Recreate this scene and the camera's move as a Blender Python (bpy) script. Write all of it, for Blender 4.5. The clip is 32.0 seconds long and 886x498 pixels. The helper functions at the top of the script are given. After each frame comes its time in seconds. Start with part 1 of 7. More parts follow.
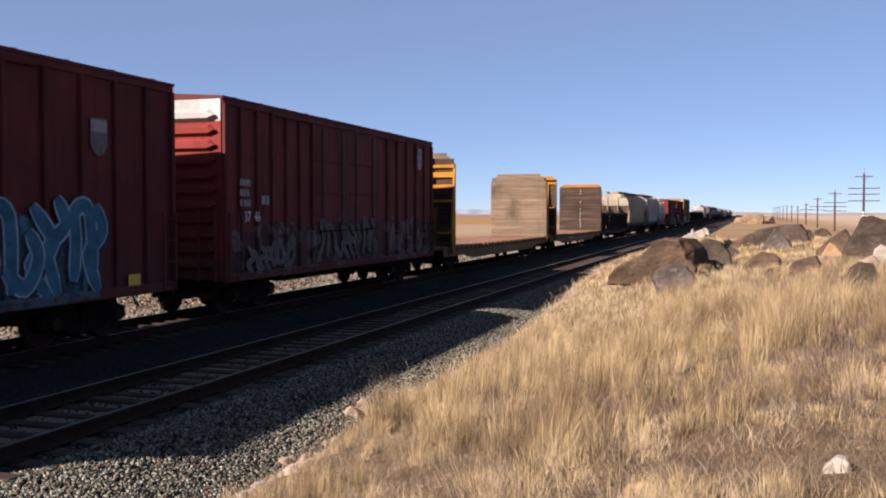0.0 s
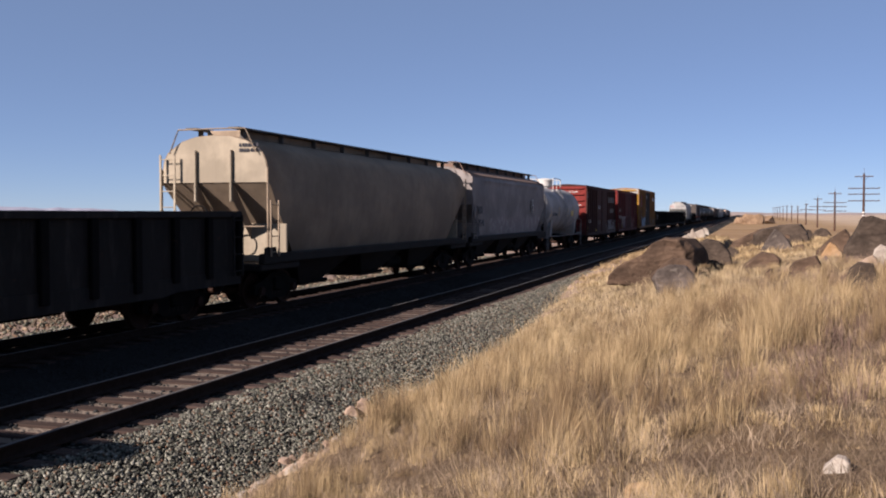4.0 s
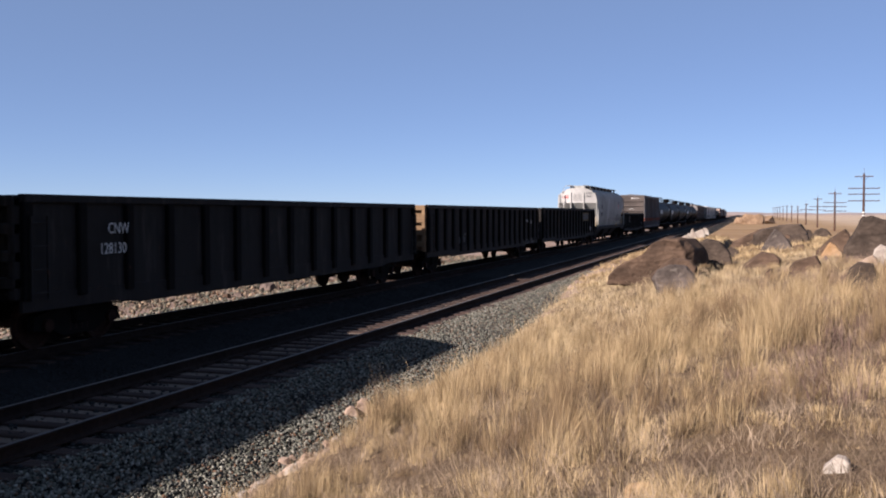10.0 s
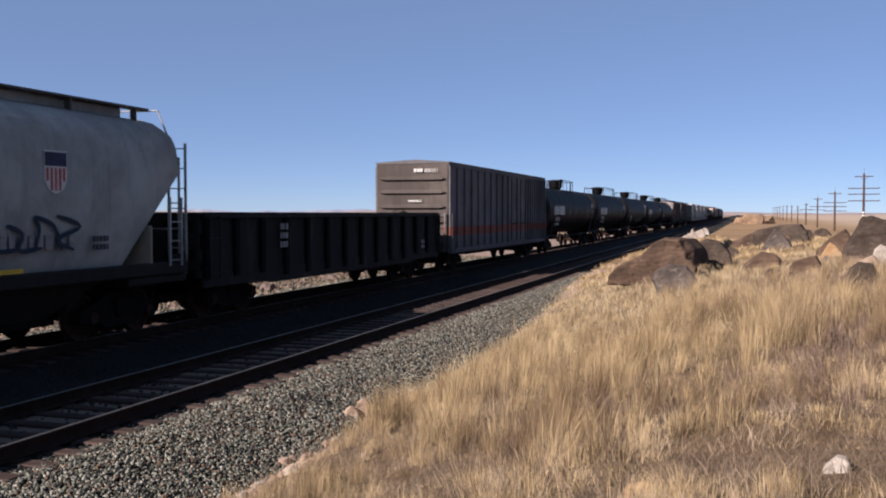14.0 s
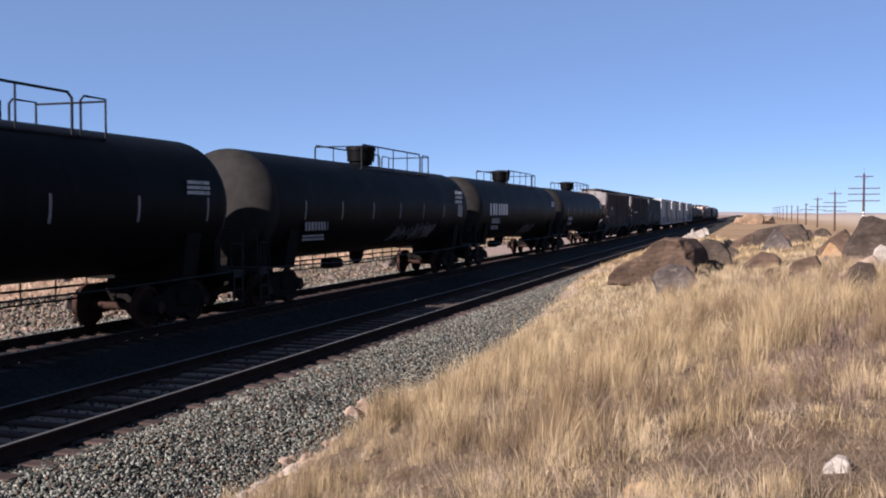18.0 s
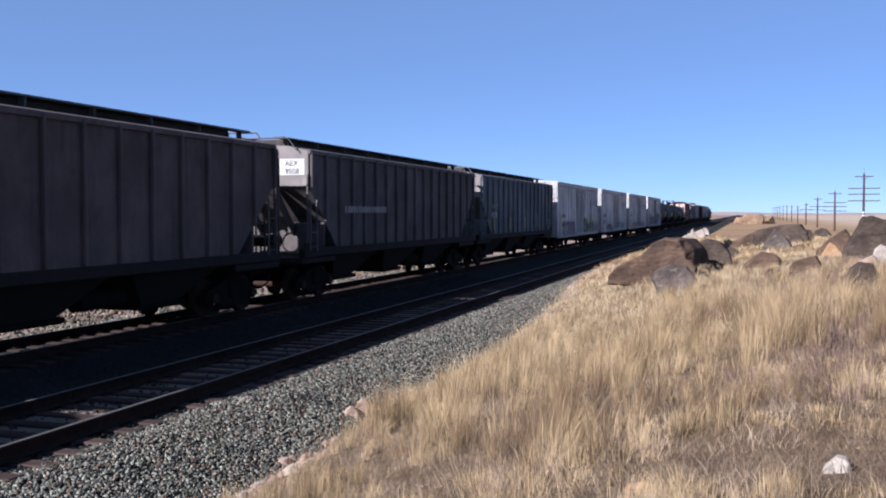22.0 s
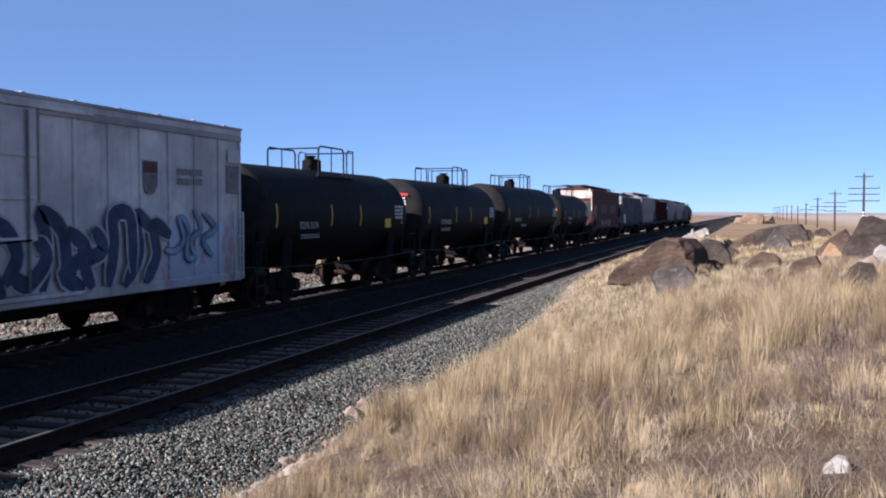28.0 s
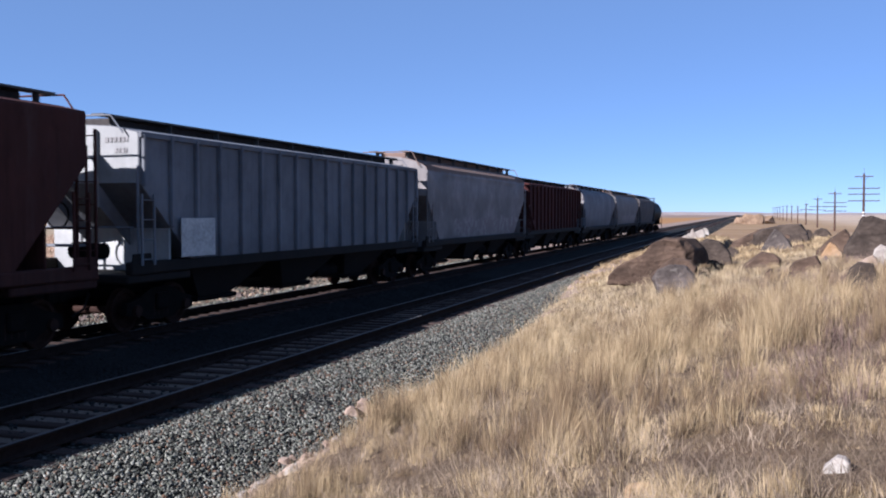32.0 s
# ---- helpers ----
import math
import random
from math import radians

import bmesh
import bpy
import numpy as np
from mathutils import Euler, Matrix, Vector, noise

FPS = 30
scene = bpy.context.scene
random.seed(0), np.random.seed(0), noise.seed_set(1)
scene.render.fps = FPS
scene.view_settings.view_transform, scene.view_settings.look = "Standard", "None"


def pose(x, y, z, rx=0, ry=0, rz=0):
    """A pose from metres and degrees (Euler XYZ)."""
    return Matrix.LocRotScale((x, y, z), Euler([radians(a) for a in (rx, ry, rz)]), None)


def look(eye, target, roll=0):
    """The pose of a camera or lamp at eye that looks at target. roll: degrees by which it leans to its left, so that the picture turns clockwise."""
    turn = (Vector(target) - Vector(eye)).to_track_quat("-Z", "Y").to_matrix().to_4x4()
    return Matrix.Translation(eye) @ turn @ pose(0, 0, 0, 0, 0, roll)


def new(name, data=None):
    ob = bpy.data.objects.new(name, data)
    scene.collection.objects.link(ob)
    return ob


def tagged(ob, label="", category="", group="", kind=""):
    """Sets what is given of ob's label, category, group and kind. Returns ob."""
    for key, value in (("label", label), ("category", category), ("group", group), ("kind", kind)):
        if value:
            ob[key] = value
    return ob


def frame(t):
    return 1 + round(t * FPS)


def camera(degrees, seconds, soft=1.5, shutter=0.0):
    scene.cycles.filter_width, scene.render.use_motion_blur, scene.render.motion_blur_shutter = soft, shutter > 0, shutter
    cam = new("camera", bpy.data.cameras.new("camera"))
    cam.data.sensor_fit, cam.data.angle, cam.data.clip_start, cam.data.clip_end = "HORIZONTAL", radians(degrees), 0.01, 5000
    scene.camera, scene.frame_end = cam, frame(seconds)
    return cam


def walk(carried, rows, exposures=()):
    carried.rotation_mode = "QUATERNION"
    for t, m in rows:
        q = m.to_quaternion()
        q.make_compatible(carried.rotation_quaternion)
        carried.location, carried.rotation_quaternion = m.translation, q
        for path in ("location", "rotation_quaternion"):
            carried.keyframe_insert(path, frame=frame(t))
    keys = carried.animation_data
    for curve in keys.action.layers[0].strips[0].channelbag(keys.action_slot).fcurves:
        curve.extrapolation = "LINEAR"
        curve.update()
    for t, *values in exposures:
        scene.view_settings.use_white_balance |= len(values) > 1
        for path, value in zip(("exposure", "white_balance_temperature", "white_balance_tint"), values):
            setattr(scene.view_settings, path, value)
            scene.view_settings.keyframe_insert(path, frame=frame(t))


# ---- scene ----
# ---------------------------------------------------------------- camera
EYE = (0.0, 0.0, 2.48)
SPEED = 18.9          # metres a second, towards the camera's side
TRACK_X = -13.15      # centre of the track that carries the train
NEAR_X = -8.3         # centre of the empty track
VIEW = Matrix.Translation(EYE) @ pose(0, 0, 0, 90 - 2.146, 0, 17.825)
cam = camera(50, 32.0, soft=2.0, shutter=0.06)
walk(cam, [(0.0, VIEW), (32.0, VIEW)],
     exposures=[(0.0, 1.58, 6150, 21), (1.0, 1.38, 6200, 22), (3.0, 1.24, 6150, 22), (6.0, 1.42, 5900, 20), (9.0, 1.62, 5900, 21), (10.0, 1.44, 5900, 21), (11.0, 1.31, 5950, 21), (13.0, 1.3, 5900, 21), (16.5, 1.45, 5700, 21), (19.0, 1.53, 5450, 20), (22.0, 1.53, 5150, 19), (25.0, 1.53, 5100, 18), (32.0, 1.53, 5050, 18)])

# ---------------------------------------------------------------- world, sun
SUN_TO = Vector((1.02, 1.385, -1.0)).normalized()
world = bpy.data.worlds.new("sky")
scene.world = world
world.use_nodes = True
wn = world.node_tree
sky = wn.nodes.new("ShaderNodeTexSky")
sky.sky_type = "NISHITA"
sky.sun_disc = False
sky.sun_elevation = radians(30.2)
sky.sun_rotation = radians(216.4)
sky.altitude = 3500
sky.air_density, sky.dust_density, sky.ozone_density = 0.76, 0.05, 2.6
bg = wn.nodes["Background"]
bg.inputs["Strength"].default_value = 0.05
veil = wn.nodes.new("ShaderNodeMix")      # thin even haze over the clear sky
veil.data_type = "RGBA"
veil.inputs["Factor"].default_value = 0.56
veil.inputs["B"].default_value = (1.87, 2.58, 3.48, 1)
wn.links.new(sky.outputs[0], veil.inputs["A"])
wn.links.new(veil.outputs["Result"], bg.inputs["Color"])
sun_data = bpy.data.lights.new("sun", "SUN")
sun_data.energy, sun_data.angle, sun_data.color = 5.0, radians(0.53), (1.0, 0.885, 0.715)
sun = new("sun", sun_data)
sun.matrix_world = look((0, 0, 50), Vector((0, 0, 50)) + SUN_TO)

# ---------------------------------------------------------------- materials


class Nodes:
    """Short hand for building a node material."""

    def __init__(self, name):
        self.mat = bpy.data.materials.new(name)
        self.mat.use_nodes = True
        self.nt = self.mat.node_tree
        self.bsdf = self.nt.nodes["Principled BSDF"]
        self.coord = self.nt.nodes.new("ShaderNodeTexCoord").outputs["Object"]

    def put(self, socket, value):
        if isinstance(value, bpy.types.NodeSocket):
            self.nt.links.new(value, socket)
        elif isinstance(value, (tuple, list)) and len(value) == 3 and socket.type == "RGBA":
            socket.default_value = (*value, 1)
        else:
            socket.default_value = value

    def math(self, op, a, b=0.0, clamp=False):
        n = self.nt.nodes.new("ShaderNodeMath")
        n.operation, n.use_clamp = op, clamp
        self.put(n.inputs[0], a)
        self.put(n.inputs[1], b)
        return n.outputs[0]

    def stretch(self, sx, sy, sz, at=(0, 0, 0)):
        n = self.nt.nodes.new("ShaderNodeMapping")
        n.inputs["Scale"].default_value = (sx, sy, sz)
        n.inputs["Location"].default_value = at
        self.nt.links.new(self.coord, n.inputs["Vector"])
        return n.outputs[0]

    def noise(self, scale, detail=4.0, rough=0.6, vec=None, out="Fac", distort=0.0):
        n = self.nt.nodes.new("ShaderNodeTexNoise")
        n.inputs["Scale"].default_value, n.inputs["Detail"].default_value = scale, detail
        n.inputs["Roughness"].default_value, n.inputs["Distortion"].default_value = rough, distort
        self.nt.links.new(vec or self.coord, n.inputs["Vector"])
        return n.outputs[out]

    def voronoi(self, scale, feature="F1", vec=None, out="Distance"):
        n = self.nt.nodes.new("ShaderNodeTexVoronoi")
        n.feature = feature
        n.inputs["Scale"].default_value = scale
        self.nt.links.new(vec or self.coord, n.inputs["Vector"])
        return n.outputs[out]

    def step(self, x, lo, hi, a=0.0, b=1.0):
        n = self.nt.nodes.new("ShaderNodeMapRange")
        n.interpolation_type = "SMOOTHSTEP"
        self.put(n.inputs["Value"], x)
        for key, v in (("From Min", lo), ("From Max", hi), ("To Min", a), ("To Max", b)):
            n.inputs[key].default_value = v
        return n.outputs[0]

    def mix(self, fac, a, b, mode="MIX"):
        n = self.nt.nodes.new("ShaderNodeMix")
        n.data_type, n.blend_type = "RGBA", mode
        self.put(n.inputs["Factor"], fac)
        self.put(n.inputs["A"], a)
        self.put(n.inputs["B"], b)
        return n.outputs["Result"]

    def axes(self):
        n = self.nt.nodes.new("ShaderNodeSeparateXYZ")
        self.nt.links.new(self.coord, n.inputs[0])
        return n.outputs

    def random(self):
        return self.nt.nodes.new("ShaderNodeObjectInfo").outputs["Random"]

    def island(self):
        return self.nt.nodes.new("ShaderNodeNewGeometry").outputs["Random Per Island"]

    def world_axes(self):
        n = self.nt.nodes.new("ShaderNodeSeparateXYZ")
        self.nt.links.new(self.nt.nodes.new("ShaderNodeNewGeometry").outputs["Position"], n.inputs[0])
        return n.outputs

    def use_world(self):
        self.coord = self.nt.nodes.new("ShaderNodeNewGeometry").outputs["Position"]

    def done(self, color, rough=0.6, bump=None, strength=0.3, dist=0.01, metal=0.0, spec=0.5):
        self.put(self.bsdf.inputs["Base Color"], color)
        self.put(self.bsdf.inputs["Roughness"], rough)
        self.put(self.bsdf.inputs["Metallic"], metal)
        self.put(self.bsdf.inputs["Specular IOR Level"], spec)
        if bump is not None:
            n = self.nt.nodes.new("ShaderNodeBump")
            n.inputs["Strength"].default_value, n.inputs["Distance"].default_value = strength, dist
            self.nt.links.new(bump, n.inputs["Height"])
            self.nt.links.new(n.outputs[0], self.bsdf.inputs["Normal"])
        return self.mat


LIT = (0.565, 0.565, 0.565)      # common scale of the sunlit natural surfaces


def scaled(c, k):
    return tuple(min(1.0, v * k) for v in c)


def paint(name, rgb, dirt=0.35, rust=0.15, rough=0.78, low_dirt_shade=0.5, graffiti=(), seed=0.0, patches=(), roof=None, spec=0.12, chalk=0.15):
    """Weathered rail car paint: fading, vertical streaks, road dirt and painted-in shade low down, rust spots; sprayed
    pieces on the +x side.
    """
    rgb = scaled(rgb, 0.78)
    n = Nodes(name)
    x, y, z = n.axes()
    fade = n.noise(0.55, 5, 0.65, n.stretch(1, 1, 1, (seed, seed * 3, 0)))
    col = n.mix(n.step(fade, 0.35, 0.7), scaled(rgb, 0.68), scaled(rgb, 1.22))
    col = n.mix(n.math("MULTIPLY", n.random(), 0.45), col, scaled(rgb, 0.6 if sum(rgb) > 0.3 else 1.5))
    for y0, y1, z0, z1, c in patches:
        inside = n.math("MULTIPLY", n.math("MULTIPLY", n.step(y, y0, y0 + 0.03), n.step(y, y1 - 0.03, y1, 1, 0)),
                        n.math("MULTIPLY", n.step(z, z0, z0 + 0.03), n.step(z, z1 - 0.03, z1, 1, 0)))
        wear = n.step(n.noise(5, 4, 0.7), 0.3, 0.45)
        col = n.mix(n.math("MULTIPLY", inside, wear), col, c)
    blotch = n.step(n.noise(1.7, 6, 0.72, n.stretch(1, 1, 0.6, (0, seed * 2, seed))), 0.5, 0.68)
    col = n.mix(n.math("MULTIPLY", blotch, dirt * 0.8), col, scaled(rgb, 0.42))
    streak = n.noise(1.0, 5, 0.7, n.stretch(4.5, 4.5, 0.25, (seed, 0, seed)))
    col = n.mix(n.math("MULTIPLY", n.step(streak, 0.48, 0.72), dirt), col, scaled(rgb, 0.3))
    dusty = n.noise(1.0, 6, 0.75, n.stretch(2.6, 2.6, 0.4, (seed * 2, seed, 0)))
    col = n.mix(n.math("MULTIPLY", n.step(dusty, 0.5, 0.7), chalk), col, tuple(0.6 * v + w for v, w in zip(rgb, (0.042, 0.036, 0.031))))
    for k, (y0, y1, z0, z1, tones) in enumerate(graffiti):
        wob = n.math("MULTIPLY", n.math("SUBTRACT", n.noise(1.5, 2, 0.5), 0.5), 0.9)
        yy, zz = n.math("ADD", y, wob), n.math("ADD", z, n.math("MULTIPLY", wob, 1.1))
        inside = n.math("MULTIPLY", n.math("MULTIPLY", n.step(yy, y0, y0 + 0.12), n.step(yy, y1 - 0.12, y1, 1, 0)),
                        n.math("MULTIPLY", n.step(zz, z0, z0 + 0.08), n.step(zz, z1 - 0.08, z1, 1, 0)))
        inside = n.math("MULTIPLY", inside, n.step(x, 0.6, 0.7))
        warp = n.nt.nodes.new("ShaderNodeMix")
        warp.data_type = "RGBA"
        warp.blend_type = "LINEAR_LIGHT"
        warp.inputs["Factor"].default_value = 0.38
        n.put(warp.inputs["A"], n.stretch(0.05, 1.15, 0.7, (seed + k, 2.7 * k + seed, 0)))
        n.put(warp.inputs["B"], n.noise(1.1, 2, 0.5, out="Color"))
        cell = n.voronoi(2.3, "F1", warp.outputs["Result"], "Color")
        edge = n.voronoi(2.3, "DISTANCE_TO_EDGE", warp.outputs["Result"])
        pick = n.nt.nodes.new("ShaderNodeSeparateColor")
        n.put(pick.inputs[0], cell)
        g = tones[0]
        for j, c in enumerate(tones[1:], 1):
            g = n.mix(n.math("GREATER_THAN", pick.outputs[j % 3], 0.35 + 0.3 * (j % 2)), g, c)
        g = n.mix(n.step(edge, 0.05, 0.09), tones[-1], g)
        worn = n.step(n.noise(7, 5, 0.7), 0.3, 0.5)
        col = n.mix(n.math("MULTIPLY", inside, n.math("MULTIPLY", worn, 0.92)), col, g)
    # low band: road dirt, toned so pale paint also carries the weaker light there
    low_dust_shade = n.math("MULTIPLY", n.step(n.math("ADD", z, n.math("MULTIPLY", n.noise(1.3, 4), 1.4)), 1.2, 3.0, 1, 0), low_dirt_shade)
    grime_shade = tuple(0.5 * a + 0.25 * b for a, b in zip((0.05, 0.04, 0.035), rgb))
    col = n.mix(low_dust_shade, col, grime_shade)
    if roof:
        col = n.mix(n.math("MULTIPLY", n.step(n.math("ADD", z, n.math("MULTIPLY", n.noise(2.0, 5, 0.7), 0.25)), roof[0], roof[0] + 0.12), 0.85), col, roof[1])
    spots = n.step(n.noise(3.3, 6, 0.75), 0.62, 0.72)
    col = n.mix(n.math("MULTIPLY", spots, rust), col, (0.0888, 0.0333, 0.0163))
    bump = n.math("ADD", n.noise(0.9, 3), n.math("MULTIPLY", n.noise(60, 2), 0.12))
    return n.done(col, n.math("ADD", n.math("MULTIPLY", fade, 0.25), rough - 0.08), bump, 0.35, 0.03, spec=spec)


def plain(name, rgb, rough=0.6, scale=8.0, vary=0.35, metal=0.0, bump=0.2, dist=0.01, obj=0.0, spec=0.15):
    n = Nodes(name)
    a, b = n.noise(scale, 6, 0.65), n.noise(scale * 0.13, 3)
    f = n.math("ADD", n.math("MULTIPLY", a, 0.6), n.math("MULTIPLY", b, 0.4))
    col = n.mix(n.step(f, 0.3, 0.7), scaled(rgb, 1 - vary), scaled(rgb, 1 + vary))
    if obj:
        col = n.mix(n.math("MULTIPLY", n.random(), obj), col, scaled(rgb, 0.45))
    return n.done(col, rough, a, bump, dist, metal, spec)


def wood(name, rgb, along="x", rough=0.8, obj=0.6, dark=0.45):
    n = Nodes(name)
    s = (0.6, 14, 22) if along == "x" else (16, 0.6, 20)
    grain = n.noise(1.0, 6, 0.7, n.stretch(*s))
    stain = n.noise(0.8, 4, 0.6)
    col = n.mix(n.step(grain, 0.4, 0.6), scaled(rgb, dark), scaled(rgb, 1.25))
    col = n.mix(n.math("MULTIPLY", n.step(n.noise(1.0, 5, 0.75, n.stretch(*(v * 0.22 for v in s))), 0.5, 0.62), 0.6), col, scaled(rgb, 1.75))
    col = n.mix(n.step(stain, 0.45, 0.75), col, scaled(rgb, 0.55))
    col = n.mix(n.math("MULTIPLY", n.random(), obj), col, scaled(rgb, 0.5))
    return n.done(n.mix(1.0, col, LIT, "MULTIPLY"), rough, grain, 0.5, 0.012, spec=0.12)


M = {}
M["rod"] = plain("grimy door hardware", (0.04, 0.036, 0.034), 0.7, 10)
M["reefer_rod"] = plain("grimy pale door hardware", (0.16, 0.15, 0.145), 0.7, 10)
M["grating"] = plain("dark roof walk", (0.037, 0.0311, 0.0281), 0.8, 10)
M["walkway"] = plain("weathered roof walk steel", (0.085, 0.078, 0.072), 0.8, 10)
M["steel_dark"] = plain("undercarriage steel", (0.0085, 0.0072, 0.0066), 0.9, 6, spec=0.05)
M["wheel"] = plain("wheel steel", (0.028, 0.0145, 0.0105), 0.8, 10, spec=0.08)
M["tread"] = plain("bright tread", (0.296, 0.281, 0.266), 0.3, 20, 0.15, 1.0)
M["rail"] = plain("rusty rail", (0.02, 0.0135, 0.011), 0.9, 9, spec=0.05)
M["railtop"] = plain("dull rail head", (0.1, 0.092, 0.085), 0.6, 12, 0.25, 0.5)
M["tank_head"] = plain("dusty black tank head", (0.0165, 0.0145, 0.0132), 0.75, 2.5, 0.4, spec=0.08)
M["tie"] = wood("creosoted tie", (0.1, 0.066, 0.054), "x", 0.9, 0.8)
M["plank"] = wood("weathered plank", (0.235, 0.165, 0.112), "x", 0.85, 0.3, 0.78)
M["plank_dark"] = wood("dark plank", (0.105, 0.07, 0.05), "x", 0.9, 0.75, 0.4)
M["pole"] = wood("old pole wood", (0.118, 0.0629, 0.0444), "z", 0.85, 0.2)
M["white_part"] = plain("white paint", (0.41, 0.399, 0.376), 0.5, 5, 0.12)
M["black_part"] = plain("black paint", (0.011, 0.011, 0.012), 0.6, 5, 0.3, spec=0.1)
M["grey_part"] = plain("grey steel", (0.142, 0.142, 0.142), 0.5, 6, 0.25)
M["yellow_mark"] = plain("reflective yellow", (0.459, 0.296, 0.0296), 0.5, 8, 0.2)
M["orange_mark"] = plain("orange placard", (0.518, 0.148, 0.037), 0.5, 8, 0.2)
M["red_mark"] = plain("red mark", (0.459, 0.037, 0.0296), 0.5, 8, 0.2)
M["blue_mark"] = plain("blue mark", (0.0444, 0.074, 0.222), 0.5, 8, 0.2)
M["white_mark"] = plain("faded white lettering", (0.407, 0.392, 0.37), 0.6, 14, 0.3)
M["grey_mark"] = plain("dim lettering", (0.192, 0.178, 0.17), 0.6, 14, 0.35)
M["dim_mark"] = plain("dim weathered lettering", (0.1, 0.09, 0.085), 0.7, 14, 0.4)
M["faint_mark"] = plain("worn lettering", (0.0814, 0.0444, 0.0407), 0.7, 14, 0.4)
M["dark_mark"] = plain("black lettering", (0.0259, 0.0259, 0.0333), 0.6, 14, 0.3)
M["glass_insulator"] = plain("insulator", (0.185, 0.222, 0.222), 0.2, 8, 0.2)

# ---------------------------------------------------------------- mesh helpers


class Geo:
    """A growing list of vertices and faces that becomes one mesh."""

    def __init__(self):
        self.v, self.f = [], []

    def add(self, verts, faces):
        k = len(self.v)
        self.v.extend(verts)
        self.f.extend([tuple(i + k for i in q) for q in faces])
        return self

    def box(self, x0, x1, y0, y1, z0, z1):
        vs = [(x, y, z) for x in (x0, x1) for y in (y0, y1) for z in (z0, z1)]
        return self.add(vs, [(0, 1, 3, 2), (4, 6, 7, 5), (0, 4, 5, 1), (2, 3, 7, 6), (0, 2, 6, 4), (1, 5, 7, 3)])

    def rbox(self, x0, x1, y0, y1, z0, z1, r=0.02):
        """A box with its edges cut at an angle."""
        bm = bmesh.new()
        vs = [bm.verts.new((x, y, z)) for x in (x0, x1) for y in (y0, y1) for z in (z0, z1)]
        for q in [(0, 1, 3, 2), (4, 6, 7, 5), (0, 4, 5, 1), (2, 3, 7, 6), (0, 2, 6, 4), (1, 5, 7, 3)]:
            bm.faces.new([vs[i] for i in q])
        bmesh.ops.bevel(bm, geom=bm.edges[:], offset=r, segments=1, affect="EDGES")
        bm.verts.index_update()
        self.add([tuple(v.co) for v in bm.verts], [tuple(v.index for v in f.verts) for f in bm.faces])
        bm.free()
        return self

    def tube(self, pts, r, seg=6):
        """A round bar through the points, with closed ends."""
        P = [Vector(p) for p in pts]
        rings = []
        for i, p in enumerate(P):
            d = (P[min(i + 1, len(P) - 1)] - P[max(i - 1, 0)]).normalized()
            a = d.orthogonal().normalized() if i == 0 else (a - d * a.dot(d)).normalized()
            b = d.cross(a)
            rr = r[i] if isinstance(r, (list, tuple)) else r
            rings.append([tuple(p + (a * math.cos(t) + b * math.sin(t)) * rr) for t in [2 * math.pi * j / seg for j in range(seg)]])
        return self.loft(rings)

    def loft(self, rings, caps=True, closed=True):
        n = len(rings[0])
        vs = [p for ring in rings for p in ring]
        fs = []
        for i in range(len(rings) - 1):
            for j in range(n if closed else n - 1):
                k = (j + 1) % n
                fs.append((i * n + j, i * n + k, (i + 1) * n + k, (i + 1) * n + j))
        if caps and closed:
            fs.append(tuple(range(n - 1, -1, -1)))
            fs.append(tuple((len(rings) - 1) * n + j for j in range(n)))
        return self.add(vs, fs)

    def prism_y(self, profile, y0, y1):
        """A profile of (x, z) drawn out along y."""
        return self.loft([[(x, y, z) for x, z in profile] for y in (y0, y1)])

    def prism_x(self, profile, x0, x1):
        """A profile of (y, z) drawn out along x."""
        return self.loft([[(x, y, z) for y, z in profile] for x in (x0, x1)])

    def mesh(self, name, mat, smooth=False):
        me = bpy.data.meshes.new(name)
        me.from_pydata(self.v, [], self.f)
        bm = bmesh.new()
        bm.from_mesh(me)
        bmesh.ops.recalc_face_normals(bm, faces=bm.faces[:])
        bm.to_mesh(me)
        bm.free()
        me.materials.append(mat)
        if smooth:
            me.shade_smooth()
            me.set_sharp_from_angle(angle=radians(smooth))
        return me


def part(name, geo, mat, parent, label="", smooth=False):
    """Links the geometry as one mesh object under a thing or a part."""
    ob = new(name, geo.mesh(name, mat, smooth))
    ob.parent = parent
    return tagged(ob, label) if label else ob


def thing(name, label, category, group="", kind="", at=None):
    ob = new(name)
    ob.empty_display_size = 0.3
    if at is not None:
        ob.matrix_world = at
    return tagged(ob, label, category, group, kind)


def solid(name, geo, mat, label, category, group="", kind="", smooth=False):
    return tagged(new(name, geo.mesh(name, mat, smooth)), label, category, group, kind)


def lettering(text, parent, mat, size, face, at, label="", spread=1.0, squash=1.0, name="lettering"):
    """Flat raised letters. face 'side': on the +x side, reading along +y; 'end': on the -y end, reading along +x."""
    cu = bpy.data.curves.new("lettering", "FONT")
    cu.body, cu.size, cu.extrude, cu.space_character, cu.resolution_u = text, size, 0.003, spread, 2
    tmp = bpy.data.objects.new("lettering_source", cu)
    scene.collection.objects.link(tmp)
    me = bpy.data.meshes.new_from_object(tmp)
    bpy.data.objects.remove(tmp)
    bpy.data.curves.remove(cu)
    me.name = name
    if face == "side":
        m = Matrix(((0, 0, 1, at[0]), (squash, 0, 0, at[1]), (0, 1, 0, at[2]), (0, 0, 0, 1)))
    else:
        m = Matrix(((squash, 0, 0, at[0]), (0, 0, -1, at[1]), (0, 1, 0, at[2]), (0, 0, 0, 1)))
    me.transform(m)
    me.materials.clear()
    me.materials.append(mat)
    ob = new(name, me)
    ob.parent = parent
    return tagged(ob, label) if label else ob


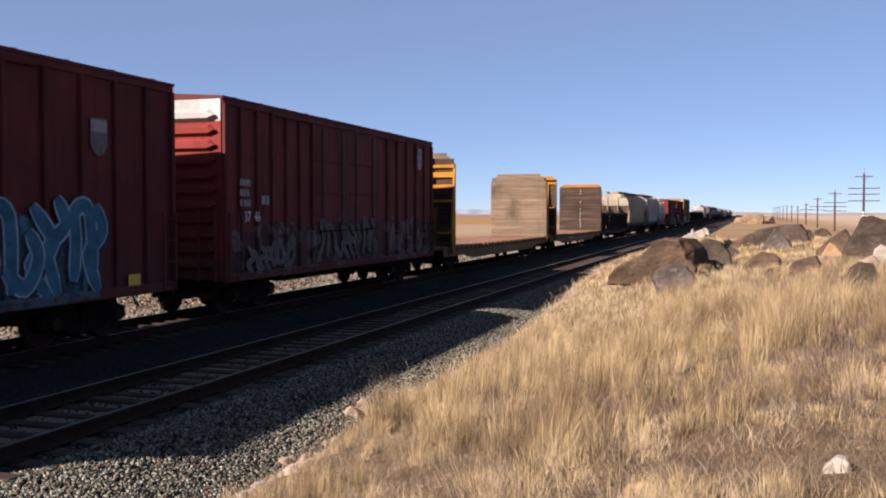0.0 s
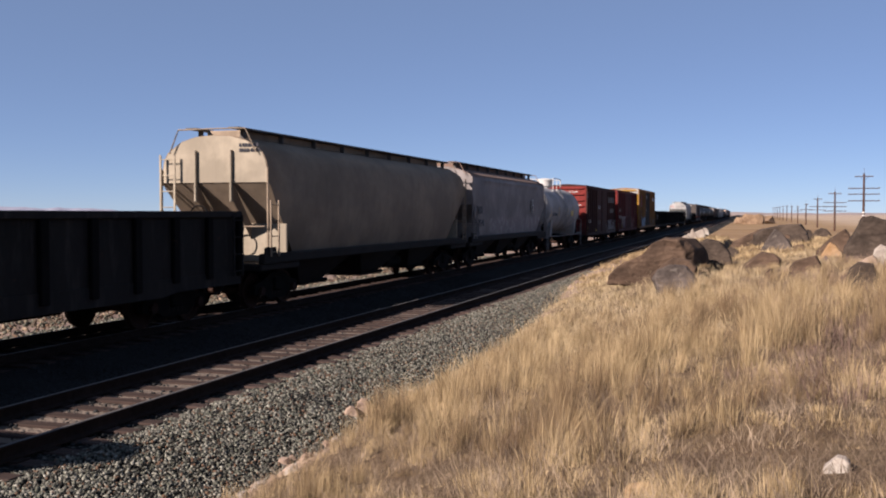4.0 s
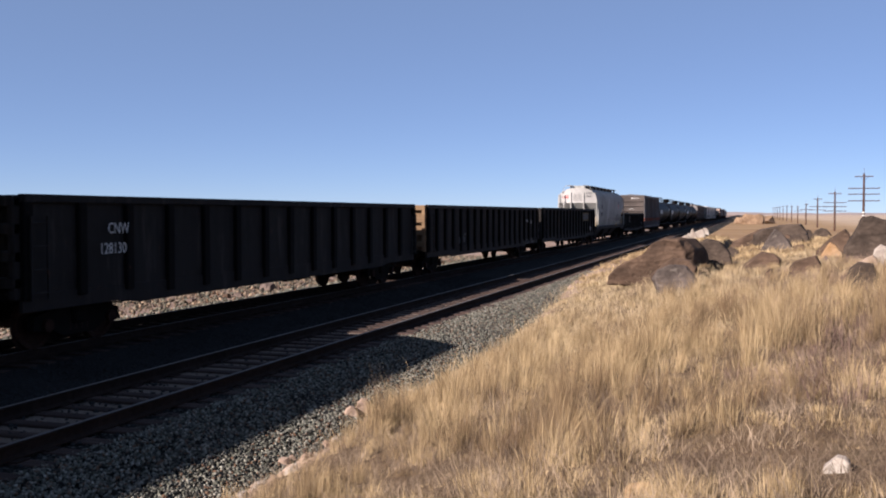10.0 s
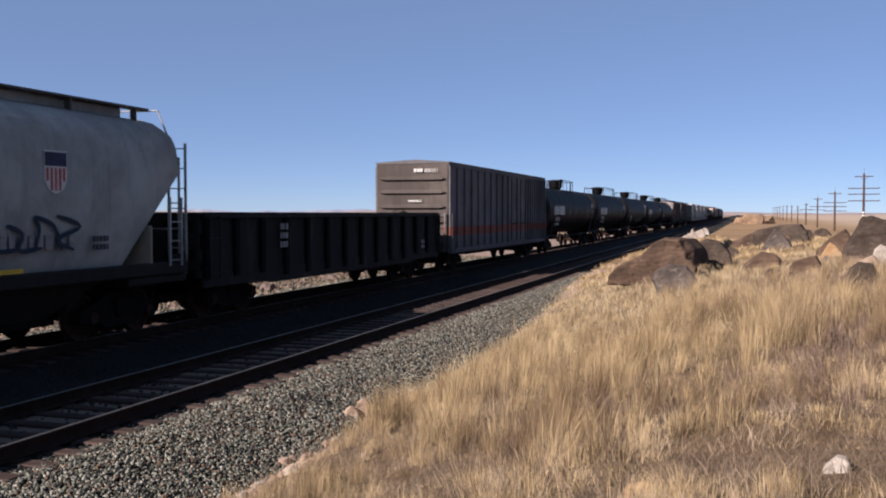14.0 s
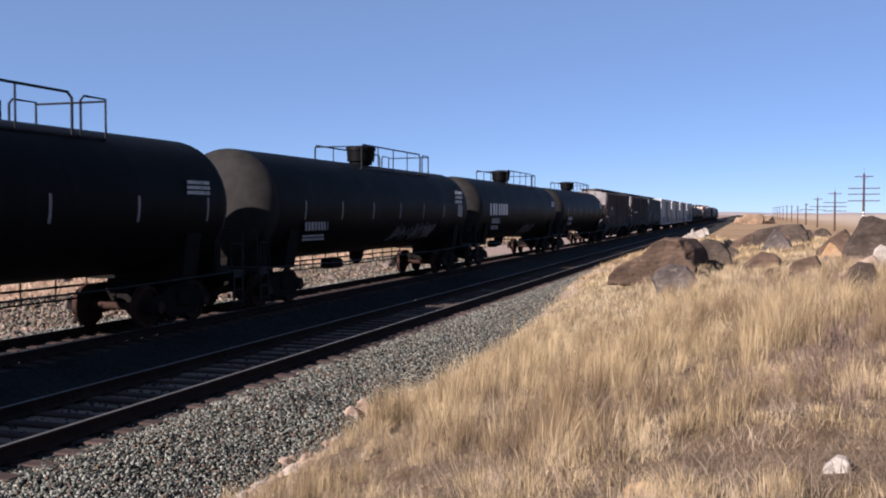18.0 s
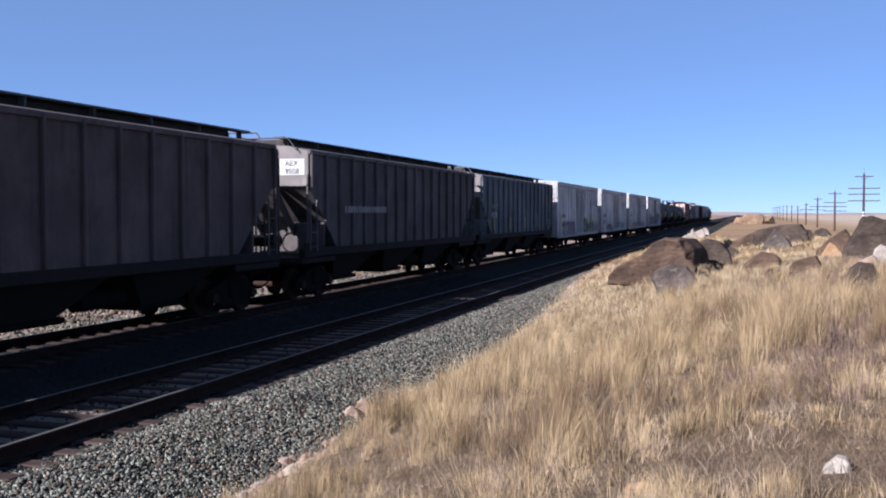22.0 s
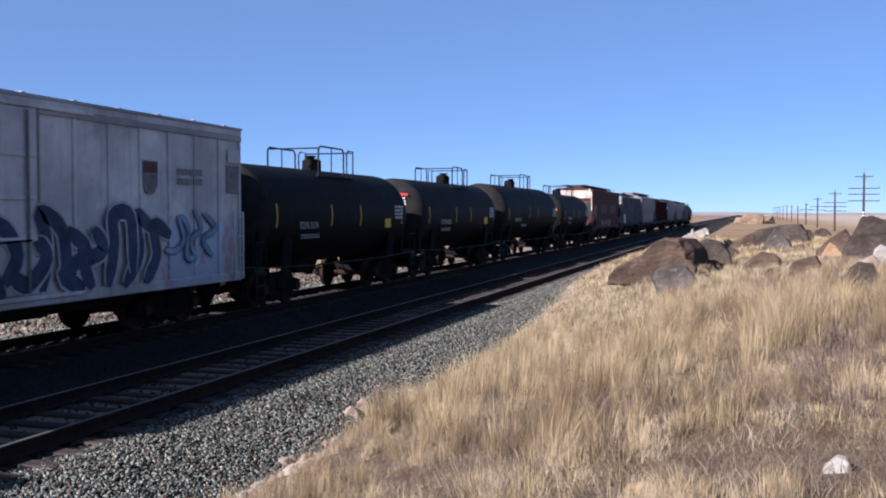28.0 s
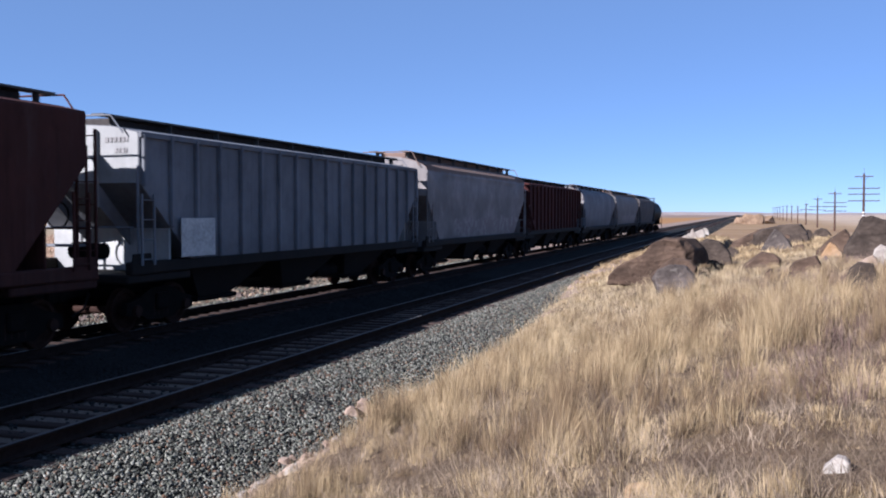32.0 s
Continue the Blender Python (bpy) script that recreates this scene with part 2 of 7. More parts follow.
def bars(parent, mat, face, at, length, height, lines=1, name="lettering", label="", gap=0.5, seed=1):
    """Plain bars in place of writing: at is the lower start of the block."""
    rnd = random.Random(seed)
    g = Geo()
    lh = height / (lines + gap * (lines - 1))
    for i in range(lines):
        z = at[2] + i * lh * (1 + gap)
        p = 0.0
        while p < length - 0.02:
            w = min(length - p, max(lh * rnd.uniform(0.5, 0.85), 0.03))
            if face == "side":
                g.box(at[0], at[0] + 0.005, at[1] + p, at[1] + p + w, z, z + lh)
            else:
                g.box(at[0] + p, at[0] + p + w, at[1] - 0.005, at[1], z, z + lh)
            p += w + lh * 0.24 + (0.25 * lh if rnd.random() < 0.12 else 0)
    return tagged(part(name, g, mat, parent, label), kind="stuff")

# ---------------------------------------------------------------- ground, bank, far country


def smooth(t):
    t = max(0.0, min(1.0, t))
    return t * t * (3 - 2 * t)


def toe_x(y):
    """Foot of the grassy bank, which nears the rails further off."""
    base = np.interp(y, [14, 19, 24, 30, 36, 42, 48, 56], [-5.3, -5.42, -5.65, -6.15, -6.75, -7.15, -7.3, -7.35])
    return base + 0.06 * np.sin(2.3 * y) + 0.045 * np.sin(5.3 * y + 1.0) + 0.025 * np.sin(11.7 * y)


def ground_z(x, y):
    """Height of the bare ground: bed of the line, the grassy bank, and the plain around."""
    p = Vector((x * 0.35, y * 0.35, 0.0))
    bumps = 0.09 * noise.noise(p) + 0.05 * noise.noise(p * 2.7)
    toe = float(toe_x(y))
    foot = -0.55 + 0.3 * smooth((y - 22) / 20)
    bank = foot + 0.275 * (x - toe)
    bank = min(bank, 0.62 + 0.16 * (x + 1.2)) if x > -1.2 else bank
    bank = min(bank, 1.15 + 0.05 * noise.noise(p * 0.5))
    fall = smooth((y - 45) / 70)
    plain_right = -0.9 - 1.6 * smooth((y - 60) / 300)
    right = bank * (1 - fall) + max(-0.55, plain_right) * fall if x < 6 + 0.2 * max(0.0, y) else bank * (1 - fall) + plain_right * fall
    if x > toe:
        k = smooth((x - toe) / 0.6)
        z = foot + (right - foot) * k + bumps * k
    elif x > -16.6:
        z = -0.78 + (0.78 + foot) * smooth((x + 9.0) / 2.0)
    else:
        k = smooth((-16.6 - x) / 14.0)
        z = -0.78 - 0.5 * k + 0.09 * noise.noise(p) * smooth((-17.2 - x) / 3)
    far = smooth((abs(y) + abs(x) - 600) / 1500)
    return z * (1 - far) - 3.0 * far


def lattice(edges):
    out = []
    for a, b, step in edges:
        k = max(1, round((b - a) / step))
        out += [a + (b - a) * i / k for i in range(k)]
    return out + [edges[-1][1]]


def sheet():
    xs = lattice([(-4800, -1200, 900), (-1200, -300, 150), (-300, -60, 24), (-60, -20, 2.5), (-20, -7, 0.8), (-7, -4, 0.12), (-4, 5, 0.25), (5, 30, 2), (30, 200, 20), (200, 1200, 150), (1200, 4800, 900)])
    ys = lattice([(-4800, -800, 800), (-800, -60, 120), (-60, 0, 6), (0, 3, 0.6), (3, 40, 0.12), (40, 130, 1.5), (130, 400, 15), (400, 1400, 120), (1400, 4800, 850)])
    g = Geo()
    n = len(xs)
    g.v = [(x, y, ground_z(x, y)) for y in ys for x in xs]
    g.f = [(j * n + i, j * n + i + 1, (j + 1) * n + i + 1, (j + 1) * n + i) for j in range(len(ys) - 1) for i in range(n - 1)]
    return g


def ground_material():
    n = Nodes("dry ground")
    n.use_world()
    x, y, z = n.world_axes()
    fine, mid, big = n.noise(9, 6, 0.7), n.noise(0.9, 5, 0.65), n.noise(0.012, 5, 0.6, n.stretch(1, 2.6, 1))
    grass = n.mix(n.step(fine, 0.3, 0.7), (0.11, 0.073, 0.045), (0.23, 0.165, 0.1))
    grass = n.mix(n.step(mid, 0.4, 0.7), grass, (0.133, 0.0851, 0.0481))
    brush = n.step(n.noise(0.35, 6, 0.75), 0.58, 0.66)
    grass = n.mix(n.math("MULTIPLY", brush, 0.35), grass, (0.111, 0.0851, 0.0518))
    field = n.mix(n.step(big, 0.35, 0.65), (0.32, 0.20, 0.105), (0.44, 0.31, 0.175))
    field = n.mix(n.step(n.noise(0.05, 6, 0.7), 0.4, 0.65), field, (0.29, 0.185, 0.1))
    away = n.math("MAXIMUM", n.step(n.math("ADD", n.math("ABSOLUTE", x), n.math("MULTIPLY", big, 60)), 90, 190), n.step(n.math("ADD", y, n.math("MULTIPLY", big, 40)), 70, 110))
    far = n.math("POWER", n.math("ADD", n.math("MULTIPLY", x, x), n.math("MULTIPLY", y, y)), 0.5)
    far = n.math("ADD", far, n.math("MULTIPLY", n.math("SUBTRACT", n.noise(0.02, 4, 0.6), 0.5), 90))
    west = n.step(x, -30, -10, 1, 0)
    field = n.mix(n.math("MULTIPLY", west, n.math("MULTIPLY", n.step(far, 150, 190), n.step(far, 300, 340, 1, 0))), field, (0.40, 0.30, 0.19))
    field = n.mix(n.math("MULTIPLY", west, n.math("MULTIPLY", n.step(far, 310, 350), n.step(far, 700, 900, 1, 0))), field, (0.40, 0.215, 0.085))
    field = n.mix(n.step(far, 800, 1200), field, (0.30, 0.215, 0.17))
    east = n.math("MULTIPLY", n.step(x, 15, 40), n.step(far, 120, 220))
    field = n.mix(n.math("MULTIPLY", east, 0.8), field, n.mix(n.step(n.noise(0.006, 5, 0.6, n.stretch(0.3, 2.2, 1)), 0.42, 0.6), (0.50, 0.385, 0.28), (0.66, 0.54, 0.42)))
    col = n.mix(away, grass, field)
    soil = n.mix(n.step(n.noise(2.2, 6, 0.7), 0.35, 0.65), (0.25, 0.175, 0.135), (0.40, 0.30, 0.24))
    left = n.step(n.math("ADD", x, n.math("MULTIPLY", mid, 3.0)), -29.0, -25.0, 1, 0)
    pale = n.mix(n.step(n.noise(0.6, 6, 0.7), 0.35, 0.65), (0.30, 0.225, 0.14), (0.50, 0.40, 0.27))
    col = n.mix(n.math("MULTIPLY", left, n.step(away, 0.0, 1.0, 1, 0)), col, pale)
    verge = n.math("MULTIPLY", n.step(n.math("ADD", x, n.math("MULTIPLY", mid, 3.0)), -29, -25), n.step(x, -5.6, -5.0, 1, 0))
    col = n.mix(verge, col, soil)
    bank = n.math("MULTIPLY", n.step(x, -5.7, -5.2), n.step(n.math("ADD", x, n.math("MULTIPLY", mid, 1.2)), -4.5, -3.9, 1, 0))
    col = n.mix(n.math("MULTIPLY", bank, n.step(y, 13, 17, 1, 0)), col, n.mix(n.step(fine, 0.35, 0.65), (0.46, 0.31, 0.22), (0.68, 0.5, 0.37)))
    return n.done(n.mix(1.0, col, LIT, "MULTIPLY"), 0.95, n.math("ADD", fine, mid), 0.6, 0.05, spec=0.1)


ground = solid("ground", sheet(), ground_material(), "dry tan prairie ground with a grassy bank beside the line", "ground", kind="structure", smooth=60)


def ridge(name, dist, base, high, seed, mat, label, a0=-75, a1=30):
    """A low far range as a solid strip with a jagged crest."""
    g = Geo()
    steps = 260
    rings = []
    for i in range(steps + 1):
        a = radians(a0 + (a1 - a0) * i / steps)
        h = 0.5 + 0.5 * noise.fractal(Vector((i * 0.045 + seed, seed, 0)), 0.9, 2.1, 6)
        h = high * max(0.12, h) * (1 if name == "horizon_hills" else 1.45 - 1.0 * smooth(i / steps * 1.35))
        d = dist + 60 * noise.noise(Vector((i * 0.3, seed, 4)))
        s, c = math.sin(a), math.cos(a)
        rings.append([(s * d, c * d, base), (s * (d + 50), c * (d + 50), base + h * 0.55), (s * (d + 120), c * (d + 120), base + h), (s * (d + 300), c * (d + 300), base)])
    g.loft(rings)
    return solid(name, g, mat, label, "mountains", kind="structure", smooth=80)


def far_material(name, low, high, snow, z0, z1):
    n = Nodes(name)
    n.use_world()
    x, y, z = n.world_axes()
    rough = n.noise(0.012, 6, 0.7)
    zz = n.math("ADD", z, n.math("MULTIPLY", n.math("SUBTRACT", rough, 0.5), z1 * 0.9))
    col = n.mix(n.step(rough, 0.35, 0.65), low, high)
    if snow:
        col = n.mix(n.step(zz, z0, z1), col, snow)
    return n.done(n.mix(1.0, col, LIT, "MULTIPLY"), 1.0, spec=0.0)


ridge("backdrop", 4200, -6, 96, 3.1, far_material("far mountains", (0.36, 0.37, 0.47), (0.41, 0.41, 0.5), (0.7, 0.69, 0.74), 42, 62), "pale blue-grey far mountains with snow on their crests", a1=-11)
ridge("horizon_hills", 3300, -6, 25, 8.4, far_material("far hills", (0.36, 0.30, 0.285), (0.43, 0.36, 0.335), None, 0, 1), "low brown hills along the horizon")

# ---------------------------------------------------------------- the two tracks


def gravel_material(name, a, b, scale=17.0):
    n = Nodes(name)
    n.use_world()
    cell = n.voronoi(scale, "F1", out="Color")
    pick = n.nt.nodes.new("ShaderNodeSeparateColor")
    n.put(pick.inputs[0], cell)
    col = n.mix(pick.outputs[0], a, b)
    col = n.mix(n.step(n.voronoi(scale), 0.25, 0.55), col, scaled(a, 0.35))
    col = n.mix(n.step(n.noise(0.5, 4), 0.45, 0.75), col, (0.148, 0.118, 0.0925))
    # the train's shade, painted in as near-black ballast under it and between the tracks
    shade_band = n.math("MULTIPLY", n.step(n.world_axes()[0], -14.9, -14.3), n.step(n.world_axes()[0], -9.7, -9.0, 1, 0))
    col = n.mix(shade_band, col, n.mix(n.voronoi(scale), (0.018, 0.0182, 0.018), (0.038, 0.038, 0.0375)))
    wx = n.math("ADD", n.world_axes()[0], n.math("MULTIPLY", n.noise(2.0, 4), 0.4))
    sand = n.math("MULTIPLY", n.step(wx, -8.95, -8.6), n.step(wx, -7.75, -7.45, 1, 0))
    col = n.mix(n.math("MULTIPLY", sand, n.step(n.noise(1.3, 5, 0.7), 0.3, 0.5)), col, n.mix(n.noise(14, 4, 0.7), (0.13, 0.1, 0.08), (0.32, 0.26, 0.21)))
    return n.done(n.mix(1.0, col, LIT, "MULTIPLY"), 0.9, n.math("SUBTRACT", 1.0, n.voronoi(scale)), 0.8, 0.03, spec=0.05)


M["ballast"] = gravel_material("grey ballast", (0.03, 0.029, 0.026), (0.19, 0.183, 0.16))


def ballast_bed(y0, y1):
    """Cross section of both beds with the dip between them."""
    prof = [(-17.0, -0.8), (-15.6, -0.27), (-14.6, -0.2), (-11.7, -0.2), (-11.0, -0.34), (-10.5, -0.34), (-9.75, -0.2), (-6.85, -0.2), (-6.4, -0.26), (-4.9, -0.62), (-17.0, -1.2)]
    g = Geo()
    ys = lattice([(y0, 2, 30), (2, 40, 0.35), (40, 120, 4), (120, y1, 80)])
    rings = []
    for y in ys:
        ring = []
        for i, (x, z) in enumerate(prof):
            w = 0.02 * noise.noise(Vector((x * 1.3, y * 0.9, 2.0)))
            ring.append((x + w * 2, y, z + (w if i < 10 else 0)))
        rings.append(ring)
    return g.loft(rings)


solid("ballast_bed", ballast_bed(-120, 1500), M["ballast"], "grey crushed stone ballast under two railway tracks", "ballast", kind="structure", smooth=50)


def stone_meshes():
    """Unit gravel stones as vertex and face arrays."""
    rnd = np.random.RandomState(5)
    out = []
    for _ in range(6):
        v = np.array([(1, 0, 0), (-1, 0, 0), (0, 1, 0), (0, -1, 0), (0, 0, 1), (0, 0, -1)], float)
        v += rnd.uniform(-0.36, 0.36, v.shape)
        out.append(v)
    f = np.array([(0, 2, 4), (2, 1, 4), (1, 3, 4), (3, 0, 4), (2, 0, 5), (1, 2, 5), (3, 1, 5), (0, 3, 5)])
    return out, f


def bed_z(x):
    xs = [-17.0, -15.6, -14.6, -11.7, -11.0, -10.5, -9.75, -6.85, -6.4, -4.9, -4.5]
    zs = [-0.8, -0.27, -0.2, -0.2, -0.34, -0.34, -0.2, -0.2, -0.26, -0.62, -0.62]
    return np.interp(x, xs, zs)


def scatter_stones(name, count, x0, x1, y0, y1, size, mat, label, seed, power=1.6):
    rnd = np.random.RandomState(seed)
    kinds, f = stone_meshes()
    x = rnd.uniform(x0, x1, count)
    y = y0 + (y1 - y0) * rnd.uniform(0, 1, count) ** power
    r = rnd.uniform(size * 0.55, size * 1.35, count)
    z = bed_z(x) + r * 0.25
    a, b = rnd.uniform(0, 6.28, count), rnd.uniform(0, 6.28, count)
    k = rnd.randint(0, len(kinds), count)
    unit = np.array(kinds)[k]
    ca, sa, cb, sb = np.cos(a), np.sin(a), np.cos(b), np.sin(b)
    X, Y, Z = unit[:, :, 0], unit[:, :, 1], unit[:, :, 2] * 0.75
    X, Y = X * ca[:, None] - Y * sa[:, None], X * sa[:, None] + Y * ca[:, None]
    Y, Z = Y * cb[:, None] - Z * sb[:, None], Y * sb[:, None] + Z * cb[:, None]
    v = np.stack([X * r[:, None] + x[:, None], Y * r[:, None] + y[:, None], Z * r[:, None] + z[:, None]], -1).reshape(-1, 3)
    faces = (f[None] + (np.arange(count) * 6)[:, None, None]).reshape(-1, 3)
    return raw_mesh(name, v, faces, mat, label, "gravel")


def raw_mesh(name, v, faces, mat, label, category):
    me = bpy.data.meshes.new(name)
    k = faces.shape[1]
    me.vertices.add(len(v))
    me.vertices.foreach_set("co", v.astype(np.float32).ravel())
    me.loops.add(faces.size)
    me.loops.foreach_set("vertex_index", faces.astype(np.int32).ravel())
    me.polygons.add(len(faces))
    me.polygons.foreach_set("loop_start", np.arange(0, faces.size, k, dtype=np.int32))
    me.polygons.foreach_set("loop_total", np.full(len(faces), k, np.int32))
    me.update(calc_edges=True)
    me.materials.append(mat)
    return tagged(new(name, me), label, category, kind="stuff")


def stone_material(name, k, warm=1.0, lo=0.022):
    n = Nodes(name)
    r = n.island()
    pick = n.math("POWER", r, 1.9)
    col = n.mix(pick, scaled((lo, lo * 0.97, lo * 0.84), k), tuple(v * w for v, w in zip(scaled((0.42, 0.4, 0.33), k), (1.0, 0.5 + 0.5 * warm, 0.2 + 0.8 * warm))))
    hue = n.math("FRACT", n.math("MULTIPLY", r, 17.3))
    col = n.mix(n.math("GREATER_THAN", hue, 0.9), col, (0.207, 0.125, 0.08))
    col = n.mix(n.math("MULTIPLY", n.step(hue, 0.3, 0.25), 0.6), col, scaled((0.16, 0.165, 0.125), k))
    col = n.mix(n.math("MULTIPLY", n.noise(40, 3), 0.3), col, scaled((0.06, 0.056, 0.05), k))
    return n.done(n.mix(1.0, col, LIT, "MULTIPLY"), 0.9, spec=0.06)


M["stones"] = stone_material("ballast stones", 1.27, lo=0.013)
# stones coloured near black to carry the shade beside the train
M["shaded_stones"] = plain("shade-darkened ballast stones", (0.026, 0.0265, 0.0265), 0.95, 20, 0.3, spec=0.03)
M["rubble"] = stone_material("pinkish rubble", 1.3, 0.55)
scatter_stones("gravel", 72000, -7.15, -5.0, 3, 44, 0.0245, M["stones"], "loose grey crushed stone on the ballast shoulder", 11, 1.5)
scatter_stones("gravel", 9000, -11.8, -9.2, 5, 40, 0.032, M["shaded_stones"], "loose dark stone between the two tracks", 12, 1.4)
scatter_stones("gravel", 2000, -9.5, -7.1, 4, 30, 0.03, M["shaded_stones"], "loose dark stone among the ties", 13, 1.5)
scatter_stones("gravel", 9000, -17.4, -14.3, 8, 60, 0.055, M["stones"], "loose sunlit stone beyond the loaded track", 14, 1.3)

scatter_stones("rubble", 12000, -26.5, -16.6, 8, 70, 0.075, M["rubble"], "pinkish broken stone and gravel beyond the loaded track", 15, 1.2)

RAIL = [(-0.075, -0.17), (0.075, -0.17), (0.075, -0.155), (0.014, -0.13), (0.012, -0.045), (0.036, -0.03), (0.036, -0.004), (0.03, 0.0), (-0.03, 0.0), (-0.036, -0.004), (-0.036, -0.03), (-0.012, -0.045), (-0.014, -0.13), (-0.075, -0.155)]


def track(x, label, near):
    t = thing("railway_track", label, "track", at=pose(x, 0, 0))
    for s in (-0.7525, 0.7525):
        rail = part("rail", Geo().prism_y([(s + px, pz) for px, pz in RAIL], -110, 1490), M["rail"], t)
        part("rail_head", Geo().prism_y([(s - 0.03, 0.0006), (s + 0.03, 0.0006), (s + 0.028, 0.003), (s - 0.028, 0.003)], -110, 1490), M["railtop"], rail, "dull worn rail head")
    base = Geo().rbox(-1.29, 1.29, -0.11, 0.11, -0.36, -0.172, 0.012).mesh("tie", M["tie"])
    plate = Geo().box(-0.13, 0.13, -0.1, 0.1, -0.176, -0.158).mesh("tie_plate", M["rail"])
    rnd = random.Random(int(-x * 10))
    for i in range(near):
        tie = new("tie", base)
        tie.parent = t
        tie.matrix_local = pose(rnd.uniform(-0.05, 0.05), 2.0 + i * 0.52 + rnd.uniform(-0.025, 0.025), rnd.uniform(-0.012, 0.008), 0, rnd.uniform(-0.6, 0.6), rnd.uniform(-1.5, 1.5))
        if i < 70:
            for s in (-0.7525, 0.7525):
                p = new("tie_plate", plate)
                p.parent = tie
                p.location = (s, 0, 0)
    g = Geo()
    y = 2.0 + near * 0.52
    while y < 420:
        g.box(-1.29, 1.29, y - 0.11, y + 0.11, -0.36, -0.172)
        y += 0.52
    y = 1.48
    while y > -60:
        g.box(-1.29, 1.29, y - 0.11, y + 0.11, -0.36, -0.172)
        y -= 0.52
    tagged(part("tie_run", g, M["tie"], t), kind="stuff")
    return t


track(NEAR_X, "empty main track with rusty rails on weathered wooden ties", 150)
track(TRACK_X, "track with rusty rails carrying the freight train", 110)

# ---------------------------------------------------------------- dry grass


def blades(name, count, x_of, y0, y1, power, tall, wide, seed, mat, label, lean=0.35, clump=26, loose=0.07, patchy=1.0):
    """Curved tapering blades in tufts, as one mesh. Tufts stand in drifts of tall and short grass."""
    rnd = np.random.RandomState(seed)
    tufts = count // clump
    ty = y0 + (y1 - y0) * rnd.uniform(0, 1, tufts) ** power
    lo, hi = x_of(ty)
    tx = lo + (hi - lo) * rnd.uniform(0, 1, tufts)
    cell = np.array([noise.noise(Vector((a * 2.6, b * 2.0, 11.1))) for a, b in zip(tx, ty)])
    drift = np.array([noise.noise(Vector((a * 0.8, b * 0.55, 3.3))) + 0.6 * noise.noise(Vector((a * 2.1, b * 1.5, 7.7))) for a, b in zip(tx, ty)])
    th = tall * np.clip(0.62 + 0.62 * patchy * drift, 0.22, 1.2) * (0.55 + 0.75 * rnd.uniform(0, 1, tufts) ** 1.6)
    if patchy > 1:
        # tallest half way up the bank, trampled near its crest, thin among the boulders
        th *= np.interp(ty, [4, 6.5, 8.5, 11, 16, 20, 24, 30], [0.36, 0.48, 0.85, 1.08, 1.0, 0.72, 0.52, 0.42])
        th = np.where(drift + 0.6 * cell < -0.1, th * 0.5, th * 1.08)
    tz = np.array([ground_z(float(a), float(b)) for a, b in zip(tx, ty)])
    edge = np.where(tx < -12, 1.0, np.clip((tx - toe_x(ty) - 0.05) / 0.8, np.interp(ty, [13, 17], [0.14, 0.5]), 1))
    th *= edge
    n = tufts * clump
    rep = lambda q: np.repeat(q, clump)
    ang = rnd.uniform(0, 6.28, n)
    spread = np.abs(rnd.normal(0, loose, n)) * rep(rnd.uniform(0.5, 1.6, tufts))
    bx, by = rep(tx) + np.cos(ang) * spread, rep(ty) + np.sin(ang) * spread
    h = rep(th) * rnd.uniform(0.35, 1.1, n)
    out = lean * h * (rnd.uniform(0.05, 1.1, n) + 0.5 * spread / loose)
    tilt = rep(rnd.normal(0.06, 0.13, tufts))
    dx = np.cos(ang + rnd.normal(0, 0.9, n)) * out + tilt * h
    dy = np.sin(ang + rnd.normal(0, 0.9, n)) * out
    w = wide * rnd.uniform(0.6, 1.5, n) * (1 + by * 0.03)
    fa = rnd.uniform(0, 3.14, n)
    wx, wy = np.cos(fa) * w, np.sin(fa) * w * 0.5
    z = rep(tz) - 0.02
    P = np.empty((n, 5, 3))
    P[:, 0] = np.stack([bx - wx, by - wy, z], -1)
    P[:, 1] = np.stack([bx + wx, by + wy, z], -1)
    mx, my, mz = bx + dx * 0.35, by + dy * 0.35, z + h * 0.58
    P[:, 2] = np.stack([mx + wx * 0.8, my + wy * 0.8, mz], -1)
    P[:, 3] = np.stack([mx - wx * 0.8, my - wy * 0.8, mz], -1)
    P[:, 4] = np.stack([bx + dx, by + dy, z + h * rnd.uniform(0.86, 1.0, n)], -1)
    tri = np.array([(0, 1, 2), (0, 2, 3), (3, 2, 4)])
    faces = (tri[None] + (np.arange(n) * 5)[:, None, None]).reshape(-1, 3)
    return raw_mesh(name, P.reshape(-1, 3), faces, mat, label, "grass")


def grass_material(name, a, b, c):
    n = Nodes(name)
    r = n.island()
    n.use_world()
    patch = n.noise(0.75, 4, 0.65)
    tuft = n.noise(2.3, 3, 0.6, n.stretch(1, 0.75, 0.15))
    col = n.mix(r, a, b)
    col = n.mix(n.math("MULTIPLY", n.step(tuft, 0.5, 0.64), 0.75), col, scaled(b, 1.4))
    col = n.mix(n.math("MULTIPLY", n.step(tuft, 0.36, 0.5, 1, 0), 0.8), col, scaled(c, 0.62))
    col = n.mix(n.math("MULTIPLY", n.step(r, 0.7, 0.95), 0.8), col, scaled(b, 1.3))
    col = n.mix(n.math("MULTIPLY", n.step(patch, 0.42, 0.66), 0.8), col, c)
    return n.done(n.mix(1.0, col, LIT, "MULTIPLY"), 0.8, spec=0.1)


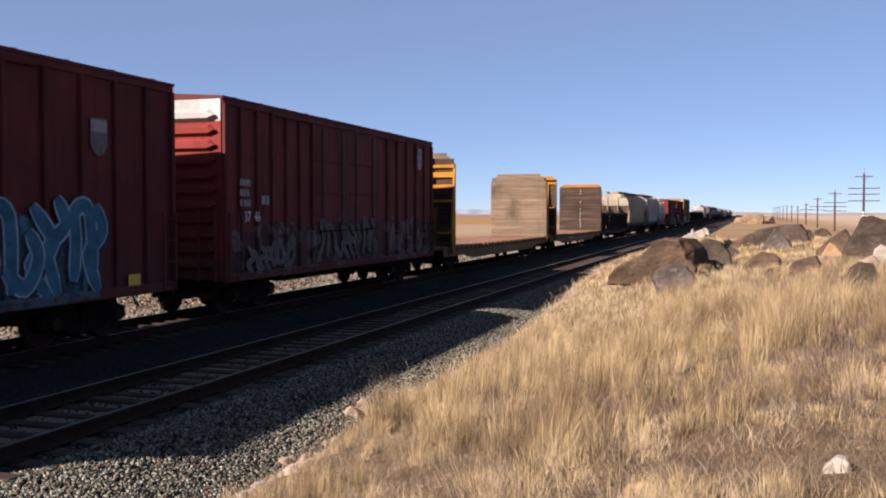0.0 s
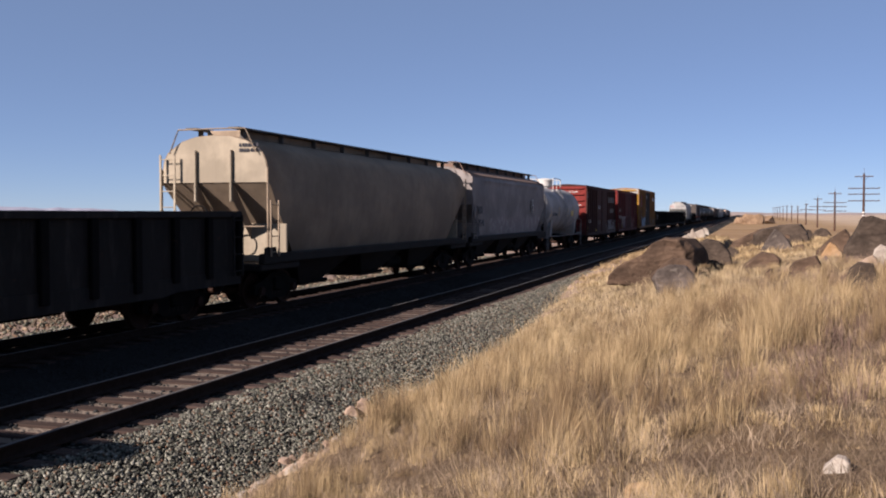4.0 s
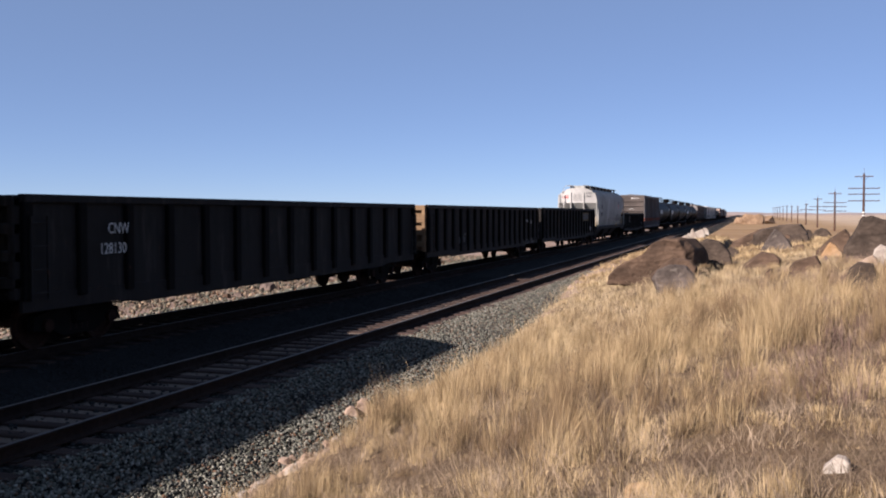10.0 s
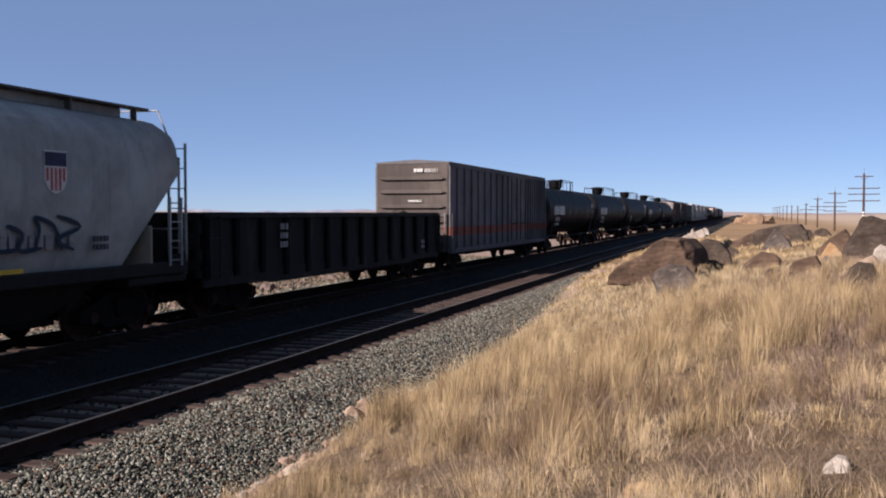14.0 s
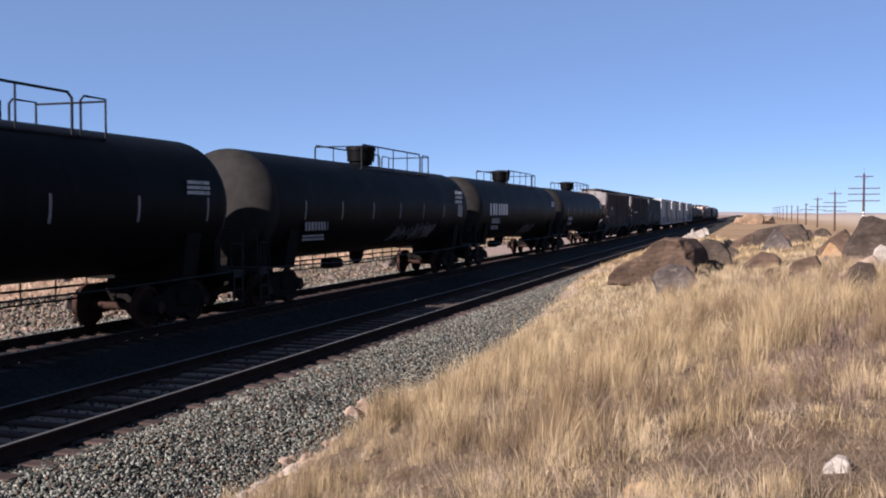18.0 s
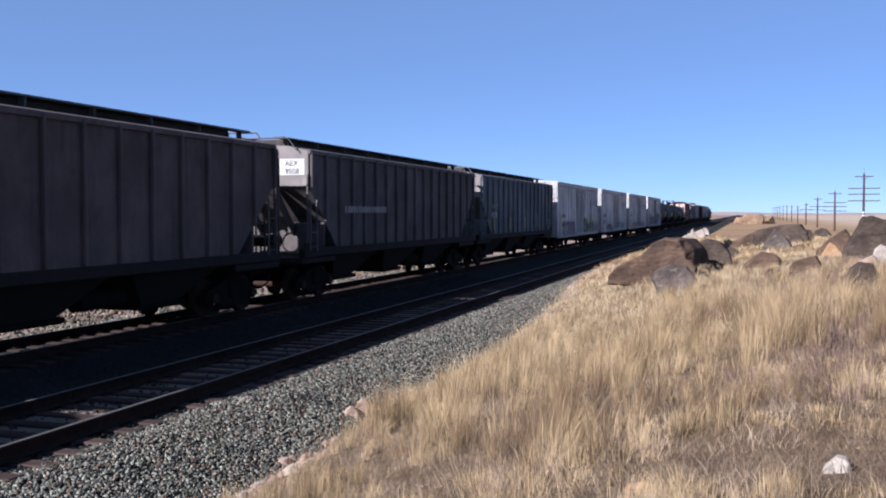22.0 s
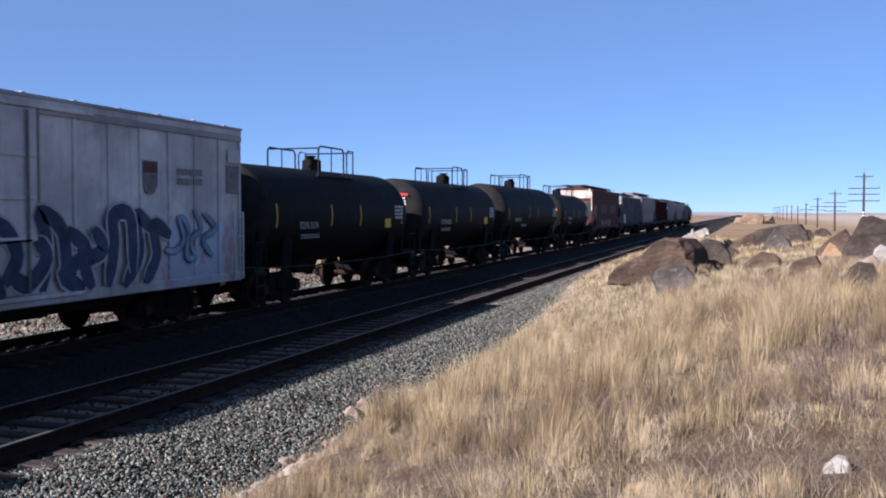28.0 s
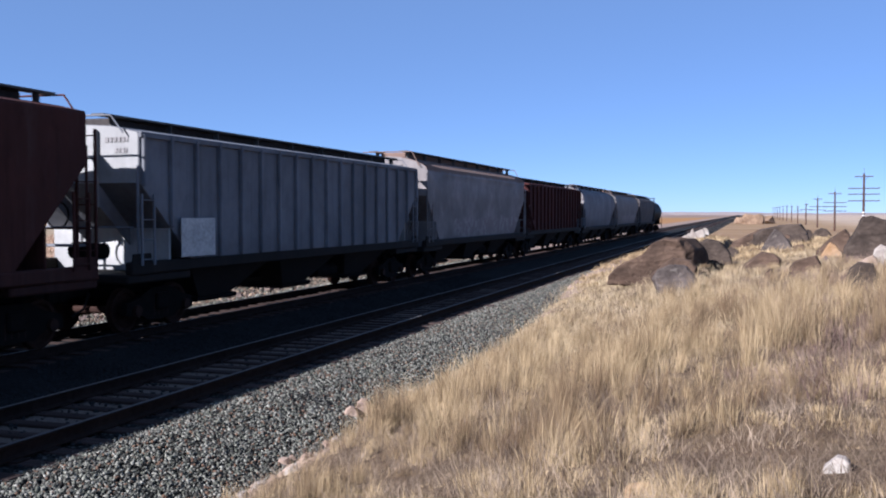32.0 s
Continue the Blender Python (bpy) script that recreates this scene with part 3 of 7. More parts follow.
M["grass"] = grass_material("dry grass", (0.24, 0.155, 0.072), (0.56, 0.42, 0.235), (0.17, 0.108, 0.062))
M["thatch"] = grass_material("grey-brown thatch", (0.045, 0.031, 0.022), (0.39, 0.295, 0.205), (0.14, 0.098, 0.07))
view_x = lambda y: (toe_x(y) + 0.05 + 0.4 * np.clip((16 - y) / 5, 0, 1), 0.9 + y * 0.165)
blades("dry_grass", 260000, view_x, 3.6, 33, 1.4, 0.6, 0.0014, 21, M["grass"], "tall dry golden bunch grass on the bank", lean=0.24, clump=96, loose=0.085, patchy=1.6)
blades("dry_thatch", 155000, view_x, 3.6, 32, 1.4, 0.34, 0.0017, 24, M["thatch"], "short grey-brown dry growth between the bunches of grass", lean=0.85, clump=16, loose=0.15, patchy=0.6)
blades("dry_grass", 45000, view_x, 30, 70, 1.0, 0.34, 0.006, 22, M["grass"], "dry golden grass among the boulders further along the bank", clump=16, loose=0.12)
M["pale_grass"] = grass_material("pale plain grass", (0.36, 0.26, 0.135), (0.66, 0.53, 0.33), (0.42, 0.31, 0.18))
blades("dry_grass", 72000, view_x, 14, 34, 1.0, 0.34, 0.0026, 26, M["pale_grass"], "pale soft dry grass round the boulders on the bank", clump=8, loose=0.3, lean=0.35)
M["plain_grass"] = grass_material("dry grass of the plain", (0.36, 0.23, 0.15), (0.58, 0.41, 0.285), (0.43, 0.28, 0.19))
M["weeds"] = grass_material("brown weeds", (0.13, 0.085, 0.065), (0.3, 0.21, 0.165), (0.16, 0.1, 0.085))
blades("dry_weeds", 32000, lambda y: (0.02 * y + 0.6 * np.sin(y * 1.7), 0.9 + y * 0.165), 8, 27, 1.0, 0.4, 0.0022, 27, M["weeds"], "reddish brown dry weeds among the grass", clump=30, loose=0.14, lean=0.4)
blades("dry_grass", 60000, lambda y: (-4.0 - y * 0.95, np.minimum(-29.0, -y * 0.4)), 28, 125, 1.0, 0.6, 0.013, 23, M["plain_grass"], "pale dry bunch grass on the plain beyond the train", clump=18, loose=0.22, lean=0.3)

# ---------------------------------------------------------------- boulders


def boulder(name, px, py, wide, high, deep, mat, label, seed, sink=0.2, detail=3, cuts=6, group="boulders", turn=0.0, tilt=0.0, wedge=0.0):
    """An angular block: the hull of scattered points, its edges worn and its faces roughened."""
    rnd = random.Random(seed)
    bm = bmesh.new()
    for i in range(8 if cuts < 16 else 0):
        c = [(i & 1) * 2 - 1, (i >> 1 & 1) * 2 - 1, (i >> 2) * 2 - 1]
        k = 1.0 if c[2] < 0 else 0.66
        j = 0.85 if c[2] < 0 else 0.5
        c = [c[0] * k * rnd.uniform(j, 1.0), c[1] * k * rnd.uniform(j, 1.0), c[2] * rnd.uniform(0.5 if c[2] > 0 else 0.9, 1.0)]
        bm.verts.new((c[0] * wide / 2, c[1] * deep / 2, c[2] * high / 2 * (1 + wedge * min(c[0] * 1.3, 0.3) if c[2] > 0 else 1)))
    for _ in range(cuts if cuts < 16 else cuts + 5):
        d = Vector((rnd.uniform(-1, 1), rnd.uniform(-1, 1), rnd.uniform(-0.9, 1))).normalized()
        k = rnd.uniform(0.86, 1.0)
        box = max(abs(d.x), abs(d.y), abs(d.z))
        d = d * (k / (0.45 + 0.55 * box))
        bm.verts.new((d.x * wide * 0.48, d.y * deep * 0.48, d.z * high * 0.48 * (1 + wedge * min(d.x, 0.4) if d.z > 0 else 1)))
    hull = bmesh.ops.convex_hull(bm, input=bm.verts[:])
    bmesh.ops.delete(bm, geom=[v for v in bm.verts if not v.link_faces], context="VERTS")
    bmesh.ops.bevel(bm, geom=bm.edges[:], offset=min(wide, high) * 0.014, segments=1, affect="EDGES", clamp_overlap=True)
    bmesh.ops.triangulate(bm, faces=bm.faces[:])
    for _ in range(3 if detail > 2 else 1):
        bmesh.ops.subdivide_edges(bm, edges=[e for e in bm.edges if e.calc_length() > wide * 0.05], cuts=1, use_grid_fill=False)
        bmesh.ops.triangulate(bm, faces=bm.faces[:])
    size = (wide + high + deep) / 3
    lo, hi = min(v.co.z for v in bm.verts), max(v.co.z for v in bm.verts)
    bm.normal_update()
    for v in bm.verts:
        q = v.co / size
        v.co += v.normal * size * (0.06 * noise.noise(q * 3.0 + Vector((seed, 0, 0))) - 0.035 * abs(noise.noise(q * 6.5 + Vector((0, seed, 0)))) + 0.014 * noise.noise(q * 15.0))
        v.co.z *= high / (hi - lo)
    me = bpy.data.meshes.new(name)
    bm.to_mesh(me)
    bm.free()
    me.materials.append(mat)
    me.shade_smooth()
    me.set_sharp_from_angle(angle=radians(18))
    ob = new(name, me)
    z = ground_z(px, py)
    ob.matrix_world = pose(px, py, z + high * (0.5 - sink), 0, tilt, turn)
    return tagged(ob, label, "rock", group)


def rock_material(name, a, b, lichen=None, amount=0.25):
    n = Nodes(name)
    x, y, z = n.axes()
    big, fine = n.noise(1.1, 6, 0.65), n.noise(14, 5, 0.7)
    col = n.mix(n.step(big, 0.35, 0.68), a, b)
    col = n.mix(n.math("MULTIPLY", n.step(fine, 0.5, 0.75), 0.5), col, scaled(a, 0.5))
    if lichen:
        col = n.mix(n.math("MULTIPLY", n.step(n.noise(3.4, 5, 0.7), 0.58, 0.66), amount), col, lichen)
    return n.done(n.mix(1.0, col, LIT, "MULTIPLY"), 0.9, n.math("ADD", n.math("ADD", fine, n.math("MULTIPLY", n.voronoi(5.0, "F1", n.stretch(1, 1, 1.8)), 1.2)), n.math("MULTIPLY", big, 2.0)), 0.6, 0.035, spec=0.1)


M["basalt"] = rock_material("brown basalt", (0.082, 0.054, 0.038), (0.18, 0.117, 0.079), (0.24, 0.165, 0.115), 0.45)
M["basalt_grey"] = rock_material("grey basalt", (0.055, 0.041, 0.032), (0.125, 0.092, 0.07), (0.22, 0.17, 0.13), 0.3)
M["basalt_pale"] = rock_material("pale grey-brown basalt", (0.09, 0.072, 0.062), (0.19, 0.152, 0.13), (0.33, 0.28, 0.235), 0.5)
M["earth"] = rock_material("ochre earth", (0.27, 0.175, 0.11), (0.4, 0.27, 0.17))
M["rubble_rock"] = rock_material("pinkish grey rubble", (0.14, 0.105, 0.09), (0.28, 0.21, 0.175))
M["pink_rock"] = rock_material("pinkish stone", (0.36, 0.25, 0.19), (0.6, 0.46, 0.35), (0.62, 0.55, 0.45), 0.5)
M["pale_rock"] = rock_material("pale stone", (0.407, 0.34, 0.281), (0.592, 0.533, 0.459))
M["rust_rock"] = rock_material("ochre stone", (0.37, 0.207, 0.0888), (0.503, 0.333, 0.192), (0.555, 0.503, 0.429), 0.6)


def spot(px, drop_px, drop):
    """Where a point shows: px to the side of the line's vanishing point, drop_px below it, drop metres below the eye."""
    depth = 1681.3 * drop / drop_px
    side = px * depth * 0.952 / 1681.3
    return side, (depth + side * 0.306) / 0.952


def place(cx, base, w_px, h_px, z_guess, mat, label, seed, deep=0.9, name="boulder", **kw):
    """Sets a boulder by its bearing and size as seen from the eye, on the ground there."""
    z = z_guess
    for _ in range(6):
        X, Y = spot(cx - 1325, base - 378, 2.48 - z)
        z = ground_z(X, Y)
    k = (2.48 - z) / (base - 378)
    wide, high = w_px * k, h_px * k
    return boulder(name, X, Y + wide * deep * 0.35, wide * 1.08, high / 0.8, wide * deep, mat, label, seed, **kw)


def block(cx, base, w_px, h_px, outline, mat, label, seed, deep=0.8, name="boulder", group="boulders", lean=0.0, swing=0.0, sink=0.12, crack=0.5, z_guess=0.6):
    """An angular rock: a worn outline (across, up: 0 to 1) carried back in depth, its faces broken and pitted."""
    rnd = random.Random(seed)
    z = z_guess
    for _ in range(6):
        X, Y = spot(cx - 1325, base - 378, 2.48 - z)
        z = ground_z(X, Y)
    k = (2.48 - z) / (base - 378)
    wide, high = w_px * k, h_px * k
    thick = wide * deep
    bm = bmesh.new()
    rings = []
    for f, grow in ((-0.5, 0.84), (-0.36, 1.0), (0.12, 0.97), (0.5, 0.62)):
        ring = []
        for a, b in outline:
            q = 0.55 * a + 0.45 * b
            x = (0.5 + (a - 0.5) * (0.5 + 0.5 * grow) + rnd.uniform(-0.02, 0.02) - 0.5) * wide + swing * f * wide
            zz = (-sink if b < 0.03 else b * (0.35 + 0.65 * grow if f > 0 else 0.8 + 0.2 * grow)) * high + rnd.uniform(-0.012, 0.012) * high
            ring.append(bm.verts.new((x, f * thick + lean * b * high + rnd.uniform(-0.03, 0.03) * thick, zz)))
        rings.append(ring)
    n = len(outline)
    for a, b in zip(rings, rings[1:]):
        for i in range(n):
            bm.faces.new((a[i], a[(i + 1) % n], b[(i + 1) % n], b[i]))
    bm.faces.new(rings[0][::-1])
    bm.faces.new(rings[-1])
    bmesh.ops.recalc_face_normals(bm, faces=bm.faces[:])
    bmesh.ops.triangulate(bm, faces=bm.faces[:])
    bmesh.ops.bevel(bm, geom=[e for e in bm.edges if e.calc_face_angle(0) > 0.35], offset=min(wide, high) * 0.025, segments=1, affect="EDGES", clamp_overlap=True)
    bmesh.ops.triangulate(bm, faces=bm.faces[:])
    for _ in range(4):
        long = [e for e in bm.edges if e.calc_length() > wide * 0.06]
        if not long or len(bm.verts) > 2600:
            break
        bmesh.ops.subdivide_edges(bm, edges=long, cuts=1)
        bmesh.ops.triangulate(bm, faces=[f for f in bm.faces if len(f.verts) > 3])
    bm.normal_update()
    size = (wide + high) / 2
    for v in bm.verts:
        q = v.co / size * 1.0 + Vector((seed * 1.7, seed * 0.3, 0))
        step = noise.noise(q * 2.2)
        v.co += v.normal * size * (0.04 * crack * step + 0.04 * crack * (round(step * 4) / 4 - step) - 0.02 * crack * abs(noise.noise(q * 5.5)) + 0.006 * noise.noise(q * 13.0))
    me = bpy.data.meshes.new(name)
    bm.to_mesh(me)
    bm.free()
    me.materials.append(mat)
    me.shade_smooth()
    me.set_sharp_from_angle(angle=radians(16))
    ob = new(name, me)
    ob.matrix_world = pose(X, Y + thick * 0.45, z, 0, 0, math.degrees(math.atan2(-X, Y)) + rnd.uniform(-4, 4))
    return tagged(ob, label, "rock", group)


B1, B2, B3, B4, B5 = M["basalt"], M["basalt_grey"], M["pale_rock"], M["rust_rock"], M["basalt_pale"]
SLAB = [(0, 0), (0.0, 0.12), (0.14, 0.33), (0.4, 0.62), (0.54, 0.9), (0.66, 1.0), (0.86, 0.97), (0.96, 0.72), (1.0, 0.16), (0.96, 0)]
LEDGE = [(0, 0), (0.06, 0.3), (0.34, 0.72), (0.52, 1.0), (0.84, 0.9), (1.0, 0.6), (0.98, 0)]
CUBE = [(0.12, 0), (0.0, 0.55), (0.1, 0.82), (0.34, 1.0), (0.68, 0.96), (0.82, 0.7), (1.0, 0.16), (0.96, 0)]
DOME = [(0, 0), (0.04, 0.45), (0.2, 0.8), (0.45, 1.0), (0.7, 0.92), (0.92, 0.55), (1.0, 0)]
WEDGE = [(0, 0), (0.05, 0.18), (0.3, 0.5), (0.62, 0.85), (0.8, 1.0), (0.93, 0.8), (1.0, 0.3), (1.0, 0)]
PEAK = [(0, 0), (0.04, 0.3), (0.22, 0.62), (0.34, 0.95), (0.5, 1.0), (0.78, 0.9), (1.0, 0.85), (1.0, 0)]
TENT = [(0, 0), (0.18, 0.45), (0.45, 1.0), (0.6, 0.85), (0.85, 0.4), (1.0, 0)]
BAR = [(0, 0), (0.0, 0.45), (0.15, 0.72), (0.5, 0.9), (0.85, 1.0), (1.0, 0.6), (1.0, 0)]
block(1170, 496, 150, 76, SLAB, B1, "large brown basalt slab tilted up out of dry grass", 31, 0.8, crack=0.5, swing=0.36)
block(1190, 500, 88, 44, LEDGE, B1, "dark brown basalt ledge under a larger tilted slab", 53, 0.4, lean=0.1)
block(1197, 524, 88, 56, CUBE, B5, "grey squarish basalt block with a pale worn top edge", 32, 0.75, sink=0.05)
block(1256, 456, 66, 44, DOME, B2, "smooth grey-brown basalt boulder behind a tilted slab", 33, 0.9)
block(1291, 458, 34, 20, LEDGE, B2, "small dark basalt rock in dry grass", 34, 0.8)
block(1330, 436, 70, 32, WEDGE, B1, "broad brown basalt boulder in the rock pile", 35, 0.8)
block(1384, 432, 92, 36, BAR, B2, "broad dark basalt boulder in the rock pile", 36, 0.9)
block(1376, 444, 62, 40, TENT, B5, "grey pointed basalt block leaning on a broad boulder", 54, 0.5)
block(1404, 434, 34, 18, LEDGE, B2, "small dark basalt rock wedged in the rock pile", 55)
block(1431, 428, 22, 22, DOME, B2, "dark basalt boulder in the rock pile", 37)
block(1456, 424, 34, 22, DOME, B2, "rounded grey boulder in the rock pile", 38)
block(1478, 454, 62, 50, WEDGE, B1, "brown basalt boulder with a slanting top at the rock pile", 39, 0.7)
block(1544, 464, 96, 82, PEAK, B2, "tall dark basalt boulder in dry grass", 40, 0.8)
block(1474, 458, 46, 29, TENT, B4, "ochre weathered stone in the rock pile", 41)
block(1563, 478, 36, 46, DOME, B3, "pale lichened stone in the rock pile", 42)
block(1528, 484, 60, 32, WEDGE, M["pink_rock"], "pink and ochre stone slab in the rock pile", 43, 0.6)
block(1536, 526, 62, 62, CUBE, B2, "grey basalt boulder in the grass before the rock pile", 44, 0.8)
block(1347, 482, 68, 36, LEDGE, B1, "low brown boulder sunk in dry grass", 45, 0.8)
block(1364, 502, 20, 28, DOME, B1, "small upright brown stone in dry grass", 56)
block(1389, 504, 32, 22, BAR, B1, "small brown boulder sunk in dry grass", 46)
block(1428, 494, 54, 40, BAR, B1, "brown boulder with an ochre flank in dry grass", 47, 0.7)
block(1464, 472, 26, 20, TENT, M["rubble_rock"], "small pinkish grey stone in the rock pile", 57)
block(1490, 842, 46, 30, LEDGE, B3, "white stone lying in the grass", 48, 0.9, sink=0.1)
block(1134, 886, 52, 24, BAR, B4, "ochre and white stone in the grass", 49, sink=0.2)
block(1240, 630, 48, 10, BAR, B3, "flat pale stone sunk in the grass", 58, 0.4)
block(640, 744, 30, 36, CUBE, M["pink_rock"], "pinkish stone at the foot of the bank", 50, sink=0.1, z_guess=-0.5)
block(616, 748, 30, 26, DOME, M["pink_rock"], "pale pink stone at the foot of the bank", 51, z_guess=-0.5)
place(800, 650, 22, 9, -0.6, B3, "small pale stone at the foot of the bank", 52, sink=0.25, cuts=18)
for i, (cx, base, w, h) in enumerate([(1214, 428, 22, 12), (1226, 424, 20, 20), (1238, 420, 20, 15), (1248, 412, 16, 9), (1219, 420, 12, 9)]):
    block(cx, base + 5, w, h + 5, (DOME, TENT, BAR)[i % 3], B3, "white broken stone in a small heap", 60 + i, group="heap of white stone", name="white_stone", z_guess=0.1)
for i, (cx, base, w, h) in enumerate([(1332, 397, 42, 22), (1352, 396, 44, 17), (1314, 396, 28, 15)]):
    place(cx, base, w, h * 0.9, 0.4, M["earth"], "ochre earth mound beside the line", 70 + i, name="earth_mound", group="earth mounds", sink=0.3, cuts=26)

# clods and small stones where the bank meets the ballast
rj = random.Random(17)
for i in range(46):
    y = 6.5 + 8.5 * rj.random() ** 1.2
    x = float(toe_x(y)) + rj.uniform(0.0, 0.35)
    k = rj.uniform(0.05, 0.16)
    boulder("clod", x, y, k * 1.3, k * 0.8, k, (M["pink_rock"], M["rubble_rock"], B3)[i % 3 if i % 5 else 0], "pinkish dry clod of earth at the foot of the bank", 400 + i, detail=2, cuts=4, group="clods along the bank", turn=rj.uniform(0, 180), sink=0.25)

# smaller rocks filling the jumble
for i in range(12):
    cx, base = rj.uniform(1310, 1510), rj.uniform(424, 448)
    w = rj.uniform(16, 34)
    block(cx, base, w, w * rj.uniform(0.4, 0.65), (DOME, TENT, BAR, LEDGE)[i % 4], (B1, B2, B2)[i % 3], ("brown", "dark grey", "grey")[i % 3] + " basalt rock in a jumble of boulders", 200 + i, rj.uniform(0.7, 1.0))

# rocks on the plain beyond the train
rr = random.Random(9)
for i in range(60):
    y = rr.uniform(42, 150)
    x = -rr.uniform(0.5, 0.98) * y - 4
    s = rr.uniform(0.35, 1.0) * (0.7 + y / 150)
    boulder("field_rock", x, y, s * 1.5, s * 0.75, s * 1.2, (B1, B2, M["rubble_rock"])[i % 3], ("dark", "dark grey", "brownish grey")[i % 3] + " basalt rock half buried in pale dry grass", 300 + i, detail=2, group="rocks on the plain", turn=rr.uniform(0, 180))
for i in range(22):
    y = rr.uniform(12, 64)
    k = rr.uniform(0.25, 0.75)
    boulder("rubble_rock", -18.2 - rr.uniform(0, 4.5), y, k * 1.3, k * 0.7, k * 1.1, (B1, M["rubble_rock"], M["rubble_rock"])[i % 3], ("dark brown", "pinkish grey", "pinkish grey")[i % 3] + " broken rock among rubble beside the track", 140 + i, detail=2, group="rubble rocks", sink=0.25, turn=rr.uniform(0, 180))

# ---------------------------------------------------------------- pole line


def utility_pole(x, y, top, arms, label):
    base = ground_z(x, y)
    p = thing("utility_pole", label, "pole", "pole line", at=pose(x, y, base))
    h = top - base
    part("post", Geo().tube([(0, 0, -0.4), (0, 0, h * 0.5), (0, 0, h)], [0.17, 0.15, 0.115], 10), M["pole"], p, smooth=40)
    pin = Geo().tube([(0, 0, h - 0.02), (0, 0, h + 0.7)], 0.02, 5)
    part("top_pin", pin, M["pole"], p)
    for k, (drop, half) in enumerate(arms):
        z = h - drop
        arm = part("crossarm", Geo().rbox(-half, half, -0.19, -0.1, z - 0.055, z + 0.055, 0.012), M["pole"], p)
        for i in range(6):
            ix = (-half + 0.12) + (2 * half - 0.24) * i / 5
            part("insulator", Geo().tube([(ix, -0.145, z + 0.05), (ix, -0.145, z + 0.14), (ix, -0.145, z + 0.2)], [0.02, 0.05, 0.025], 6), M["glass_insulator"], arm)
        if k == 0:
            part("brace", Geo().tube([(-half * 0.5, -0.15, z), (0, -0.13, z - 0.5)], 0.015, 4).tube([(half * 0.5, -0.15, z), (0, -0.13, z - 0.5)], 0.015, 4), M["steel_dark"], p)
    return p


POLES = [(5.1, [(0.39, 1.1), (1.9, 1.88), (2.64, 1.88), (3.5, 1.88)]), (3.7, [(0.32, 1.06), (1.86, 1.85), (2.54, 1.85), (3.3, 1.85)]), (3.35, [(0.3, 0.9), (1.9, 1.7), (2.6, 1.7)]),
         (2.5, [(0.15, 0.5), (1.5, 1.6)]), (2.2, [(0.2, 0.5), (1.5, 1.5)]), (2.5, [(0.2, 0.6)]), (3.1, [(0.2, 0.6)]), (3.1, [(0.2, 0.6)]), (3.1, [(0.2, 0.6)]), (3.2, [(0.2, 0.6)]), (3.3, [(0.2, 0.6)]), (3.4, [(0.2, 0.6)])]
for i, (top, arms) in enumerate(POLES):
    post = utility_pole(14.0, 132.4 + 42.8 * i, 2.48 + top, arms, "weathered reddish wooden utility pole with crossarms" if i < 3 else "distant wooden utility pole")
    if i == 0:
        for z in (2.12, 2.52):
            part("white_band", Geo().tube([(0, 0, z - post.location.z), (0, 0, z + 0.2 - post.location.z)], 0.185, 12), M["white_part"], post, "white painted band round the post")

# ---------------------------------------------------------------- rail car parts
CARS = []       # (car, place of its middle along the line at the start)
WHEELS = []


def new_car(name, s0, s1, label, category):
    car = thing(name, label, category, "freight train", at=pose(TRACK_X, (s0 + s1) / 2, 0))
    CARS.append((car, (s0 + s1) / 2))
    return car, (s1 - s0) / 2


def wheelset_mesh():
    g = Geo().tube([(-1.1, 0, 0), (1.1, 0, 0)], 0.085, 10)
    for s in (-1, 1):
        prof = [(0.66, 0.12), (0.68, 0.34), (0.68, 0.475), (0.71, 0.487), (0.73, 0.462), (0.815, 0.455), (0.815, 0.39), (0.76, 0.35), (0.745, 0.17), (0.8, 0.12)]
        rings = []
        for x, r in prof:
            rings.append([(s * x, r * math.cos(a), r * math.sin(a)) for a in [2 * math.pi * j / 24 for j in range(24)]])
        g.loft(rings)
    return g


def side_frame_geo(x):
    prof = [(-1.22, 0.38), (-1.18, 0.62), (-0.75, 0.72), (-0.35, 0.9), (0.35, 0.9), (0.75, 0.72), (1.18, 0.62), (1.22, 0.38), (0.98, 0.34), (0.9, 0.46), (0.45, 0.22), (-0.45, 0.22), (-0.9, 0.46), (-0.98, 0.34)]
    return Geo().prism_x(prof, x - 0.07, x + 0.07)


TRUCK = {}


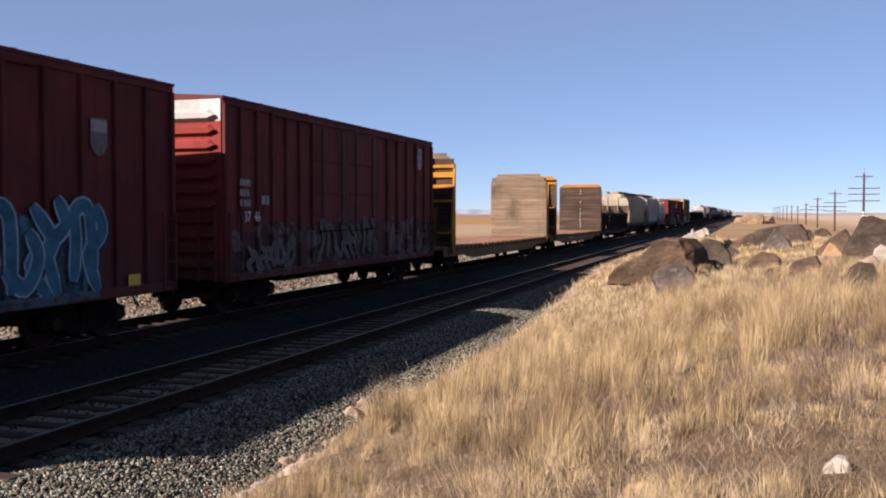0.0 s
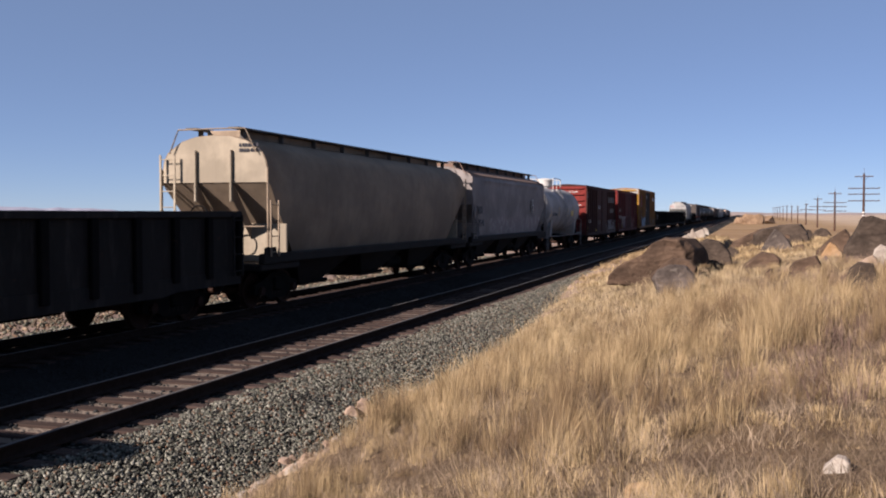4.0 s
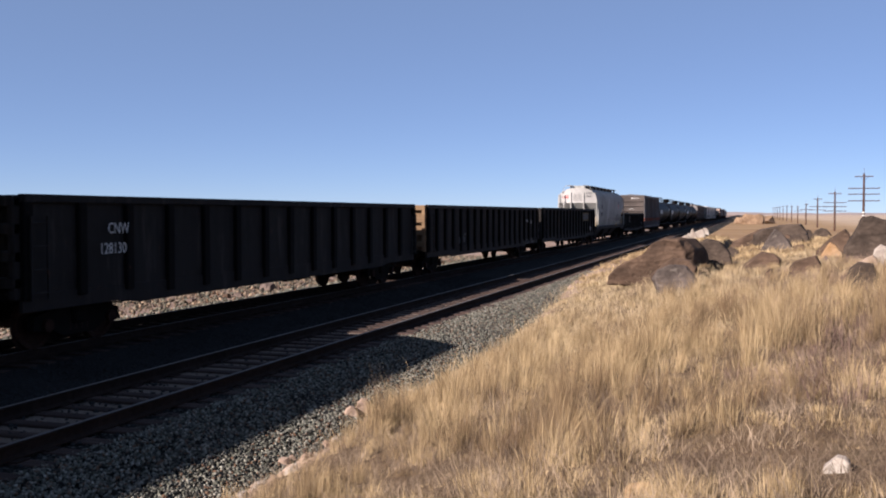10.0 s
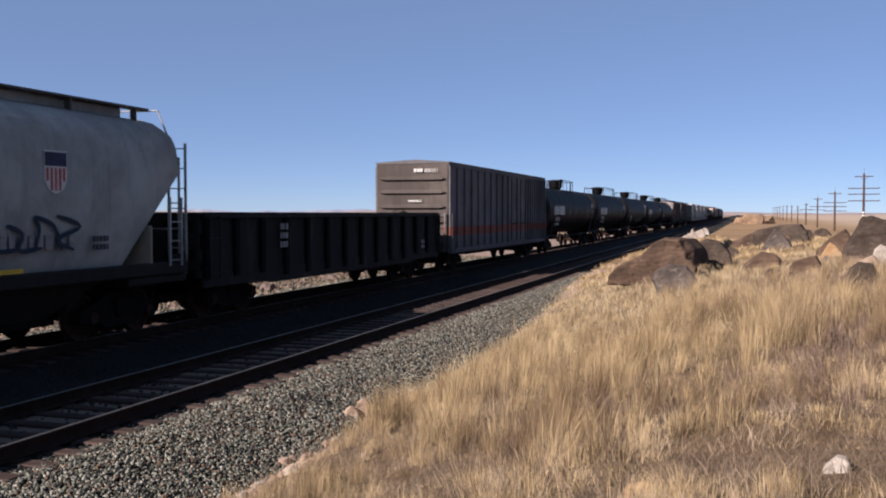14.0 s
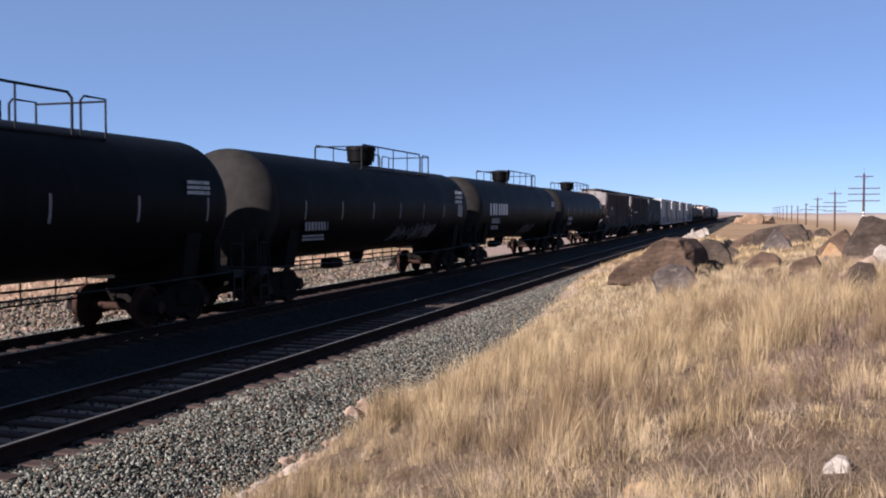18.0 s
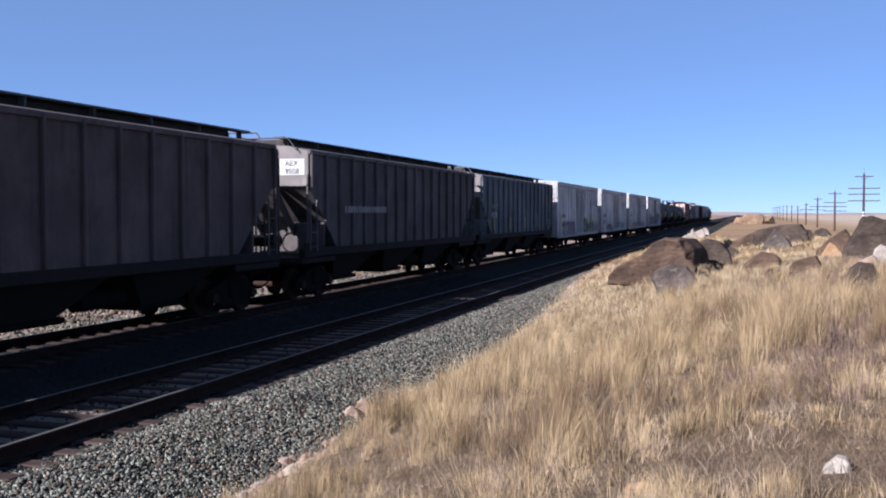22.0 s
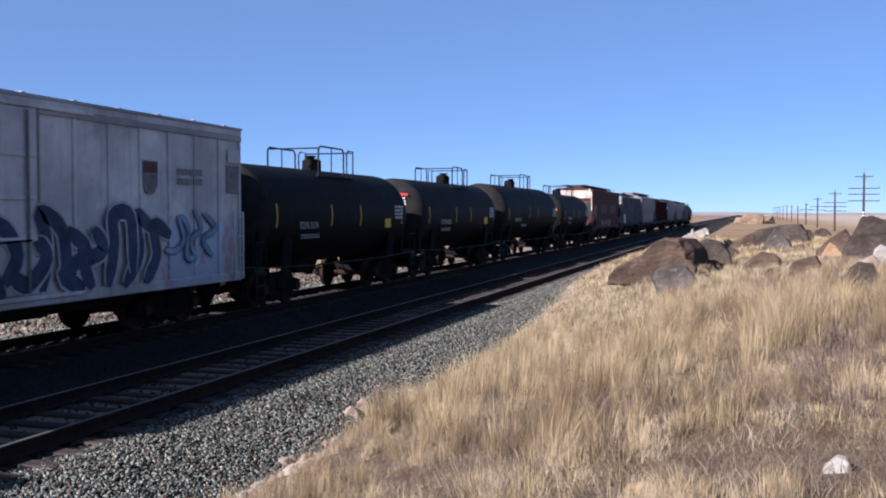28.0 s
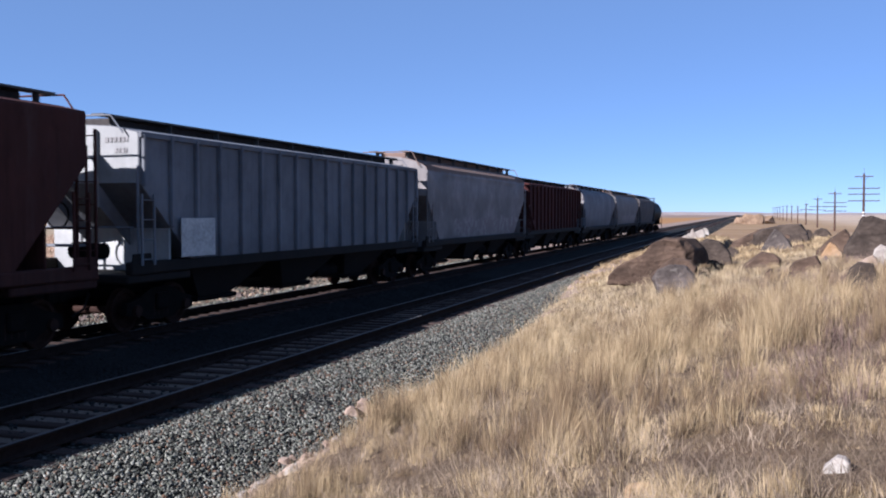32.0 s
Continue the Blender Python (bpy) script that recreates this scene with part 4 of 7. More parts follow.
def bogie(car, y):
    if not TRUCK:
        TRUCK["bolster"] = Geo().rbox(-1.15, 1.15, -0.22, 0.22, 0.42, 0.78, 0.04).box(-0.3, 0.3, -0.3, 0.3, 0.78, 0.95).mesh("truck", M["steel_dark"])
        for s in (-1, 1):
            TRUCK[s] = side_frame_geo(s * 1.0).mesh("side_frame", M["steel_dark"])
            g = Geo()
            for yy in (-0.24, -0.08, 0.08, 0.24):
                g.tube([(s * 1.02, yy, 0.3), (s * 1.02, yy, 0.58)], 0.055, 8)
            TRUCK[("spring", s)] = g.mesh("spring_nest", M["wheel"])
            for yy in (-0.89, 0.89):
                TRUCK[("cap", s, yy)] = Geo().tube([(s * 1.06, yy, 0.455), (s * 1.15, yy, 0.455)], 0.12, 10).mesh("bearing_cap", M["wheel"])
        TRUCK["wheels"] = wheelset_mesh().mesh("wheelset", M["wheel"], smooth=35)
    t = new("truck", TRUCK["bolster"])
    t.parent = car
    t.location = (0, y, 0)
    for s in (-1, 1):
        f = new("side_frame", TRUCK[s])
        f.parent = t
        o = new("spring_nest", TRUCK[("spring", s)])
        o.parent = t
        for yy in (-0.89, 0.89):
            o = new("bearing_cap", TRUCK[("cap", s, yy)])
            o.parent = f
    for dy in (-0.89, 0.89):
        w = new("wheelset", TRUCK["wheels"])
        w.parent = t
        w.matrix_parent_inverse = Matrix.Translation((0, dy, 0.4572))
        WHEELS.append(w)
    return t


def running_gear(car, half, inset=2.0, over=0.55, sill=True, z=1.0):
    """Trucks, couplers with hoses, centre sill."""
    for s in (-1, 1):
        bogie(car, s * (half - inset))
        c = Geo().rbox(-0.12, 0.12, *sorted((s * (half - 0.3), s * (half + over))), 0.74, 0.98, 0.03)
        c.rbox(-0.17, 0.2, *sorted((s * (half + over - 0.22), s * (half + over + 0.12))), 0.68, 1.02, 0.05)
        part("coupler", c, M["steel_dark"], car)
        part("air_hose", Geo().tube([(0.35, s * (half + 0.1), 0.85), (0.38, s * (half + 0.3), 0.55), (0.3, s * (half + 0.55), 0.42)], 0.025, 6), M["black_part"], car)
    if sill:
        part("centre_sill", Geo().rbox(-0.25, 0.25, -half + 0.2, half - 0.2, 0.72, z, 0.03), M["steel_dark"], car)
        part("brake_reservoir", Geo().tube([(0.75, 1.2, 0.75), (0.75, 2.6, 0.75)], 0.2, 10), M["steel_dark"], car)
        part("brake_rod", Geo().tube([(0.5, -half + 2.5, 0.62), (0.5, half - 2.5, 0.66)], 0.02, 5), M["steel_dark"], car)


def ladder(car, mat, y0, y1, z0, z1, x, step=0.38, name="ladder", along="y"):
    n = max(2, int((z1 - z0) / step))
    turned = (lambda a, b, c: (a, b, c)) if along == "y" else (lambda a, b, c: (b, a, c))
    top = None
    for yy in (y0, y1):
        g = Geo()
        a, b = turned(x - 0.02, yy - 0.025, 0), turned(x + 0.015, yy + 0.025, 0)
        g.box(a[0], b[0], a[1], b[1], z0 - 0.12, z1 + 0.12)
        top = part(name if top is None else "ladder_rail", g, mat, top or car)
    for i in range(n + 1):
        z = z0 + (z1 - z0) * i / n
        part("rung", Geo().tube([turned(x, y0, z), turned(x, y1, z)], 0.014, 5), mat, top.parent if top.parent != car else top)
    return top


def end_ribs(car, mat, half, W, zs, sign, deep=0.11, tall=0.2):
    for z in zs:
        h = W / 2
        prof = [(-h + 0.12, z), (-h + 0.3, z - tall / 2), (h - 0.3, z - tall / 2), (h - 0.12, z), (h - 0.3, z + tall / 2), (-h + 0.3, z + tall / 2)]
        rings = [[(x, sign * half, zz) for x, zz in prof], [(x * 0.985, sign * (half + deep), z + (zz - z) * 0.45) for x, zz in prof]]
        part("end_rib", Geo().loft(rings), mat, car)


def boxcar(s0, s1, H, label, side, end=None, roof=None, W=3.1, zb=0.92, ribs=7, doors=(-1.6, 1.6), door_style="plug", end_rows=None, door_mat=None, posts=None, rib_deep=0.085, name="boxcar", roof_lip=0.05, sill_drop=0.0, cat="boxcar", rod_mat=None, end_tall=0.2, end_top=None, end_deep=0.11):
    car, half = new_car(name, s0, s1, label, cat)
    end, roof = end or side, roof or side
    h = W / 2
    eave = H - 0.16
    body = part("body", Geo().box(-h, h, -half, half, zb, eave), side, car)
    rp = [(-h - roof_lip, eave), (-h - roof_lip, eave + 0.06), (0, H), (h + roof_lip, eave + 0.06), (h + roof_lip, eave)]
    roof_part = part("roof", Geo().prism_y(rp, -half - 0.04, half + 0.04), roof, car)
    k = int(half * 2 / 1.22)
    for i in range(k):
        y = -half + (i + 0.5) * 2 * half / k
        part("roof_rib", Geo().prism_y([(-h, eave + 0.065), (-h, eave + 0.085), (0, H + 0.035), (h, eave + 0.085), (h, eave + 0.065), (0, H + 0.004)], y - 0.05, y + 0.05), roof, roof_part)
    d0, d1 = doors
    for sgn in (1, -1):
        xo, xi = sgn * (h + rib_deep), sgn * (h - 0.005)
        ends_y = [(-half, d0), (d1, half)]
        for a, b in ends_y:
            n = ribs
            for i in range(n + 1):
                y = a + (b - a) * i / n
                y = min(max(y, -half + 0.06), half - 0.06)
                part("side_post", Geo().rbox(*sorted((xi, xo)), y - 0.055, y + 0.055, zb + 0.02, eave - 0.12, 0.015), side, body)
        part("side_sill", Geo().rbox(*sorted((sgn * (h - 0.02), sgn * (h + rib_deep + 0.02))), -half + 0.02, half - 0.02, zb - 0.06 - sill_drop, zb + 0.14, 0.02), side, body)
        part("top_chord", Geo().rbox(*sorted((sgn * (h - 0.02), sgn * (h + 0.045))), -half, half, eave - 0.14, eave - 0.002, 0.015), side, body)
        if sgn < 0:
            continue
        dm = door_mat or side
        n = 2
        for i in range(n):
            a, b = d0 + (d1 - d0) * i / n, d0 + (d1 - d0) * (i + 1) / n
            if door_style == "corrugated":
                a, b = (a, b - 0.16) if i == 0 else (a + 0.16, b)
            dz0, dz1 = zb + 0.15, eave - 0.18
            door = part("door", Geo().rbox(h, h + 0.075, a + 0.02, b - 0.02, dz0, dz1, 0.02), dm, car)
            if door_style == "corrugated":
                m = 13
                for j in range(m):
                    z = dz0 + (dz1 - dz0) * (j + 0.5) / m
                    part("corrugation", Geo().rbox(h + 0.07, h + 0.11, a + 0.12, b - 0.12, z - 0.05, z + 0.05, 0.018), dm, door)
            else:
                for q in (0.22, 0.78):
                    yy = a + (b - a) * q
                    part("locking_rod", Geo().tube([(h + 0.12, yy, dz0 + 0.05), (h + 0.12, yy, dz1 - 0.05)], 0.026, 6), rod_mat or M["rod"], door)
                for zz in (0.3, 0.52, 0.75):
                    z = dz0 + (dz1 - dz0) * zz
                    part("door_rib", Geo().rbox(h + 0.07, h + 0.1, a + 0.08, b - 0.08, z - 0.04, z + 0.04, 0.012), dm, door)
                part("door_handle", Geo().tube([(h + 0.14, a + 0.3, zb + 1.05), (h + 0.16, b - 0.3, zb + 1.08)], 0.02, 5), M["steel_dark"], door)
                for yy in (a + 0.02, b - 0.02):
                    part("door_seal", Geo().box(h + 0.072, h + 0.08, yy - 0.03, yy + 0.03, dz0, dz1), rod_mat or M["rod"], door)
        part("door_track", Geo().rbox(h, h + 0.1, d0 - (d1 - d0) * 0.5, d1 + (d1 - d0) * 0.5, eave - 0.18, eave - 0.1, 0.015), side, car)
        part("door_track", Geo().rbox(h, h + 0.12, d0 - (d1 - d0) * 0.4, d1 + (d1 - d0) * 0.4, zb + 0.05, zb + 0.13, 0.015), side, car)
    zs = end_rows or [zb + 0.35 + i * (eave - zb - 0.5) / 7 for i in range(8)]
    for sgn in (-1, 1):
        part("end_wall", Geo().rbox(-h + 0.01, h - 0.01, *sorted((sgn * (half - 0.02), sgn * (half + 0.025))), zb, eave - 0.002, 0.01), end, car)
        end_ribs(car, end, half + 0.022, W, [z for z in zs if not end_top or z < end_top[0]], sgn, end_deep, end_tall)
        if end_top:
            end_ribs(car, end_top[1], half + 0.034, W, [z for z in zs if z >= end_top[0]], sgn, end_deep, end_tall)
    ladder(car, side, -half + 0.1, -half + 0.5, zb + 0.1, zb + 1.45, h + 0.13)
    ladder(car, side, half - 0.5, half - 0.1, zb + 0.1, zb + 1.45, h + 0.13)
    ladder(car, side, h - 0.55, h - 0.12, zb + 0.1, zb + 1.5, -half - 0.14, along="x")
    part("step", Geo().tube([(h, -half + 0.1, zb), (h, -half + 0.12, zb - 0.35), (h, -half + 0.45, zb - 0.35), (h, -half + 0.47, zb)], 0.018, 5), M["steel_dark"], car)
    part("step", Geo().tube([(h, half - 0.1, zb), (h, half - 0.12, zb - 0.35), (h, half - 0.45, zb - 0.35), (h, half - 0.47, zb)], 0.018, 5), M["steel_dark"], car)
    part("brake_wheel", Geo().tube([(-0.5 + 0.28 * math.cos(a), -half - 0.2, zb + 1.5 + 0.28 * math.sin(a)) for a in [2 * math.pi * j / 14 for j in range(15)]], 0.02, 5), M["steel_dark"], car)
    part("underframe", Geo().rbox(-1.25, 1.25, -half + 3.6, half - 3.6, 0.66, zb - 0.02, 0.05), M["steel_dark"], car)
    running_gear(car, half, 2.2)
    return car, half, h


def ring_at(profile, y, zmin):
    """A closed cross section: the profile (half width, height) above zmin, on both sides."""
    pts = []
    for i, (x, z) in enumerate(profile):
        if z >= zmin:
            if not pts and i > 0:
                x0, z0 = profile[i - 1]
                k = (zmin - z0) / (z - z0) if z != z0 else 0
                pts.append((x0 + (x - x0) * k, zmin))
            pts.append((x, z))
    return pts


def resample(pts, n):
    d = [0.0]
    for a, b in zip(pts, pts[1:]):
        d.append(d[-1] + math.hypot(b[0] - a[0], b[1] - a[1]))
    out = []
    for i in range(n):
        t = d[-1] * i / (n - 1)
        out.append((float(np.interp(t, d, [p[0] for p in pts])), float(np.interp(t, d, [p[1] for p in pts]))))
    return out


BOXY = [(1.52, 1.45), (1.52, 4.08), (1.5, 4.14), (0.9, 4.27), (0.0, 4.33)]
ROUND = [(1.32, 1.4), (1.5, 1.9), (1.58, 2.6), (1.58, 3.35), (1.5, 3.8), (1.38, 4.02), (0.95, 4.3), (0.5, 4.42), (0.0, 4.45)]
SHOULDER = [(1.44, 1.4), (1.52, 2.0), (1.55, 3.0), (1.55, 3.72), (1.6, 3.76), (1.5, 4.0), (1.1, 4.2), (0.5, 4.36), (0.0, 4.4)]


def hopper(s0, s1, label, mat, profile=BOXY, ribs=0, end_drop=1.0, slope=1.9, bays=3, sill_mat=None, lift=0.0, bay_mat=None, rail_mat=None, end_mat=None, panel_posts=True, slope_mat=None, bulk_mat=None):
    car, half = new_car("covered_hopper", s0, s1, label, "hopper car")
    prof = [(x, z + (lift if z > 1.6 else 0)) for x, z in profile]
    top = prof[-1][1]
    W = max(p[0] for p in prof)
    low = prof[0][1]
    eave = {5: 4.12, 9: 3.98}[len(profile)] + lift
    zs = eave - end_drop
    ys = [-half, -half + slope, half - slope, half]
    rings = []
    for y, zmin in zip(ys, (zs, low, low, zs)):
        right = resample(ring_at(prof, y, zmin), 18) if profile is not BOXY else ring_at(prof, y, zmin)
        if profile is BOXY and len(right) > len(BOXY):
            right = right[-len(BOXY):]
        rings.append([(x, y, z) for x, z in right] + [(-x, y, z) for x, z in right[::-1][1:]])
    body = part("body", Geo().loft(rings), mat, car, smooth=25 if profile is not BOXY else False)
    # added thin sheet, paler than the body: sunlight on the end put into its colour
    if end_mat:
        for sgn in (-1, 1):
            right = ring_at(prof, 0, zs + 0.01)
            face = [(x * 0.985, z - 0.015) for x, z in right] + [(-x * 0.985, z - 0.015) for x, z in right[::-1][1:]]
            part("end_sheet", Geo().loft([[(x, sgn * (half + 0.002), z) for x, z in face], [(x, sgn * (half + 0.01), z) for x, z in face]]), end_mat, car)
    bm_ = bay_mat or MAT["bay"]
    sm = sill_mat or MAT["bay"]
    pm = end_mat or rail_mat or mat
    # discharge bays
    span = 2 * (half - slope)
    for i in range(bays):
        y = -half + slope + span * (i + 0.5) / bays
        a = span / bays * 0.5
        g = Geo().loft([[(-1.38, y - a * 0.98, low), (1.38, y - a * 0.98, low), (1.38, y + a * 0.98, low), (-1.38, y + a * 0.98, low)],
                        [(-0.75, y - a * 0.34, 0.52), (0.75, y - a * 0.34, 0.52), (0.75, y + a * 0.34, 0.52), (-0.75, y + a * 0.34, 0.52)]])
        bay = part("discharge_bay", g, bm_, car)
        part("outlet_gate", Geo().rbox(-0.85, 0.85, y - a * 0.42, y + a * 0.42, 0.4, 0.52, 0.02), M["steel_dark"], bay)
    for sgn in (1, -1):
        part("side_sill", Geo().rbox(*sorted((sgn * (W - 0.16), sgn * (W + 0.02))), -half - 0.3, half + 0.3, low - 0.2, low + 0.06, 0.03), sm, car)
        if ribs:
            for i in range(ribs + 1):
                y = -half + 0.08 + (2 * half - 0.16) * i / ribs
                edge = min(y + half, half - y)
                zb = max(low + 0.06, zs - (zs - low) * edge / slope) if edge < slope else low + 0.06
                part("side_rib", Geo().rbox(*sorted((sgn * (W - 0.01), sgn * (W + 0.1))), y - 0.04, y + 0.04, zb, eave - 0.02, 0.02), mat, body)
            part("top_chord", Geo().rbox(*sorted((sgn * (W - 0.02), sgn * (W + 0.06))), -half, half, eave - 0.1, eave + 0.02, 0.015), mat, body)
    # roof walk and hatches
    rm = rail_mat or mat
    board = M["walkway"]
    for sgn in (1, -1):
        walk_part = part("running_board", Geo().box(sgn * 0.62 - 0.15, sgn * 0.62 + 0.15, -half - 0.1, half + 0.1, top + 0.15, top + 0.19), board, car)
        for i in range(9):
            y = -half + 0.3 + (2 * half - 0.6) * i / 8
            part("board_bracket", Geo().box(sgn * 0.62 - 0.02, sgn * 0.62 + 0.12, y - 0.02, y + 0.02, top - 0.2, top + 0.15), board, walk_part)
    hatch = part("hatch_cover", Geo().rbox(-0.52, 0.52, -half + 0.5, half - 0.5, top - 0.12, top + 0.16, 0.04), M["grating"] if profile is BOXY else mat, car)
    for sgn in (-1, 1):
        e = sgn * half
        # end frame: platform, posts, corner plates, ladder
        part("end_platform", Geo().rbox(-W + 0.05, W - 0.05, *sorted((sgn * (half - slope), sgn * (half + 0.35))), low - 0.38, low - 0.2, 0.03), sm, car)
        for sx in (-1, 1):
            part("corner_post", Geo().rbox(*sorted((sx * (W - 0.05), sx * W)), *sorted((e, e + sgn * 0.05)), low - 0.2, zs + 0.35, 0.012), rm, car)
            if panel_posts:
                part("end_post", Geo().rbox(sx * 0.52 - 0.03, sx * 0.52 + 0.03, *sorted((e - sgn * 0.02, e + sgn * 0.1)), zs - 0.5, eave + 0.08, 0.012), pm, car)
                part("slope_fin", Geo().prism_x([(e, zs), (e + sgn * 0.06, zs - 0.4), (e - sgn * slope * 0.62, low + 0.25), (e - sgn * slope * 0.8, low + 0.25)], sx * 0.52 - 0.015, sx * 0.52 + 0.015), mat, car)
            prof_plate = [(e + sgn * 0.3, low - 0.2), (e - sgn * 0.45, low - 0.2), (e - sgn * 0.35, low + 0.22), (e + sgn * 0.22, low + 0.22)]
            part("corner_plate", Geo().prism_x(prof_plate, *sorted((sx * (W - 0.03), sx * (W + 0.005)))), sm, car)
        yb = e - sgn * slope * 0.58
        part("end_bulkhead", Geo().rbox(-W + 0.06, W - 0.02, *sorted((yb, yb + sgn * 0.06)), low - 0.2, zs - (zs - low) * 0.58 + 0.02, 0.02), bulk_mat or mat, car)
        ladder(car, pm, -W + 0.08, -W + 0.5, low, zs + 0.6, e + sgn * 0.16, along="x")
        part("end_rail", Geo().tube([(-W + 0.1, e + sgn * 0.14, low + 0.75), (W - 0.06, e + sgn * 0.14, low + 0.75)], 0.02, 5), rm, car)
        if sgn > 0:
            ladder(car, rm, W - 0.46, W - 0.04, low - 0.1, zs + 0.55, e + sgn * 0.3, along="x", name="end_ladder")
        part("brake_cylinder", Geo().tube([(-0.35, e - sgn * 0.3, low + 0.25), (0.45, e - sgn * 0.3, low + 0.25)], 0.17, 12), M["steel_dark"], car)
        ladder(car, rm, *sorted((e - sgn * 0.42, e)), low + 0.1, low + 1.3, W + 0.05)
        part("roof_grab", Geo().tube([(W * 0.8, e + sgn * 0.1, eave), (W * 0.62, e + sgn * 0.12, top + 0.14), (0.3, e + sgn * 0.12, top + 0.15), (-W * 0.62, e + sgn * 0.12, top + 0.14), (-W * 0.8, e + sgn * 0.1, eave)], 0.02, 5), rm, car)
        part("brake_platform", Geo().rbox(-0.9, 0.2, *sorted((e - sgn * 0.1, e + sgn * 0.3)), low + 0.35, low + 0.4, 0.01), rm, car)
    part("brake_wheel", Geo().tube([(-0.4 + 0.28 * math.cos(a), -half - 0.1, low + 1.0 + 0.28 * math.sin(a)) for a in [2 * math.pi * j / 14 for j in range(15)]], 0.022, 5), M["steel_dark"], car)
    if slope_mat:
        for sgn in (-1, 1):
            plate = [(sgn * (half - 0.02), zs - 0.03), (sgn * (half - slope - 0.02), low - 0.02), (sgn * (half - slope - 0.03), low + 0.0), (sgn * (half - 0.07), zs - 0.0)]
            part("slope_sheet", Geo().prism_x([(y + sgn * 0.05, z) for y, z in plate], -W * 0.93, W * 0.93), slope_mat, car, "pale slope sheet")
    running_gear(car, half, 1.35, over=1.0)
    return car, half, W, low, eave


def tank_car(s0, s1, label, mat, R=1.5, zc=2.7, head=0.55, platform=(-1.2, 1.2), rail_h=0.9, dome=0.42, dome_h=0.55, rail_mat=None, deck_at=None, side_rail=False, fittings="dome", centre_ladder=True, ladder_at=None, bands=0, ladder_mat=None):
    car, half = new_car("tank_car", s0, s1, label, "tank car")
    rm = rail_mat or M["black_part"]
    low_mat = mat if side_rail else rm
    seg = 48
    ring = lambda y, r: [(r * math.sin(a), y, zc + r * math.cos(a)) for a in [2 * math.pi * j / seg for j in range(seg)]]
    c = half - head
    part("shell", Geo().loft([ring(-c, R), ring(-c * 0.34, R), ring(c * 0.34, R), ring(c, R)], caps=False), mat, car, smooth=30)
    for sgn in (-1, 1):
        rings = [ring(sgn * (c + head * math.sin(t)), max(0.02, R * math.cos(t) ** 0.8)) for t in [math.pi / 2 * i / 9 for i in range(10)]]
        part("tank_head", Geo().loft(rings), mat if side_rail else M["tank_head"], car, "dusty head" if not side_rail else "", smooth=40)
    for i in range(bands):
        y = -c + 2 * c * (i + 0.5) / bands
        part("weld_band", Geo().loft([ring(y - 0.03, R + 0.008), ring(y + 0.03, R + 0.008)], caps=False), mat, car, smooth=30)
    p0, p1 = platform
    crown = zc + R
    w = 0.85
    pz = crown - 0.24
    deck = part("platform", Geo().rbox(-w, w, p0, p1, pz - 0.02, pz + 0.04, 0.012), rm, car)
    for y in (p0 + 0.1, p1 - 0.1):
        for sx in (-1, 1):
            part("platform_leg", Geo().tube([(sx * (w - 0.05), y, pz), (sx * w * 0.95, y, pz - 0.42)], 0.03, 5), rm, deck)
    top = pz + rail_h
    for sgn in (1, -1):
        pts = [(sgn * w, p0, pz), (sgn * w, p0, top - 0.1), (sgn * w, p0 + 0.12, top), (sgn * w, p1 - 0.12, top), (sgn * w, p1, top - 0.1), (sgn * w, p1, pz)]
        long = p1 - p0 > 2.2 and not side_rail
        if long:
            q = p1 - (1.0 if p1 - p0 > 4 else 0.75)
            pts = pts[:3] + [(sgn * w, q - 0.12, top), (sgn * w, q, top - 0.1), (sgn * w, q, pz)]
            part("end_loop", Geo().tube([(sgn * w, q + 0.25, pz), (sgn * w, q + 0.25, top - 0.12), (sgn * w, q + 0.35, top - 0.02), (sgn * w, p1, top - 0.02), (sgn * w, p1, pz)], 0.025, 6), rm, car)
        rail = part("railing", Geo().tube(pts, 0.03, 6), rm, car)
        pe = q if long else p1
        n = max(2, round((pe - p0) / 1.5))
        for i in range(1, n):
            y = p0 + (pe - p0) * i / n
            part("railing_post", Geo().tube([(sgn * w, y, pz), (sgn * w, y, top)], 0.02, 6), rm, rail)
    for y in (p0, p1):
        part("end_railing", Geo().tube([(w, y, top - 0.06), (0.0, y, top - 0.06), (-w, y, top - 0.06)], 0.022, 6), rm, car)
    if fittings == "dome":
        prof = [(0.0, dome * 0.85), (0.1, dome * 0.85), (0.12, dome), (dome_h * 0.8, dome * 1.05), (dome_h * 0.82, dome * 1.12), (dome_h, dome * 1.08), (dome_h + 0.05, dome * 0.5)]
        dy = deck_at if deck_at is not None else 0.0
        rings = [[(r * math.cos(a), dy + r * math.sin(a), pz + z) for a in [2 * math.pi * j / 20 for j in range(20)]] for z, r in prof]
        rings = [[(px, py, q + crown - pz) for px, py, q in ring_] for ring_ in rings]
        part("valve_dome", Geo().loft(rings), mat if side_rail is False else M["white_part"], car, smooth=40)
    else:
        dy = deck_at or 0.0
        part("manway", Geo().tube([(0, dy, crown - 0.05), (0, dy, crown + 0.3), (0, dy, crown + 0.36)], [0.3, 0.3, 0.2], 14), mat, car)
        part("safety_valve", Geo().tube([(0.2, dy - 0.5, crown - 0.05), (0.2, dy - 0.5, crown + 0.32), (0.2, dy - 0.5, crown + 0.42)], [0.09, 0.1, 0.2], 10), M["steel_dark"], car)
